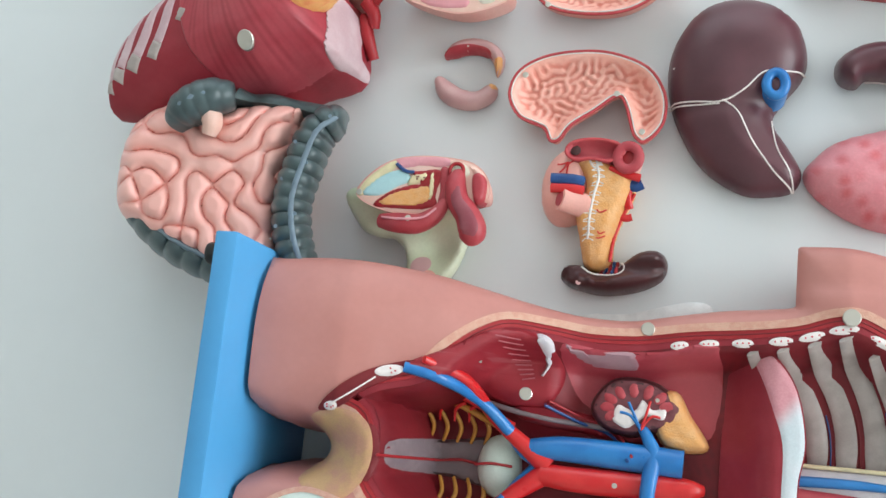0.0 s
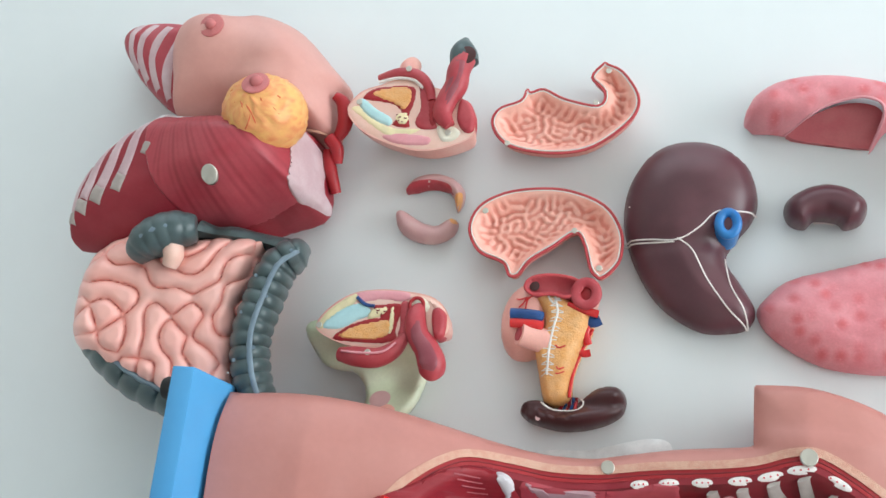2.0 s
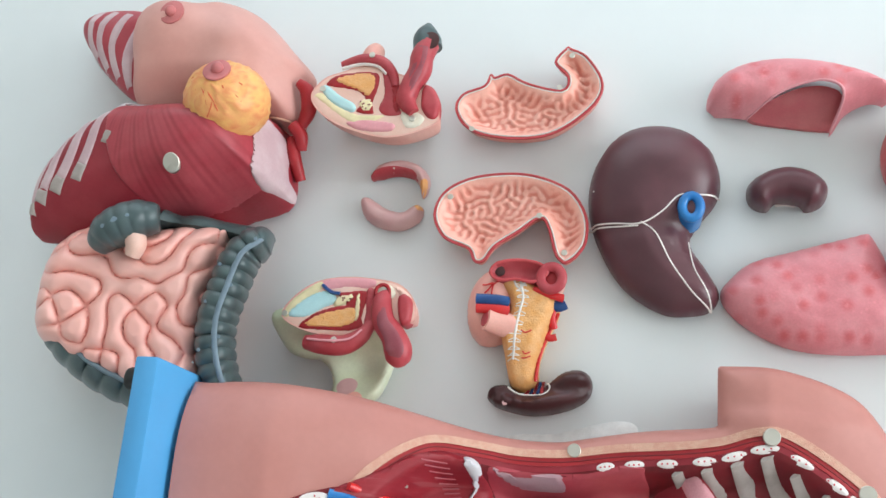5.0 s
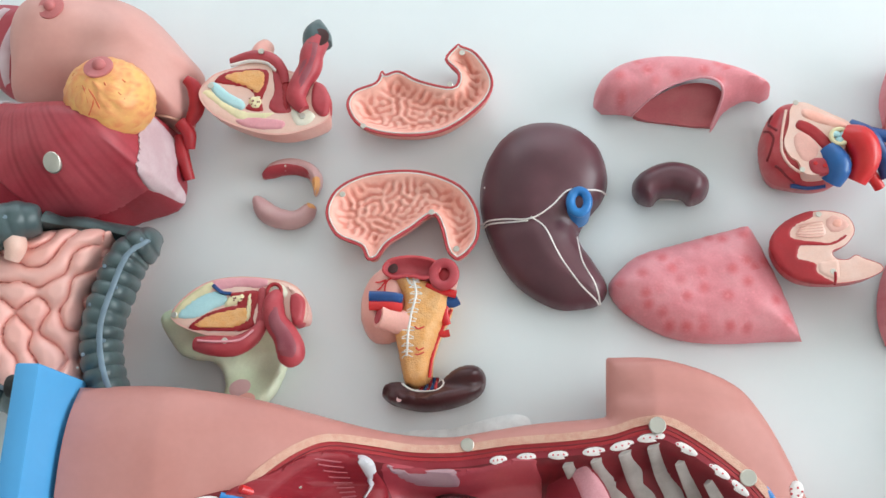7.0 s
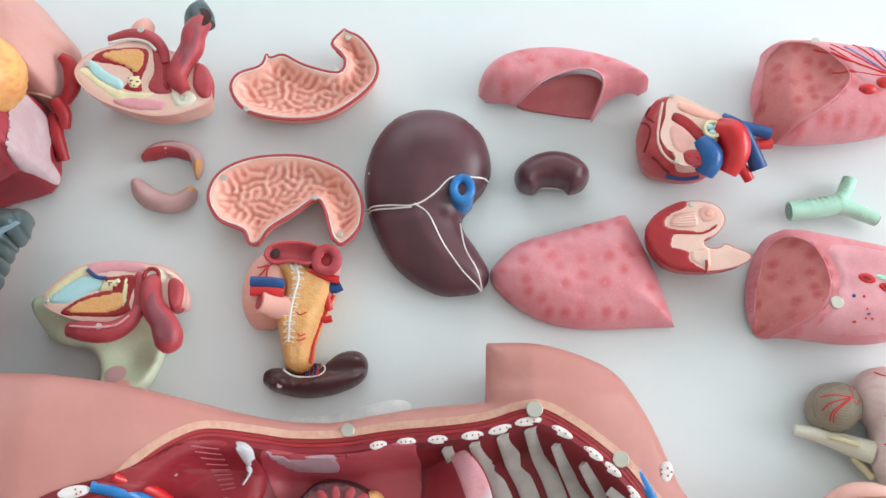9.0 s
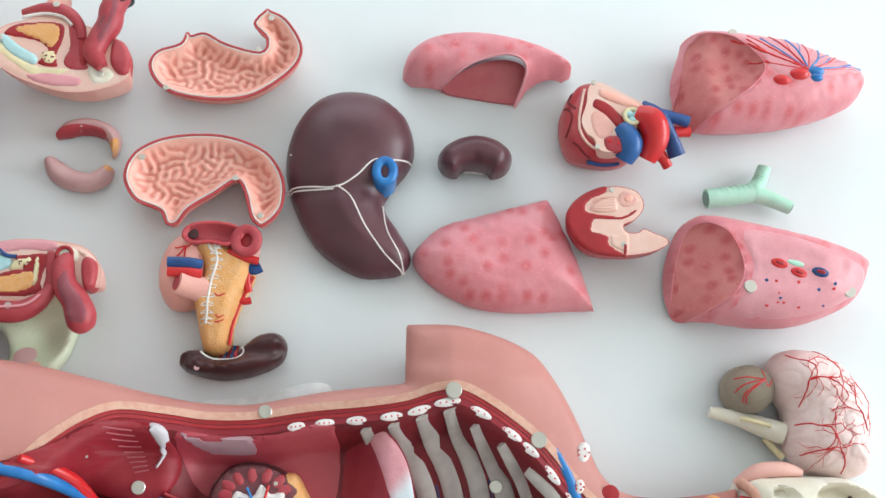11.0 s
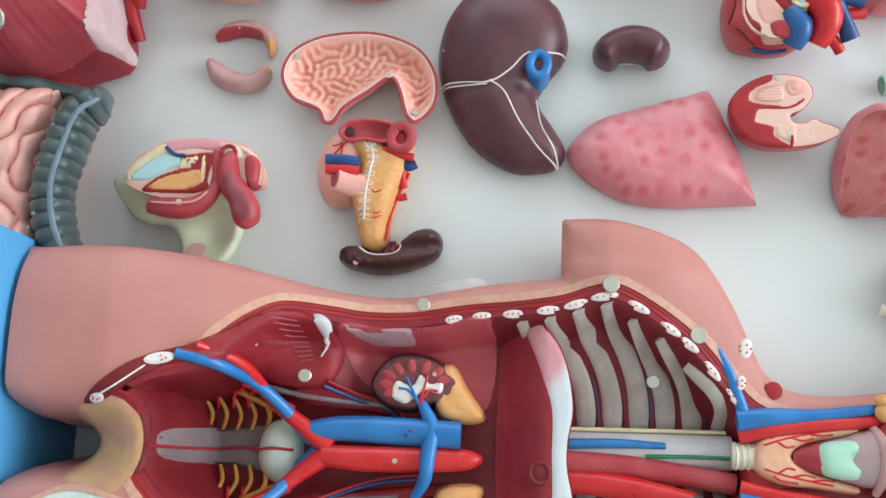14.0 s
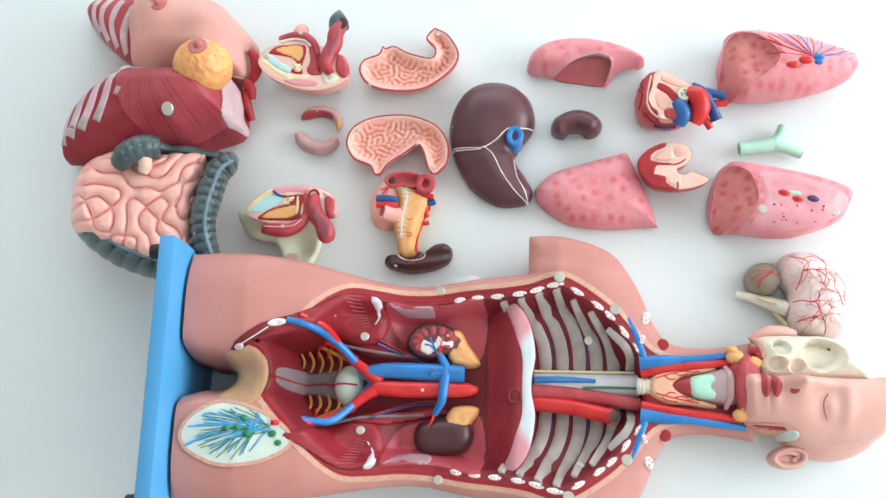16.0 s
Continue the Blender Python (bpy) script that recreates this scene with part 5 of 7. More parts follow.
def chest_plate():
    t = thing("chest_plate", (-0.38, 0.40, 0), "front chest plate model, one half skin and one half muscle", "anatomy model", "loose organ models")
    # left rim lifted to fit the camera's view
    VIEW_DEPTH[t.name] = lambda x, y, z: z + 0.055 * np.clip(z / 0.012, 0, 1) * np.clip(1 - z / 0.14, 0, 1) * ease(-x, 0.30, 0.46)
    # muscle half
    out = smooth(mm((-432, 412), (-400, 409), (-340, 402), (-290, 397), (-277, 384), (-268, 326), (-305, 308), (-335, 297), (-374, 296), (-441, 285), (-512, 284), (-519, 290), (-521, 305), (-519, 334), (-503, 366), (-474, 395)), n=4)
    def height(x, y, d):
        crown = 0.070 + 0.060 * np.exp(-(((x + 0.325) / 0.105) ** 2 + ((y - 0.355) / 0.095) ** 2))
        return 0.016 + (crown - 0.016) * rounded(d, 0.042)
    f = Form(out, height, lambda x, y, d: 0.012 * (1 - rounded(d, 0.02)), 0.0035)
    f.build("muscle_half", ROSE, t, "crimson chest wall")
    fan = smooth(mm((-430, 409), (-400, 404), (-340, 399), (-292, 394), (-279, 382), (-276, 352), (-272, 327), (-305, 311), (-335, 300), (-372, 299), (-398, 316), (-418, 350), (-426, 380)), n=4)
    def fibres(x, y, d):
        a = np.arctan2(y - 0.44, x + 0.40)
        return np.clip(np.sin(a * 105) * 0.45 + 0.35 * np.sin(a * 31) + 0.1, 0, 1) * 0.75 * ease(d, 0, 0.01)
    patch("pectoral_muscle", fan, f, MUSCLE_FAN, t, "fan-fibred crimson pectoral muscle", 0.0022, 0.0016, tone=fibres)
    for k, (a, b, c) in enumerate((((-421, 352), (-412, 378), (-417, 404)), ((-452, 322), (-440, 356), (-437, 396)), ((-476, 313), (-463, 345), (-457, 385)), ((-494, 305), (-484, 333), (-480, 372)), ((-508, 297), (-504, 322), (-499, 355)))):
        line = smooth(mm(a, b, c), False, 8)
        lo = len(line) // 4 + 1
        strip("rib", line[lo - 1:], f, 0.0062, RIB_PINK, t, "pale rib under a thin film", 0.0016)
        strip("rib_end", line[:lo], f, 0.0064, RIB, t, "white cut rib end", 0.0024)
    patch("tendon", smooth(mm((-287, 388), (-281, 386), (-274, 374), (-269, 345), (-267, 328), (-274, 322), (-283, 322), (-281, 340), (-284, 362)), n=4), f, RIB_PINK, t, "grey-white tendon", 0.0062, 0.002)
    patch("tendon", smooth(mm((-432, 412), (-400, 408), (-372, 404), (-374, 397), (-400, 399), (-428, 402)), n=4), f, TENDON, t, "grey-white sternal tissue", 0.0062, 0.002)
    ball("sternum_knob", (-0.444, 0.414, 0.03), (0.012, 0.008, 0.010), TENDON, t, "whitish sternum knob", rings=10)
    for pts in (((-0.272, 0.384, 0.03), (-0.268, 0.365, 0.03), (-0.262, 0.345, 0.022)), ((-0.270, 0.394, 0.04), (-0.262, 0.384, 0.036), (-0.262, 0.372, 0.03))):
        tube("cut_edge", pts, [0.006, 0.0065, 0.005], CUT_RED, t, "dark red cut edge", sides=8)
    mx, my = -0.340, 0.3225
    lean = (float((f.z(mx + 0.006, my) - f.z(mx - 0.006, my))[0]) / 0.03, float((f.z(mx, my + 0.006) - f.z(mx, my - 0.006))[0]) / 0.03)
    magnet(t, mx, my, float(f.z(mx, my)[0]) + 0.0042, 0.0076, 0.003, lean)
    # skin half
    out = smooth(mm((-431, 414), (-440, 450), (-443, 483), (-431, 511), (-401, 523), (-367, 517), (-344, 521), (-312, 507), (-285, 479), (-262, 452), (-266, 432), (-269, 396), (-314, 402), (-373, 410)), n=4)
    def skin_height(x, y, d):
        mound = 0.066 + 0.036 * np.exp(-(((x + 0.385) / 0.045) ** 2 + ((y - 0.475) / 0.04) ** 2)) + 0.028 * np.exp(-(((x + 0.315) / 0.04) ** 2 + ((y - 0.455) / 0.05) ** 2)) + 0.022 * ease(-y, -0.45, -0.40) * np.exp(-((x + 0.33) / 0.06) ** 2)
        return 0.014 + (mound - 0.014) * rounded(d, 0.03)
    g = Form(out, skin_height, lambda x, y, d: 0.014 * (1 - rounded(d, 0.02)), 0.0035)
    g.build("skin_half", BREAST_SKIN, t, "smooth pink vinyl skin half")
    tube("skin_edge", np.c_[smooth(mm((-431, 414), (-373, 410), (-314, 402), (-269, 396)), False, 6), g.z(*smooth(mm((-431, 415), (-373, 411), (-314, 403), (-270, 397)), False, 6).T)], 0.0012, FAT_CREAM, t, "cream cut skin edge", fine=1, sides=6)
    nx, ny = -0.375, 0.478
    nz = float(g.z(nx, ny)[0])
    disc("areola", nx, ny, nz - 0.0015, 0.012, 0.0022, NIPPLE, t, "pink-brown areola", (0.05, -0.05))
    ball("teat", (nx, ny, nz + 0.002), (0.0052, 0.0052, 0.005), NIPPLE, t, "pink-brown raised tip", rings=10)
    sheet = smooth(mm((-519, 508), (-512, 526), (-490, 533), (-452, 531), (-436, 516), (-438, 470), (-433, 430), (-452, 434), (-478, 455), (-500, 478)), n=4)
    side = Form(sheet, lambda x, y, d: 0.012 + 0.030 * rounded(d, 0.04), lambda x, y, d: 0.012 * (1 - rounded(d, 0.01)), 0.003)
    side.build("rib_muscle", MUSCLE_FAN, t, "crimson muscle between ribs")
    for pts in (mm((-449, 440), (-453, 475), (-444, 512)), mm((-463, 450), (-470, 482), (-460, 520)), mm((-478, 461), (-487, 490), (-477, 524)), mm((-492, 474), (-501, 496), (-493, 526))):
        strip("rib", smooth(pts, False, 6), side, 0.0042, RIB_PINK, t, "pale rib", 0.0014)
    tube("cut_edge", [(-0.266, 0.432, 0.05), (-0.258, 0.425, 0.045), (-0.256, 0.408, 0.04), (-0.263, 0.394, 0.036)], [0.004, 0.007, 0.0075, 0.005], CUT_RED, t, "dark red cut edge", sides=8)
    # the exposed gland
    c = (-0.304, 0.384, 0.108)
    ball("breast_gland", c, (0.0355, 0.033, 0.036), FAT_YELLOW, t, "lumpy orange-yellow breast gland", 0.06, 125.0, 30, True)
    disc("areola", c[0] + 0.003, c[1] + 0.012, c[2] + 0.0335, 0.0115, 0.0025, NIPPLE, t, "pink-brown areola", (-0.08, -0.36))
    ball("teat", (c[0] + 0.004, c[1] + 0.013, c[2] + 0.0365), (0.0055, 0.0055, 0.005), NIPPLE, t, "pink-brown raised tip", rings=10)
    for k, pts in enumerate((((-14, 14), (-6, 12)), ((-12, 8), (-22, 4)), ((-10, 2), (-16, -8)), ((4, -4), (6, -14)), ((-4, 0), (-6, -10)), ((-8, -4), (-3, -18)), ((10, -2), (14, -16)), ((-20, 10), (-28, 2)), ((2, -16), (-4, -26)), ((16, -6), (24, -12)), ((-14, -6), (-22, -14)), ((-2, -8), (6, -22)), ((14, 6), (24, 2)))):
        tube("gland_vein", [(c[0] + x / 1000, c[1] + y / 1000, c[2] + math.sqrt(max(0, 0.0362**2 - (x**2 + y**2) * 1e-6)) - 0.0002) for x, y in (pts[0], ((pts[0][0] + pts[1][0]) / 2 + 1, (pts[0][1] + pts[1][1]) / 2), pts[1])], 0.0006, FINE_RED, t, "fine red vessel", sides=5)


GYRI = labyrinth(128, 16.0, 21, 1.0, 14)


def brain():
    out = smooth(mm((417, 91), (418, 119), (409, 133), (407, 150), (416, 166), (434, 171), (459, 165), (478, 147), (489, 123), (489, 98), (481, 70), (458, 64), (431, 70)))
    t = on_table("brain_half", out, "pale pink brain half with red arteries on the table", "organ model")
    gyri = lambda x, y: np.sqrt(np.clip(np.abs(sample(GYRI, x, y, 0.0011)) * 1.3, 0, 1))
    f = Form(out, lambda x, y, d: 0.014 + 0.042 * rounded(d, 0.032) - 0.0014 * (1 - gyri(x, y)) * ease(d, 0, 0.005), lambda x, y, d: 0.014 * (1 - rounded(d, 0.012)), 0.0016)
    # darker pink where the surface dips between the folds
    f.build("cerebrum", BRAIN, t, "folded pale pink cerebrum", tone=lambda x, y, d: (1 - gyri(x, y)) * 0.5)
    rng = random.Random(8)
    def branch(p, a, length, r, depth):
        pts = [p]
        for _ in range(3):
            a += rng.uniform(-0.45, 0.45)
            p = (p[0] + length / 3 * math.cos(a), p[1] + length / 3 * math.sin(a))
            pts.append(p)
        if not inside(out, np.array([p[0]]), np.array([p[1]]))[0]:
            return
        drape("artery", pts, f, r, BRIGHT_RED, t, "fine red artery", 0.0002, 5)
        if depth:
            for s in (-0.7, 0.6):
                branch(pts[2 if s > 0 else 3], a + s + rng.uniform(-0.2, 0.2), length * 0.72, r * 0.7, depth - 1)
    for p, a in (((0.419, 0.163), -0.5), ((0.424, 0.120), 0.9), ((0.421, 0.106), 0.1), ((0.424, 0.082), 0.5), ((0.455, 0.068), 1.3), ((0.446, 0.168), -0.9), ((0.43, 0.14), 0.2), ((0.474, 0.1), 1.6), ((0.47, 0.14), -1.2)):
        branch(p, a, 0.021, 0.0006, 3)
    cb = Form(ell(0.391, 0.137, 0.0225, 0.021, 20), lambda x, y, d: 0.012 + 0.028 * rounded(d, 0.018), lambda x, y, d: 0.012 * (1 - rounded(d, 0.01)), 0.0018)
    cb.build("cerebellum", CEREBELLUM, t, "grey-brown striped cerebellum")
    for k in range(9):
        q = ell(0.391, 0.137, 0.0205 - k * .0021, 0.019 - k * .002, 20, 24)
        tube("fold", np.c_[q, cb.z(q[:, 0], q[:, 1])], 0.0005, CEREBELLUM, t, closed=True, fine=1, sides=5)
    for k in range(6):
        a = rng.uniform(0, 6.28)
        drape("artery", [(0.398, 0.142), (0.391 + 0.010 * math.cos(a), 0.137 + 0.010 * math.sin(a)), (0.391 + 0.017 * math.cos(a + .4), 0.137 + 0.016 * math.sin(a + .4))], cb, 0.0006, BRIGHT_RED, t, "fine red artery", 0.0002, 5)
    tube("brain_stem", [(0.359, 0.119, 0.012), (0.381, 0.114, 0.014), (0.40, 0.107, 0.016), (0.418, 0.101, 0.018)], [0.0048, 0.0066, 0.0085, 0.0095], BONE, t, "cream brain stem", sides=14)
    tube("nerve", [(0.381, 0.113, 0.0232), (0.392, 0.110, 0.0262), (0.404, 0.106, 0.0285)], 0.002, PALE_YELLOW, t, "yellow nerve mark")
    tube("nerve", [(0.404, 0.098, 0.012), (0.412, 0.088, 0.012), (0.418, 0.082, 0.012)], 0.003, PALE_YELLOW, t, "pale nerve root")


for make in (liver, kidney, lungs, trachea, heart, heart_front, stomachs, gallbladders, spleen, pancreas, intestines, pelvis_upper, pelvis_lower, chest_plate, brain):
    make()

# ---- the torso model ----
AXIS = -0.002
flip = lambda pts: [(x, 2 * AXIS - y) for x, y in pts][::-1]
side_up = mm((-293, 141), (-250, 144), (-210, 143), (-165, 138), (-125, 130), (-83, 121), (-49, 116), (-15, 115.5), (11, 120), (52, 127), (96, 131), (104, 133), (104.5, 137), (105, 172),
             (106, 177), (111, 178), (146, 177), (180, 169), (206, 157), (223, 137), (238, 110), (249, 84), (260, 63), (278, 51), (308, 48), (341, 51), (364, 55))
HX = np.array((-0.30, -0.22, -0.15, -0.10, -0.05, 0.0, 0.06, 0.10, 0.14, 0.18, 0.22, 0.26, 0.30, 0.37))
HZ = np.array((0.138, 0.132, 0.113, 0.094, 0.078, 0.072, 0.076, 0.082, 0.088, 0.080, 0.067, 0.058, 0.055, 0.054))
HR = np.array((0.060, 0.060, 0.050, 0.035, 0.016, 0.013, 0.015, 0.022, 0.035, 0.040, 0.035, 0.025, 0.020, 0.020))
crest = lambda x: np.interp(x, HX, HZ)


def floor_z(x, y):
    w = np.abs(y - AXIS)
    belly = 0.030 + 0.006 * ease(w, 0.02, 0.05) + 0.022 * ease(-x, 0.045, 0.075) * ease(w, 0.022, 0.06)
    bowl = 0.020 + 0.045 * ease(w, 0.02, 0.075)
    chest = 0.014 + 0.046 * (w / 0.115) ** 2
    neck = 0.034 + 0.010 * ease(w, 0.0, 0.03)
    z = belly + (bowl - belly) * ease(-x, 0.085, 0.13)
    z = z + (chest - z) * ease(x, 0.06, 0.10)
    return z + (neck - z) * ease(x, 0.225, 0.25)


def torso():
    t = thing("torso_model", (0.05, 0, 0), "pink anatomical torso model lying open on its back", "anatomy model")
    # chest end lowered to agree with the camera's view
    VIEW_DEPTH[t.name] = lambda x, y, z: z * (1 - 0.17 * ease(x, -0.16, -0.02))
    hip = smooth(side_up, False, 4)
    slot = smooth(mm((-293, -20), (-272, -13), (-252, -12), (-243, -2), (-252, 8), (-272, 9), (-293, 16)), False, 4)
    out = np.concatenate([slot, hip, np.array([(0.364, 0.03), (0.364, AXIS), (0.364, -0.034)]), np.array(flip(hip.tolist()))])
    half = mm((-204, 20), (-222, 27), (-233, 26), (-231, 32), (-214, 47), (-195, 58.5), (-164, 68), (-147, 85), (-126, 102), (-103, 112), (-68, 110), (-41, 107), (-8, 108), (32, 114), (78, 118), (105, 122), (128, 129),
              (151, 129), (184, 111), (214, 88), (238, 60), (258, 43), (298, 35), (338, 35))
    low = [p for p in flip(half) if p[0] > -0.17 or p[1] > -0.026]
    opening = smooth([(-0.201, AXIS)] + half + [(0.352, 0.02), (0.352, -0.024)] + low, True, 4)

    sides = out.copy()
    sides[np.abs(sides[:, 0] + 0.293) < 1e-4, 0] = -0.5
    sides[np.abs(sides[:, 0] - 0.364) < 1e-4, 0] = 0.6

    def shoulder(x, y):
        """How high up the widest line lies, as a share of the crest."""
        outer = ease(np.abs(y - AXIS), 0.03, 0.07)
        return 0.34 + 0.44 * np.where(x < -0.2, outer, 1.0)

    def top(x, y, d):
        do = edge_distance(sides, x, y)
        h = crest(x)
        sink = 0.006 * np.exp(-(((x + 0.235) / 0.03) ** 2 + ((y - AXIS) / 0.03) ** 2)) + 0.024 * ease(-x, 0.19, 0.235) * np.exp(-((y - AXIS) / 0.026) ** 2)
        stump = 0.012 * ease(y, 0.135, 0.15) + 0.012 * ease(-y, 0.139, 0.154)
        edge = shoulder(x, y) * h
        inner = np.where(x < -0.2, 0.35 + 0.65 * ease(np.abs(y - AXIS), 0.03, 0.075), 1.0)
        return edge + (h - edge - 0.5 * stump * (x > 0.09)) * rounded(do, np.interp(x, HX, HR) * inner) - sink

    f = Form(out, top, lambda x, y, d: shoulder(x, y) * crest(x) * (1 - rounded(edge_distance(sides, x, y), 0.03)), 0.0042, [opening])
    skin = f.build("skin_shell", SKIN, t, "smooth pink vinyl skin")
    rim = lambda x, y: top(x, y, 0)

    def band(name, a, b, drop, m, lab):
        Form(a, lambda x, y, d: rim(x, y) - drop, lambda x, y, d: rim(x, y) - drop - 0.012, 0.003, [b]).build(name, m, t, lab)

    o1, o2 = inset(opening, 0.0055), inset(opening, 0.0165)
    band("fat_layer", inset(opening, -0.0006), o1, -0.0006, FAT_CREAM, "cream cut fat layer round the opening")
    mid = inset(opening, 0.0115)
    band("muscle_layer", o1, mid, 0.0008, CUT_RED, "crimson cut muscle layer round the opening")
    band("membrane", mid, o2, 0.0018, ROSE, "rose red membrane inside the opening")
    tube("muscle_line", np.c_[inset(opening, 0.0085), rim(*inset(opening, 0.0085).T) - 0.0008], 0.0005, MUSCLE_DARK, t, "dark line in the cut muscle", closed=True, fine=1, sides=5)

    def deep(x, y, d):
        r = rim(x, y) - 0.001
        return r - (r - np.minimum(floor_z(x, y), r)) * ease(d, 0.0, 0.020)

    cav = Form(o2, deep, lambda x, y, d: deep(x, y, d) - 0.006, 0.0034)
    cav.build("cavity_lining", LINING, t, "dark red cavity lining", tone=lambda x, y, d: 0.6 * ease(np.sin(x * 900 + 9 * np.sin(y * 40)), 0.2, 1.0) * (x > 0.0) * (x < 0.08))
    at = lambda x, y: float(cav.z(x, y)[0])
    Y = lambda y: 2 * AXIS - y

    # abdominal wall muscles and their white tendons
    for s in (0, 1):
        g = (lambda p: flip(p)) if s else (lambda p: p)
        patch("iliac_muscle", smooth(g(mm((-172, 64), (-140, 82), (-112, 98), (-88, 99), (-72, 92), (-62, 70), (-74, 46), (-105, 44), (-140, 55))), n=4), cav, MUSCLE, t, "fibred crimson iliac muscle", 0.004)
        patch("psoas_muscle", smooth(g(mm((-100, 44), (-70, 46), (-40, 42), (0, 34), (40, 26), (40, 20), (0, 22), (-50, 28), (-95, 34))), n=4), cav, MUSCLE, t, "long crimson psoas muscle", 0.005)
        patch("flank_muscle", smooth(g(mm((-62, 92), (-30, 90), (10, 92), (52, 98), (52, 40), (30, 30), (-40, 46), (-60, 70))), n=4), cav, MUSCLE_FAN, t, "ribbed flank muscle", 0.0015)
        patch("tendon", smooth(g(mm((-82, 96), (-74, 97), (-68, 90), (-71, 76), (-80, 64), (-84, 66), (-77, 78))), n=4), cav, TENDON, t, "white fringed tendon", 0.0065)
        patch("fascia", smooth(g(mm((-62, 92), (-40, 88), (-10, 90), (-6, 79), (-25, 77), (-48, 80))), n=4), cav, FASCIA, t, "mauve-grey fascia sheet", 0.003)
        for k in range(9):
            a = [(-0.084 - 0.001 * k, 0.066 + 0.0032 * k), (-0.094 - 0.002 * k, 0.064 + 0.0036 * k)]
            drape("tendon_fringe", g(a), cav, 0.0006, FRINGE, t, "", 0.0045, 5)
        drape("ureter", g(mm((-128, 46), (-100, 40), (-70, 36), (-40, 34), (-18, 32))), cav, 0.0021, SACRUM, t, "pale ureter and nerve cord", 0.006)
        magnet(t, -0.0905, 0.0535 if not s else Y(0.0535), at(-0.09, 0.053) + 0.0035, 0.0052, 0.002)
    disc("pin", -0.122, 0.073, at(-0.122, 0.073) + 0.004, 0.0012, 0.0012, NICKEL, t)

    # pelvic bowl
    patch("sacrum", smooth(mm((-178, 10), (-150, 14), (-122, 17), (-116, -3), (-122, -21), (-150, -17), (-178, -14), (-182, -3)), n=4), cav, SACRUM, t, "grey sacrum plate", 0.004)
    patch("pelvic_floor", smooth(mm((-200, 16), (-190, 18), (-184, -2), (-190, -22), (-200, -20), (-202, -2)), n=4), cav, MUSCLE_DARK, t, "deep red pelvic floor", 0.001)
    drape("red_midline", mm((-184, -3), (-165, -4), (-145, -2), (-128, -4), (-112, -2), (-98, -3)), cav, 0.0011, CUT_RED, t, "thin red midline vessel", 0.0075)
    ball("lumbar_disc", (-0.112, AXIS - 0.002, 0.031), (0.018, 0.025, 0.013), WINDOW, t, "pale green-white lumbar disc", rings=14)
    tube("red_midline", [(-0.130, -0.004, 0.0425), (-0.116, -0.002, 0.0452), (-0.100, -0.003, 0.042)], 0.0011, CUT_RED, t, "thin red midline vessel")
    for s in (1, -1):
        for k in range(5):
            x0 = -0.172 + k * 0.0115
            tube("nerve_root", [(x0, AXIS + s * 0.014, 0.030), (x0 + 0.004, AXIS + s * 0.026, 0.036), (x0 - 0.001, AXIS + s * 0.038, 0.043)], [0.0014, 0.0019, 0.0015], NERVE, t, "ochre nerve root")
        tube("nerve_trunk", [(-0.172, AXIS + s * 0.040, 0.044), (-0.150, AXIS + s * 0.044, 0.046), (-0.122, AXIS + s * 0.033, 0.045), (-0.104, AXIS + s * 0.026, 0.045)], 0.0026, NERVE, t, "ochre nerve trunk")
        tube("pelvic_artery", [(-0.100, AXIS + s * 0.030, 0.049), (-0.125, AXIS + s * 0.042, 0.050), (-0.150, AXIS + s * 0.050, 0.050), (-0.170, AXIS + s * 0.045, 0.046)], [0.003, 0.0024, 0.002, 0.001], BRIGHT_RED, t, "branching pelvic artery")
        for k in range(3):
            tube("pelvic_branch", [(-0.128 - 0.012 * k, AXIS + s * 0.045, 0.050), (-0.136 - 0.012 * k, AXIS + s * 0.040, 0.047), (-0.138 - 0.012 * k, AXIS + s * 0.030, 0.041)], [0.0018, 0.0016, 0.0008], BRIGHT_RED, t, "small artery branch", sides=7)
    # hip cut on one side, lymph window on the other
    hipcut = Form(smooth(mm((-234, 25), (-230, 33), (-213, 48), (-195, 59), (-166, 68), (-176, 56), (-198, 44), (-217, 29)), n=4), lambda x, y, d: rim(x, y) + 0.001, lambda x, y, d: rim(x, y) - 0.01, 0.002)
    hipcut.build("hip_cut", MUSCLE_DARK, t, "dark red crescent muscle cut")
    drape("hip_cut_line", mm((-226, 29), (-209, 40), (-192, 53)), hipcut, 0.0007, DISC_WHITE, t, "white line", 0.0003, 5)
    for cx, cy, rx, ry in ((-0.183, 0.0585, 0.0105, 0.0042), (-0.2245, 0.0290, 0.0055, 0.0034)):
        patch("bone_section", ell(cx, cy, rx, ry, 12), hipcut, DISC_WHITE, t, "white bone section", 0.0012, 0.002)
        for k in range(5):
            disc("marrow_dot", cx + rx * .5 * math.cos(k * 1.3), cy + ry * .4 * math.sin(k * 1.3), float(hipcut.z(cx, cy)[0]) + 0.0012, 0.0007, 0.0004, RED_DOT, t)
    Form(smooth(mm((-243, 20), (-228, 26), (-210, 27), (-194, 18), (-189, -2), (-194, -22), (-208, -37), (-230, -36), (-246, -26), (-244, -15), (-236, -3), (-243, 10)), n=4), lambda x, y, d: rim(x, y) + 0.0006 + 0.0012 * rounded(d, 0.004), lambda x, y, d: rim(x, y) - 0.012, 0.003).build("groin_fat", GROIN_FAT, t, "yellowish groin tissue")
    oval = smooth(mm((-276, -62), (-262, -46), (-238, -35), (-206, -41), (-176, -56), (-161, -77), (-190, -96), (-233, -102), (-266, -90), (-278, -76)), n=5)
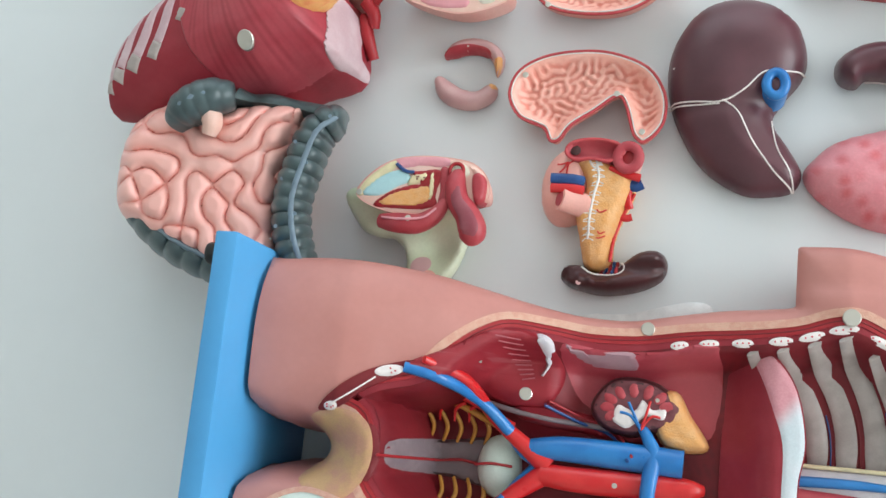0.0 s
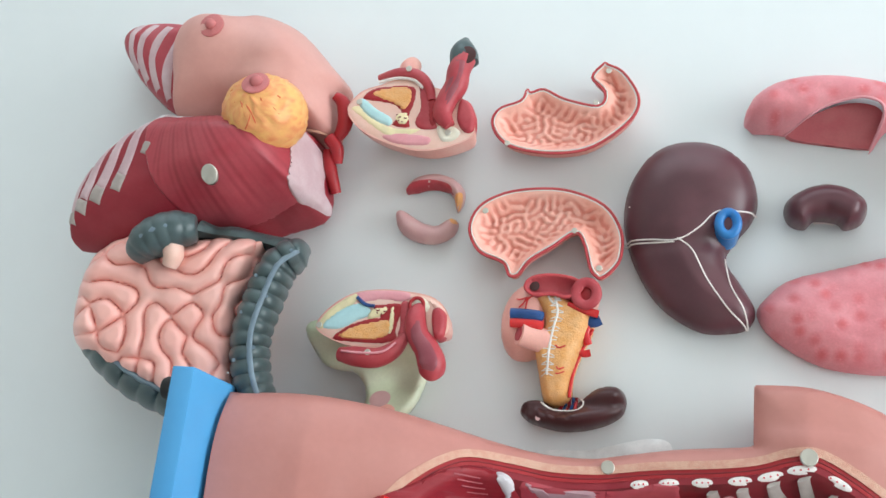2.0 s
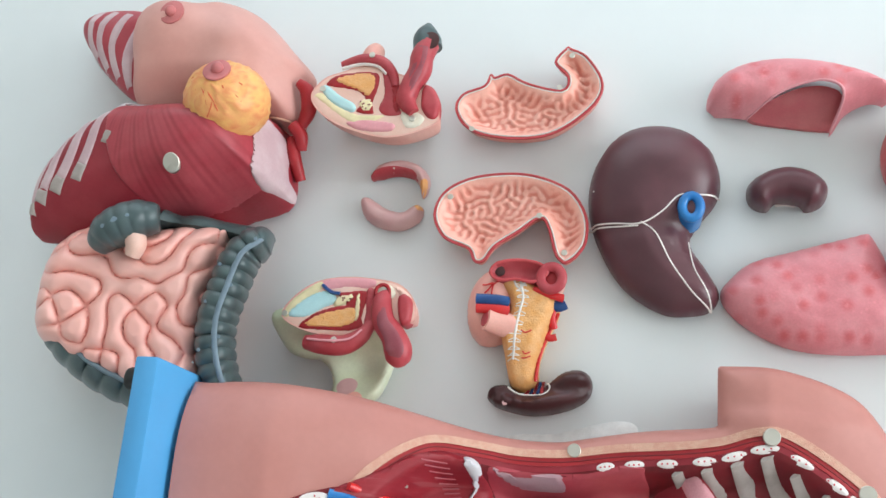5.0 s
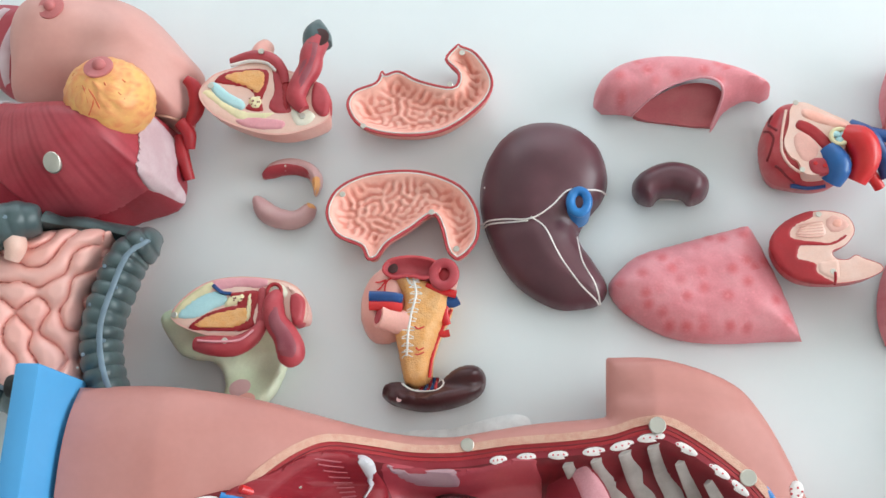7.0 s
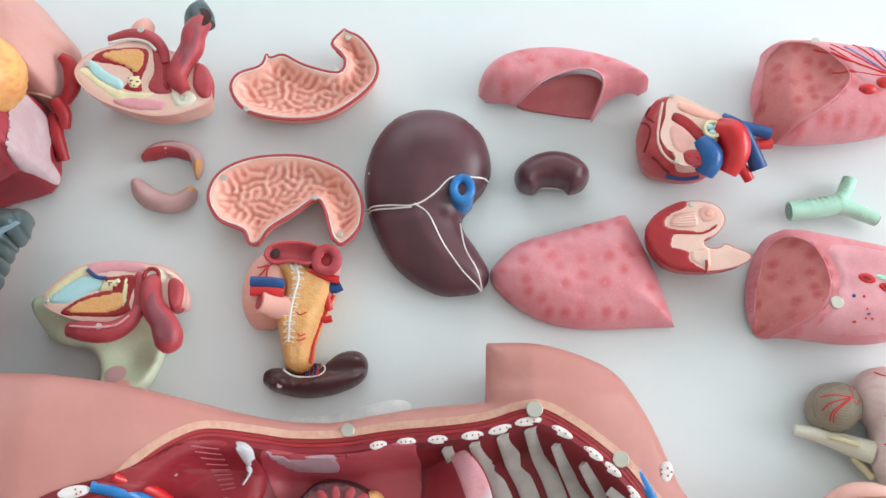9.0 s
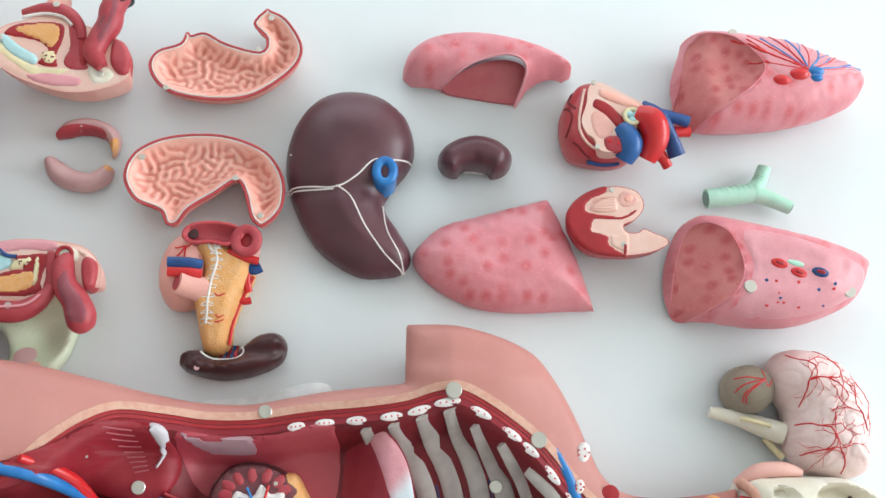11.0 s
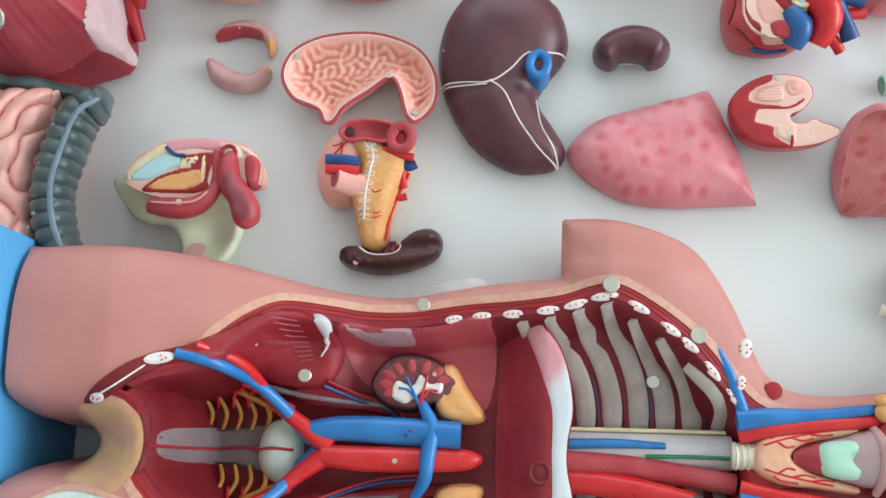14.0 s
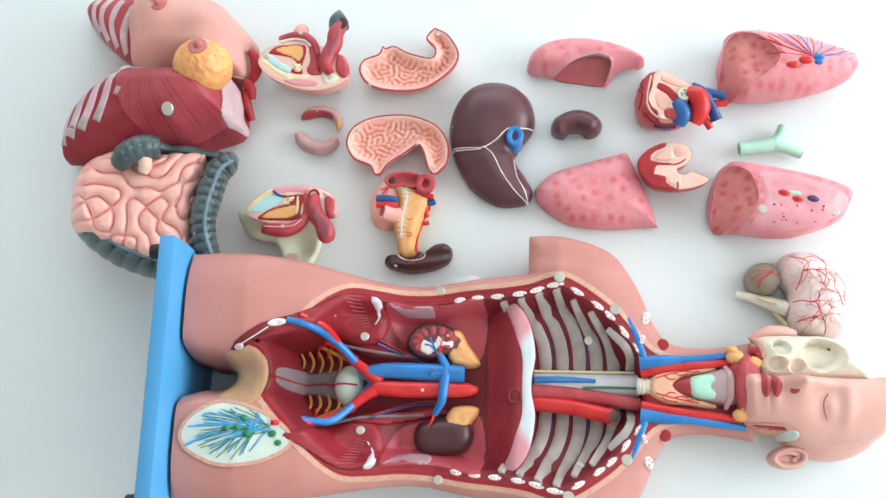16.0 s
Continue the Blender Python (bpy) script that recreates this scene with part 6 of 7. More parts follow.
    Form(inset(oval, -0.004), lambda x, y, d: rim(x, y) + 0.0022, lambda x, y, d: rim(x, y) - 0.004, 0.003, [oval]).build("window_rim", FAT_CREAM, t, "pale rim of the groin window")
    win = Form(oval, lambda x, y, d: rim(x, y) + 0.0014, lambda x, y, d: rim(x, y) - 0.012, 0.003)
    lw = win.build("lymph_window", WINDOW, t, "pale bluish groin window")
    for k, (m, pts) in enumerate(((SKY_VEIN, mm((-264, -62), (-240, -60), (-215, -58), (-190, -54))), (SKY_VEIN, mm((-274, -84), (-255, -74), (-238, -64))), (SKY_VEIN, mm((-258, -50), (-240, -55), (-225, -58))))):
        drape("groin_vein", pts, win, 0.0014, m, lw, "blue groin vein", 0.0, 8)
    rng = random.Random(4)
    for k in range(40):
        a = rng.uniform(0.6, 1.0)
        e = ell(-0.222, -0.069, 0.052 * a, 0.029 * a, 0, 60)[10 + k * 42 // 40]
        hub = (-0.196 + rng.uniform(-0.010, 0.014), -0.060 + rng.uniform(-0.006, 0.003))
        drape("lymph_cord", [hub, ((hub[0] + e[0]) / 2, (hub[1] + e[1]) / 2 + 0.002), tuple(e)], win, 0.0005 if k % 3 else 0.0008, LYMPH if k % 3 else SKY_VEIN, lw, "thin lymph cord", 0.0006, 5)
    for lx, ly, r in ((-0.230, -0.064, 0.0042), (-0.218, -0.062, 0.004), (-0.207, -0.069, 0.0052), (-0.211, -0.052, 0.0045), (-0.180, -0.068, 0.005), (-0.173, -0.078, 0.0042)):
        ball("lymph_node", (lx, ly, float(win.z(lx, ly)[0]) + 0.001), (r, r * .85, 0.0025), LYMPH, lw, "green lymph node", rings=8)

    # great vessels
    lift = lambda pts, h: [(x / 1000, y / 1000, at(x / 1000, y / 1000) + h) for x, y in pts]
    tube("vena_cava", [(-0.085, 0.012, 0.050), (-0.060, 0.0145, 0.052), (-0.02, 0.0135, 0.053), (0.030, 0.0115, 0.053)], [0.008, 0.0095, 0.0105, 0.0105], VEIN_BLUE, t, "thick blue vena cava", sides=18)
    tube("abdominal_aorta", [(-0.075, -0.006, 0.051), (-0.05, -0.0075, 0.053), (-0.014, -0.0075, 0.053), (0.030, -0.0065, 0.050), (0.045, -0.006, 0.045)], [0.0085, 0.0095, 0.0098, 0.0085, 0.004], BRIGHT_RED, t, "thick red aorta", sides=18)
    magnet(t, -0.0185, -0.0085, 0.0625, 0.002, 0.0008)
    for s in (1, -1):
        y = lambda v: AXIS + s * v
        tube("iliac_artery", [(q[0], q[1], max(q[2], at(q[0], q[1]) + 0.006)) for q in ((-0.070, y(0.002), 0.050), (-0.092, y(0.018), 0.052), (-0.115, y(0.036), 0.056), (-0.131, y(0.060), 0.090) if s > 0 else (-0.145, y(0.050), 0.080), (-0.158, y(0.071), 0.111) if s > 0 else (-0.180, y(0.054), 0.104))], [0.0085, 0.0065, 0.0052, 0.0044, 0.003], BRIGHT_RED, t, "red iliac artery", sides=14)
        tube("iliac_vein", [(q[0], q[1], max(q[2] - 0.003, at(q[0], q[1]) + 0.0005)) for q in ((-0.075, y(0.002) + 0.004, 0.046), (-0.090, y(0.012), 0.049), (-0.104, y(0.028), 0.058), (-0.124, y(0.047), 0.075), (-0.147, y(0.059), 0.094) if s > 0 else (-0.150, y(0.048), 0.086), (-0.173, y(0.0645), 0.113) if s > 0 else (-0.200, y(0.047), 0.108))], [0.008, 0.0062, 0.005, 0.0046, 0.0045, 0.0042], VEIN_BLUE, t, "blue iliac vein", sides=14)
    tube("renal_vein", [(-0.004, 0.040, 0.052), (0.003, 0.029, 0.056), (0.008, 0.016, 0.057), (0.006, -0.006, 0.0645), (0.004, -0.022, 0.062), (-0.004, -0.036, 0.056)], [0.0035, 0.0045, 0.006, 0.0058, 0.005, 0.0034], VEIN_BLUE, t, "blue renal vein", sides=12)
    for pts in (((-0.075, 0.046), (-0.05, 0.036), (-0.025, 0.028), (-0.010, 0.010)), ((-0.080, -0.042), (-0.055, -0.032), (-0.030, -0.025), (-0.002, -0.022))):
        tube("gonadal_vessel", [(x, y, 0.0645 if abs(y) < 0.02 else at(x, y) + 0.008) for x, y in pts], 0.0013, DEEP_BLUE, t, "thin dark blue vessel", sides=7)
        tube("gonadal_vessel", [(x + 0.003, y + 0.0035, 0.0645 if abs(y) < 0.02 else at(x, y) + 0.008) for x, y in pts], 0.0011, CUT_RED, t, "thin dark red vessel", sides=7)
    # kidneys and their caps
    for s in (0, 1):
        fy = (lambda v: Y(v)) if s else (lambda v: v)
        cap = smooth([(0.004, fy(0.058)), (0.022, fy(0.066)), (0.034, fy(0.048)), (0.048, fy(0.026)), (0.034, fy(0.020)), (0.012, fy(0.026))], n=4)
        cf = Form(cap, lambda x, y, d: 0.040 + 0.016 * rounded(d, 0.008) + 0.001 * lumps(x, y, 180), lambda x, y, d: 0 * x + 0.02, 0.0025)
        cf.build("adrenal_cap", PANCREAS, t, "grainy orange adrenal cap")
        if s:
            kid = smooth(mm((-30, -64), (-23, -46), (6, -37), (34, -41), (42, -60), (31, -79), (3, -86), (-21, -81)), n=5)
            kf = Form(kid, lambda x, y, d: 0.038 + 0.022 * rounded(d, 0.02), lambda x, y, d: 0 * x + 0.02, 0.0025)
            kf.build("kidney", SPLEEN, t, "whole dark brown kidney")
            tube("hilum_vein", [(-0.004, -0.036, 0.056), (-0.008, -0.046, 0.0595), (-0.010, -0.052, 0.0595)], [0.002, 0.0012, 0.0006], BRIGHT_RED, t, "thin vessel at the hilum")
        else:
            kid = smooth(mm((-42, 51), (-25, 72), (5, 72), (28, 55), (24, 38), (6, 32), (-12, 28), (-33, 34)), n=5)
            kf = Form(kid, lambda x, y, d: 0.040 + 0.016 * rounded(d, 0.006), lambda x, y, d: 0 * x + 0.02, 0.0025)
            kd = kf.build("kidney", SPLEEN, t, "opened dark brown kidney")
            patch("kidney_cut", inset(kid, 0.004), kf, KIDNEY_CUT, kd, "mottled dark mauve kidney section", 0.0006)
            for k in range(8):
                a = 0.2 + k * 0.5
                px, py = -0.006 + 0.022 * math.cos(a), 0.050 + 0.013 * math.sin(a)
                patch("pyramid", ell(px, py, 0.006, 0.0042, math.degrees(a)), kf, TUBE_RED, kd, "red renal pyramid", 0.0016, 0.002)
            patch("renal_pelvis", smooth(mm((-24, 40), (-20, 52), (-8, 48), (-2, 57), (6, 50), (16, 52), (14, 42), (2, 44), (-6, 38), (-14, 34)), n=4), kf, DISC_WHITE, kd, "white branching renal pelvis", 0.0024, 0.002)
            for e, m in (((0.004, 0.056), BRIGHT_RED), ((-0.012, 0.054), VEIN_BLUE), ((0.012, 0.044), BRIGHT_RED), ((-0.018, 0.046), VEIN_BLUE)):
                drape("kidney_vessel", [(-0.002, 0.034), ((e[0] - 0.002) / 2, 0.044), e], kf, 0.0010, m, kd, "fine kidney vessel", 0.0028, 6)
            disc("pin", 0.009, 0.057, 0.0575, 0.0016, 0.001, NICKEL, t)

    # diaphragm
    dia = smooth(mm((64, 107), (58, 59), (56, -2), (58, -63), (66, -111), (76, -112), (98, -92), (109, -70), (114, -37), (110, -12), (110, 8), (114, 34), (109, 66), (98, 88), (76, 108)), n=5)
    df = Form(dia, lambda x, y, d: np.minimum(0.034 + 0.036 * ease(x, 0.052, 0.095), rim(x, y) - 0.001), lambda x, y, d: 0 * x + 0.006, 0.0028)
    dp = df.build("diaphragm", ROSE, t, "dark red diaphragm dome")
    patch("diaphragm_rim", smooth(mm((70, 107), (80, 103), (98, 86), (108, 66), (113, 34), (109, 8), (109, -12), (113, -37), (108, -70), (98, -90), (80, -107), (70, -110), (76, -96), (84, -80), (91, -58), (98, -35), (98, -2), (98, 32), (91, 56), (84, 76), (76, 94)), n=5), df, DIA_RIM, dp, "bluish white tendon rim flushing to pink", 0.0012,
          tone=lambda x, y, d: ease(np.abs(y - AXIS) - 1.2 * (x - 0.098), 0.042, 0.064) * 0.95)
    tube("hiatus", [(0.089 + 0.007 * math.cos(a), -0.014 + 0.0075 * math.sin(a), 0.0695) for a in np.arange(10) * .628], 0.0018, MUSCLE_DARK, t, "round opening in the diaphragm", closed=True)
    # dark red disc paints the shade of the opening
    disc("hiatus_bore", 0.089, -0.014, 0.0682, 0.0066, 0.0018, MUSCLE_DARK, t, "dark disc for the shaded bore")

    # rib cage
    keep = inset(opening, 0.0205)
    for s in (0, 1):
        for k in range(7):
            x0 = 0.076 + 0.0205 * k
            ymax = 0.112
            while ymax > 0.03 and not inside(keep, np.array([x0 + 0.004]), np.array([Y(ymax) if s else ymax]))[0]:
                ymax -= 0.001
            pts = []
            for j in range(7):
                u = j / 6
                y = ymax + (0.016 - ymax) * u
                x = x0 + 0.030 * u + 0.010 * math.sin(u * math.pi)
                if x < 0.231:
                    pts.append((x, Y(y) if s else y, at(x, Y(y) if s else y) + 0.0004))
            if len(pts) < 5:
                continue
            tube("rib", pts, [0.0060] + [0.0077] * (len(pts) - 2) + [0.0064], RIB, t, "warm white rib", squash=0.3, fine=3)
            vx = [(x + 0.0095, y, z + 0.0006) for x, y, z in pts[-4:]]
            tube("rib_vein", vx, 0.0006, DEEP_BLUE if k % 2 else MUSCLE_DARK, t, "thin vessel beside a rib", sides=5, fine=3)
        line = inset(opening, 0.0150)
        sel = [p for p in line if p[0] > 0.004 and p[0] < 0.236 and (p[1] < AXIS) == bool(s)]
        sel.sort(key=lambda p: p[0])
        walked, last, want = 0.0, sel[0], 0.006
        for p in sel:
            walked += float(np.hypot(*(p - last)))
            dx, dy = p - last
            last = p
            if walked >= want:
                want += 0.0235
                big = 0.0060 + 0.0042 * min(1, p[0] / 0.12)
                zz = float(rim(p[:1], p[1:])[0]) - 0.001
                ang = math.degrees(math.atan2(dy, dx))
                base = Form(ell(p[0], p[1], big, 0.0033, ang, 18), lambda x, y, d, zz=zz: zz - 0.0006 + 0.0014 * rounded(d, 0.002), lambda x, y, d, zz=zz: 0 * x + zz - 0.004, 0.002)
                piece = base.build("rib_end", DISC_WHITE, t, "white cut rib end with red marrow dots")
                for q in (-0.55, -0.1, 0.4):
                    disc("marrow_dot", p[0] + q * big * math.cos(radians(ang)), p[1] + q * big * math.sin(radians(ang)), zz + 0.0006, 0.0007, 0.0004, RED_DOT, piece)
    for x, y in ((0.0, 0.1085), (0.140, 0.1235), (0.2055, 0.089), (0.2165, -0.083), (0.0035, -0.1105), (0.150, -0.1245)):
        magnet(t, x, y, float(rim(np.array([x]), np.array([y]))[0]) - 0.0002, 0.0062 if x > 0.1 else 0.0052, 0.003)
    for x, y in ((0.1775, 0.057), (0.165, -0.092)):
        magnet(t, x, y, at(x, y) + 0.004, 0.0052, 0.0018)

    # spine side of the chest, gullet and arch end
    tube("spine_ridge", [(0.112, 0.004, 0.022), (0.17, 0.004, 0.022), (0.236, 0.004, 0.024)], 0.014, TENDON, t, "grey spine ridge", sides=14)
    for s in (1, -1):
        tube("nerve_cord", [(0.112, 0.004 + s * 0.0155, 0.026), (0.17, 0.004 + s * 0.0155, 0.026), (0.232, 0.004 + s * 0.0155, 0.028)], 0.0016, PALE_YELLOW, t, "pale yellow nerve cord")
    tube("chest_vein", [(0.112, 0.008, 0.038), (0.15, 0.009, 0.038), (0.185, 0.008, 0.037)], [0.004, 0.0036, 0.0024], VEIN_BLUE, t, "blue chest vein")
    tube("chest_lymph", [(0.17, 0.000, 0.037), (0.20, 0.0005, 0.037), (0.236, 0.0, 0.038)], 0.0016, LYMPH, t, "green lymph duct")
    tube("gullet", [(0.110, -0.006, 0.038), (0.16, -0.0085, 0.036), (0.236, -0.019, 0.036)], [0.0088, 0.0085, 0.008], TUBE_RED, t, "maroon gullet", sides=16)
    tube("thoracic_aorta", [(0.110, -0.020, 0.038), (0.15, -0.023, 0.042), (0.19, -0.031, 0.047), (0.203, -0.034, 0.051)], [0.0092, 0.0092, 0.0092, 0.0092], BRIGHT_RED, t, "bright red aorta with an open end", sides=20)
    # tube end is closed, the disc colours in its shaded bore
    disc("aorta_bore", 0.2045, -0.0335, 0.0535, 0.0066, 0.0014, HOLE_SHADE, t, "dark disc for the shaded aorta bore", (-0.9, 0.2))
    for s in (1, -1):
        y = lambda v: AXIS + s * v
        tube("subclavian_vein", [(0.218, y(0.085), 0.064), (0.228, y(0.066), 0.062), (0.236, y(0.044), 0.060), (0.240, y(0.032), 0.058)], [0.0036, 0.0046, 0.0048, 0.0055], VEIN_BLUE, t, "blue vein at the collar", sides=14)
        tube("neck_vein", [(0.234, y(0.030), 0.058), (0.262, y(0.033), 0.060), (0.292, y(0.0345), 0.060), (0.325, y(0.039), 0.060), (0.352, y(0.042), 0.056)], [0.0085, 0.0068, 0.0052, 0.0042, 0.0034], VEIN_BLUE, t, "blue jugular vein", sides=16)
        tube("neck_artery", [(0.236, y(0.019), 0.054), (0.262, y(0.024), 0.059), (0.292, y(0.0275), 0.061), (0.328, y(0.031), 0.060), (0.352, y(0.035), 0.056)], [0.0062, 0.0055, 0.005, 0.0045, 0.003], BRIGHT_RED, t, "red carotid artery", sides=16)
        for px, pyv, r in ((0.2415, 0.083, 0.0085), (0.2365, 0.057, 0.0062)):
            zz = float(rim(np.array([px]), np.array([y(pyv)]))[0])
            piece = Form(ell(px, y(pyv), r, r * 0.72, 70 * s, 20), lambda x, yy, d, zz=zz: zz - 0.001 + 0.004 * rounded(d, 0.003), lambda x, yy, d, zz=zz: 0 * x + zz - 0.006, 0.002).build("collar_bone_end", DISC_WHITE, t, "white cut collar bone with red dots")
            for k in range(5):
                disc("marrow_dot", px + 0.5 * r * math.cos(k * 1.25), y(pyv) + 0.35 * r * math.sin(k * 1.25), zz + 0.003, 0.0008, 0.0004, RED_DOT, piece)
        zz = float(rim(np.array([0.258]), np.array([y(0.052)]))[0])
        disc("neck_muscle_cut", 0.262, y(0.0525), zz - 0.0005, 0.0068, 0.0014, CUT_RED, t, "dark red muscle cut")
    # throat
    neck = smooth(mm((243, 30), (258, 33), (300, 29), (336, 29), (346, 10), (346, -14), (336, -33), (300, -33), (258, -37), (243, -34), (240, -2)), n=4)
    Form(neck, lambda x, y, d: 0.046 + 0.006 * rounded(d, 0.006), lambda x, y, d: 0 * x + 0.03, 0.003).build("neck_muscle", CUT_RED, t, "red neck muscle bed")
    tube("windpipe_end", [(0.232, 0.002, 0.047), (0.25, 0.002, 0.049)], 0.0095, BONE, t, "cream ringed windpipe", sides=18)
    for k in range(4):
        tube("windpipe_ring", [(0.234 + 0.0045 * k, 0.002 + 0.0098 * math.cos(a), 0.048 + 0.0098 * math.sin(a)) for a in np.arange(12) * math.pi / 6], 0.001, BONE, t, closed=True, fine=2, sides=6)
    thy = smooth(mm((245, 4), (250, 14), (266, 21), (292, 24), (318, 27), (321, 21), (300, 16), (284, 12), (273, 3), (284, -6), (300, -12), (320, -18), (317, -23), (290, -20), (266, -18), (250, -11), (245, -1)), n=4)
    tf = Form(thy, lambda x, y, d: 0.054 + 0.009 * rounded(d, 0.007) + 0.0006 * lumps(x, y, 160), lambda x, y, d: 0 * x + 0.03, 0.002)
    th = tf.build("thyroid", THYROID, t, "cream-orange butterfly-shaped thyroid")
    for q in (1, -1):
        for pts in (((252, 9), (264, 13), (280, 17), (300, 21)), ((262, 12), (268, 8), (274, 9)), ((272, 15), (280, 13), (288, 15)), ((258, 14), (264, 18), (276, 20)), ((284, 18), (294, 17), (302, 18))):
            drape("thyroid_vessel", [(x / 1000, 0.0015 + q * y / 1000 * (1 if q > 0 else 0.88)) for x, y in pts], tf, 0.0008, BRIGHT_RED, th, "fine red vessel", 0.0001, 5)
    tube("throat_muscle", [(0.274, 0.002, 0.056), (0.286, 0.002, 0.058), (0.300, 0.002, 0.060)], [0.005, 0.010, 0.013], TUBE_RED, t, "red throat muscle", sides=16)
    tube("throat_tube", [(0.292, 0.002, 0.050), (0.312, 0.002, 0.052), (0.330, 0.003, 0.053), (0.346, 0.006, 0.053)], [0.012, 0.017, 0.0215, 0.022], THROAT, t, "pale greyish mauve throat tube", sides=24)
    cart = smooth(mm((288, 4), (292, 12), (303, 15), (316, 15), (319, 8), (314, 2), (319, -5), (316, -12), (303, -12), (292, -8)), n=4)
    Form(cart, lambda x, y, d: 0.066 + 0.008 * rounded(d, 0.010), lambda x, y, d: 0 * x + 0.04, 0.002).build("thyroid_cartilage", CARTILAGE, t, "pale green shield cartilage")
    tube("throat_fold", [(0.331, 0.026, 0.058), (0.334, 0.012, 0.074), (0.334, -0.006, 0.074), (0.331, -0.022, 0.058)], [0.003, 0.0042, 0.0042, 0.003], MAUVE, t, "grey-mauve throat fold", sides=12)
    ball("tongue_muscle", (0.352, 0.010, 0.060), (0.020, 0.028, 0.022), TUBE_RED, t, "maroon tongue muscle", rings=14)
    tube("pharynx_band", [(0.352, -0.026, 0.060), (0.345, -0.008, 0.078), (0.346, 0.014, 0.079), (0.354, 0.036, 0.066)], [0.006, 0.0075, 0.0075, 0.006], TUBE_RED, t, "maroon pharynx muscle", sides=14)
    for bx, by, rx in ((0.342, 0.036, 0.011), (0.362, 0.030, 0.010), (0.346, -0.030, 0.010), (0.338, 0.044, 0.007)):
        ball("salivary_gland", (bx, by, 0.066), (rx, rx * .75, 0.008), PANCREAS, t, "orange salivary gland", rings=10)
    for pts in (((0.36, 0.044, 0.06), (0.375, 0.040, 0.064), (0.39, 0.030, 0.066)), ((0.366, 0.036, 0.066), (0.378, 0.044, 0.064), (0.384, 0.052, 0.060))):
        tube("jaw_muscle", pts, [0.006, 0.0055, 0.003], CUT_RED, t, "red jaw muscle")
    # base board with its feet
    board = box("base_board", (-0.3115, -0.166, 0.0), (-0.2935, 0.1475, 0.176), BOARD_BLUE, t, "sky blue base board", 0.0016)
    for fy in (-0.147, 0.136):
        for fz in (0.040, 0.142):
            tube("foot", [(-0.3112, fy, fz), (-0.3160, fy, fz), (-0.3310, fy, fz), (-0.3322, fy, fz)], [0.0095, 0.0095, 0.0088, 0.0075], RUBBER, board, "black rubber foot", sides=20, fine=2)
    # head: skull half and skin half
    skull = smooth(mm((362, 40), (370, 62), (392, 66), (420, 66), (450, 65), (476, 54), (490, 36), (498, 16), (500, 8), (440, 8), (380, 8), (366, 20)), n=4)
    def skull_top(x, y, d):
        z = 0.030 + 0.052 * rounded(d, 0.03)
        for cx, cy, rx, ry, dep in ((0.438, 0.040, 0.026, 0.019, 0.026), (0.392, 0.047, 0.010, 0.009, 0.014), (0.386, 0.028, 0.010, 0.008, 0.010), (0.408, 0.026, 0.009, 0.008, 0.008)):
            q = ((x - cx) / rx) ** 2 + ((y - cy) / ry) ** 2
            z = z - dep * (1 - ease(q, 0.5, 1.1))
        return z + 0.0012 * lumps(x, y, 90)
    sf = Form(skull, skull_top, lambda x, y, d: 0.03 * (1 - rounded(d, 0.02)), 0.0024)
    sk = sf.build("skull_half", BONE, t, "cream opened skull half")
    # painted shade of a hole, the bone is not pierced
    disc("skull_hole", 0.452, 0.048, float(sf.z(0.452, 0.048)[0]), 0.002, 0.0006, HOLE_SHADE, t, "small dark disc for a shaded hole")
    for pts, r in ((((0.364, 0.058, 0.045), (0.380, 0.068, 0.05), (0.402, 0.070, 0.048), (0.418, 0.068, 0.042)), 0.006),):
        tube("far_ear_skin", pts, [r * .7, r, r, r * .6], SKIN_FACE, t, "pink skin strip beside the skull")
    tube("skull_skin_edge", [(0.366, 0.060, 0.05), (0.372, 0.050, 0.064), (0.374, 0.036, 0.07)], 0.004, FAT_CREAM, t, "cream cut skin edge")
    face = smooth(mm((343, 15), (347, -36), (352, -42), (372, -46), (392, -52), (402, -66), (424, -76), (446, -79), (470, -76), (494, -64), (513, -42), (523, -16), (523, 6), (514, 18), (490, 15), (440, 15), (390, 16)), n=4)
    def face_top(x, y, d):
        w = np.clip((0.016 - y) / 0.1, 0, 1)
        z = 0.050 + 0.050 * np.sqrt(np.clip(1 - w**2 * 1.5 - ((x - 0.43) / 0.135) ** 2, 0, 1))
        z = z * (0.55 + 0.45 * rounded(d, 0.014))
        nose = 0.026 * np.exp(-(((x - 0.402) / 0.011) ** 2 + ((y - 0.010) / 0.014) ** 2)) + 0.014 * np.exp(-(((x - 0.422) / 0.018) ** 2 + ((y - 0.013) / 0.010) ** 2))
        lips = 0.009 * np.exp(-(((x - 0.378) / 0.004) ** 2 + ((y - 0.006) / 0.018) ** 2)) + 0.009 * np.exp(-(((x - 0.368) / 0.004) ** 2 + ((y - 0.006) / 0.016) ** 2)) - 0.004 * np.exp(-(((x - 0.373) / 0.0016) ** 2 + ((y - 0.002) / 0.02) ** 2))
        chin = 0.008 * np.exp(-(((x - 0.353) / 0.009) ** 2 + ((y - 0.008) / 0.02) ** 2))
        socket = -0.010 * np.exp(-(((x - 0.436) / 0.016) ** 2 + ((y + 0.018) / 0.020) ** 2)) + 0.009 * np.exp(-(((x - 0.437) / 0.010) ** 2 + ((y + 0.020) / 0.014) ** 2))
        brow = 0.004 * np.exp(-(((x - 0.455) / 0.008) ** 2 + ((y + 0.016) / 0.024) ** 2))
        return z + nose + lips + chin + socket + brow
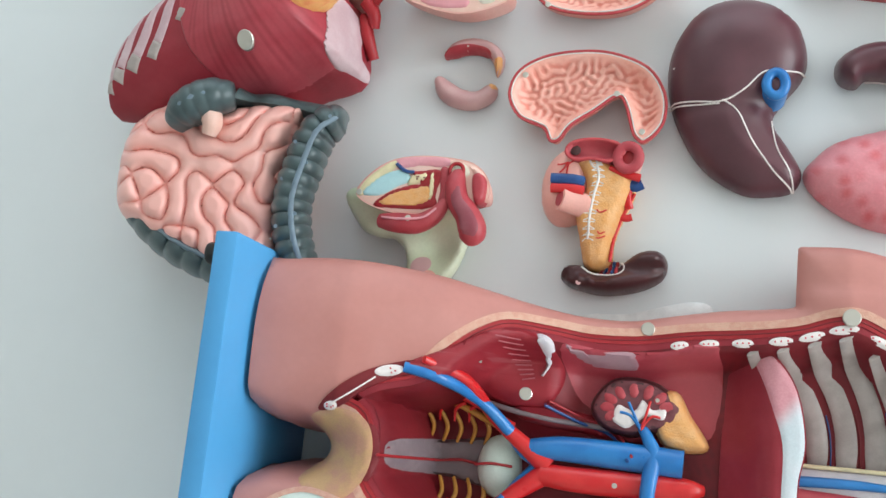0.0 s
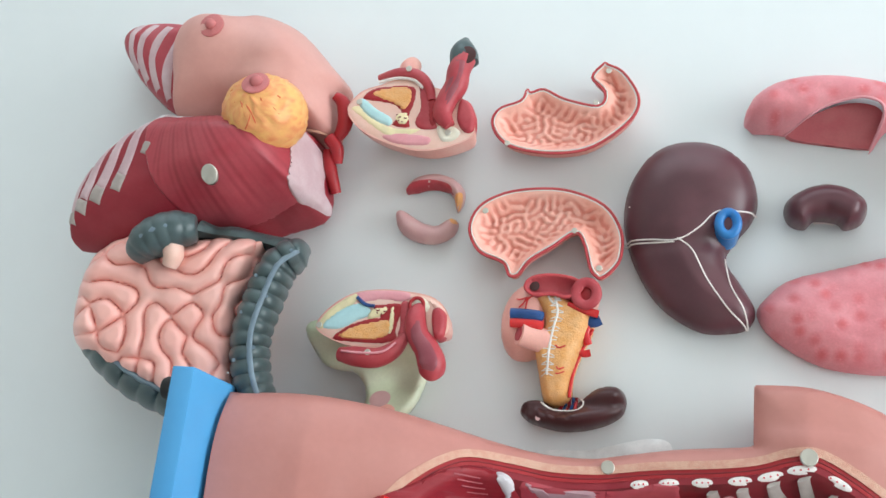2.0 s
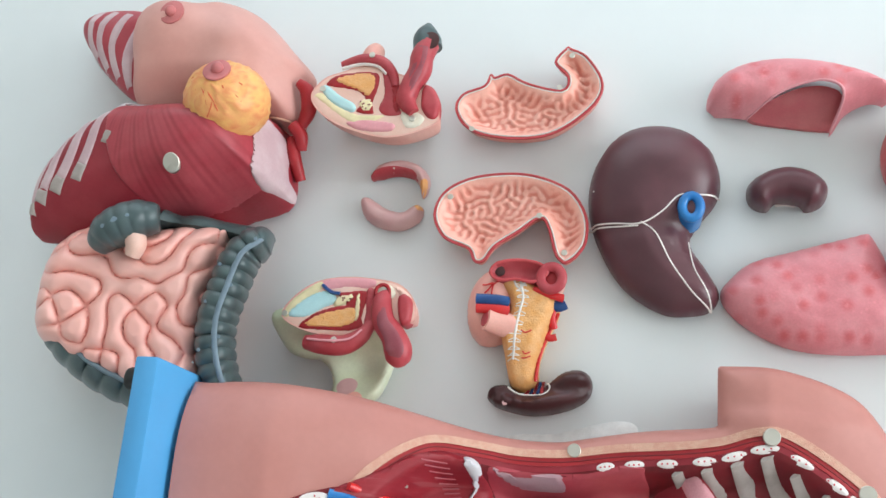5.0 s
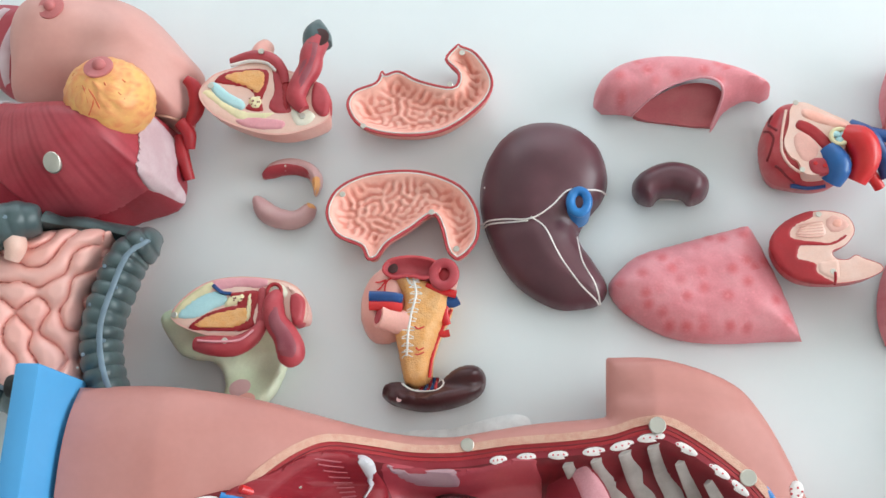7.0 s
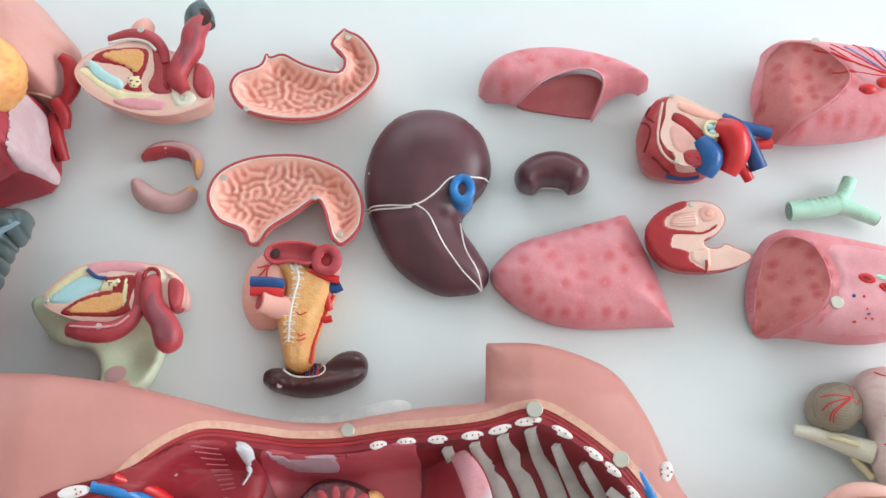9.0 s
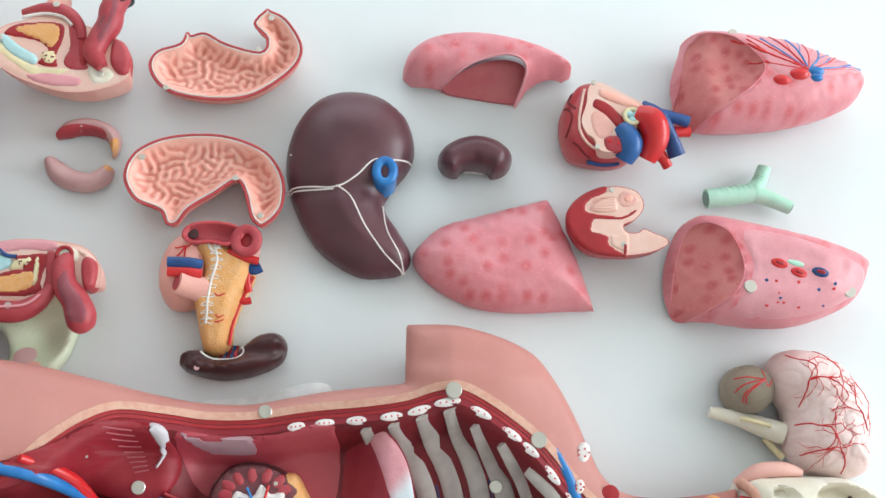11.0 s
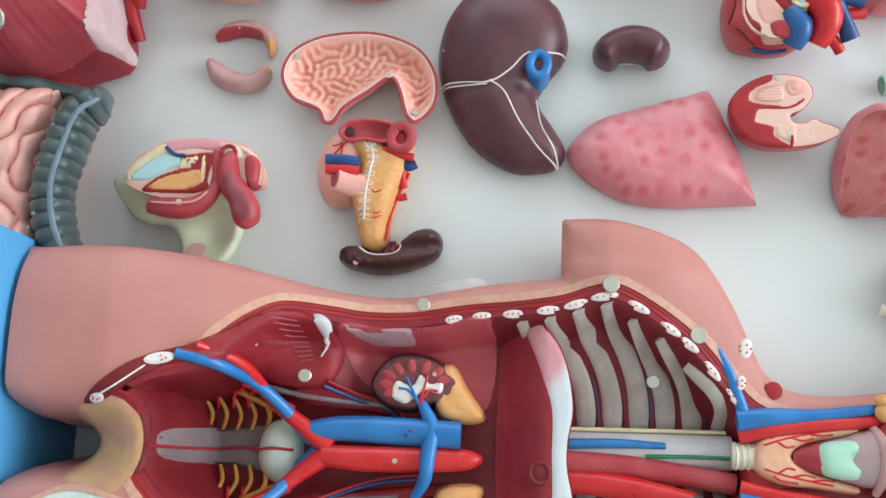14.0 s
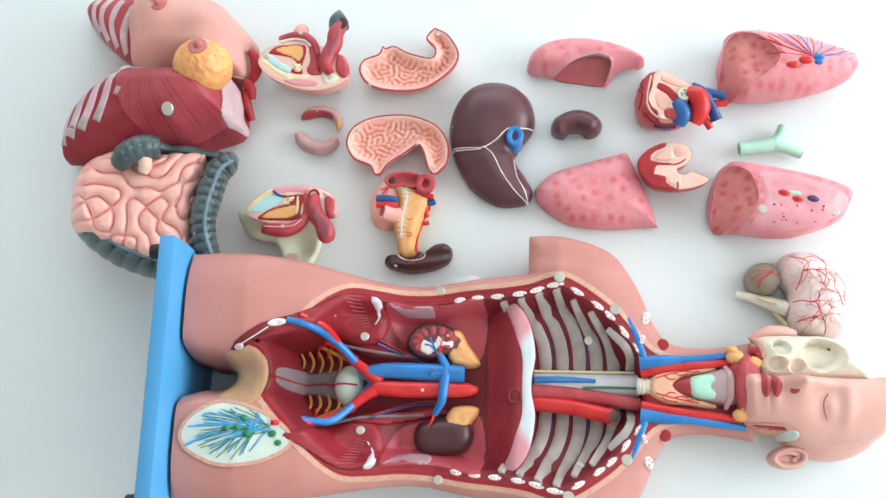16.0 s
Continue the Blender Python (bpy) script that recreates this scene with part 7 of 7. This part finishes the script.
    ff = Form(face, face_top, lambda x, y, d: 0.03 + 0 * x - 0.029 * rounded(d, 0.03), 0.0024)
    fc = ff.build("face_skin", SKIN_FACE, t, "smooth pink face half with a closed eye")
    tube("face_cut_edge", np.c_[smooth(mm((344, 15), (346, -10), (348, -36)), False, 6), ff.z(*smooth(mm((345, 14), (347, -10), (349, -35)), False, 6).T)], 0.0026, FAT_CREAM, t, "cream cut jaw edge", fine=1)
    for a, b in ((0.3785, 0.004), (0.3675, 0.004)):
        patch("lip", ell(a, 0.003, 0.0058, 0.014, 0), ff, TUBE_RED, fc, "red lip", 0.0008, 0.0018)
    drape("eyelid_line", mm((434, -34), (430, -24), (430, -14), (434, -6)), ff, 0.0008, NIPPLE, fc, "closed eyelid line", 0.0, 6)
    disc("nostril", 0.3955, -0.003, float(ff.z(0.3955, -0.003)[0]) - 0.0012, 0.0042, 0.0016, TUBE_RED, fc, "dark nostril", (0.9, 0.6))
    ear = Form(ell(0.402, -0.076, 0.021, 0.013, 8), lambda x, y, d: 0.045 + 0.008 * rounded(d, 0.003) - 0.009 * ease(d, 0.004, 0.009), lambda x, y, d: 0 * x + 0.028, 0.0016)
    ear.build("ear", SKIN_FACE, t, "pink vinyl ear")
    tube("ear_fold", [(0.390, -0.074, 0.047), (0.400, -0.070, 0.049), (0.412, -0.073, 0.047), (0.406, -0.080, 0.046)], 0.0022, SKIN_FACE, t, "folded ear ridge")
    patch("cheek_window", smooth(mm((352, -40), (370, -41), (392, -44), (394, -50), (378, -52), (362, -47)), n=4), ff, FAT_CREAM, t, "cream cheek window", 0.0014, 0.002)
    patch("cheek_muscle", smooth(mm((356, -40), (372, -41), (391, -43), (391, -47), (374, -46), (358, -43)), n=3), ff, CUT_RED, t, "dark red cheek muscle", 0.0024, 0.002)
    patch("jaw_joint", ell(0.398, -0.052, 0.008, 0.006, 0), ff, WINDOW, t, "pale blue jaw joint", 0.0026, 0.002)
    tube("cheek_line", [(x, y, float(ff.z(x, y)[0]) + 0.002) for x, y in mm((352, -38.5), (370, -39), (388, -41), (391, -44))], 0.0010, BREAST_SKIN, t, "pale skin edge")


torso()
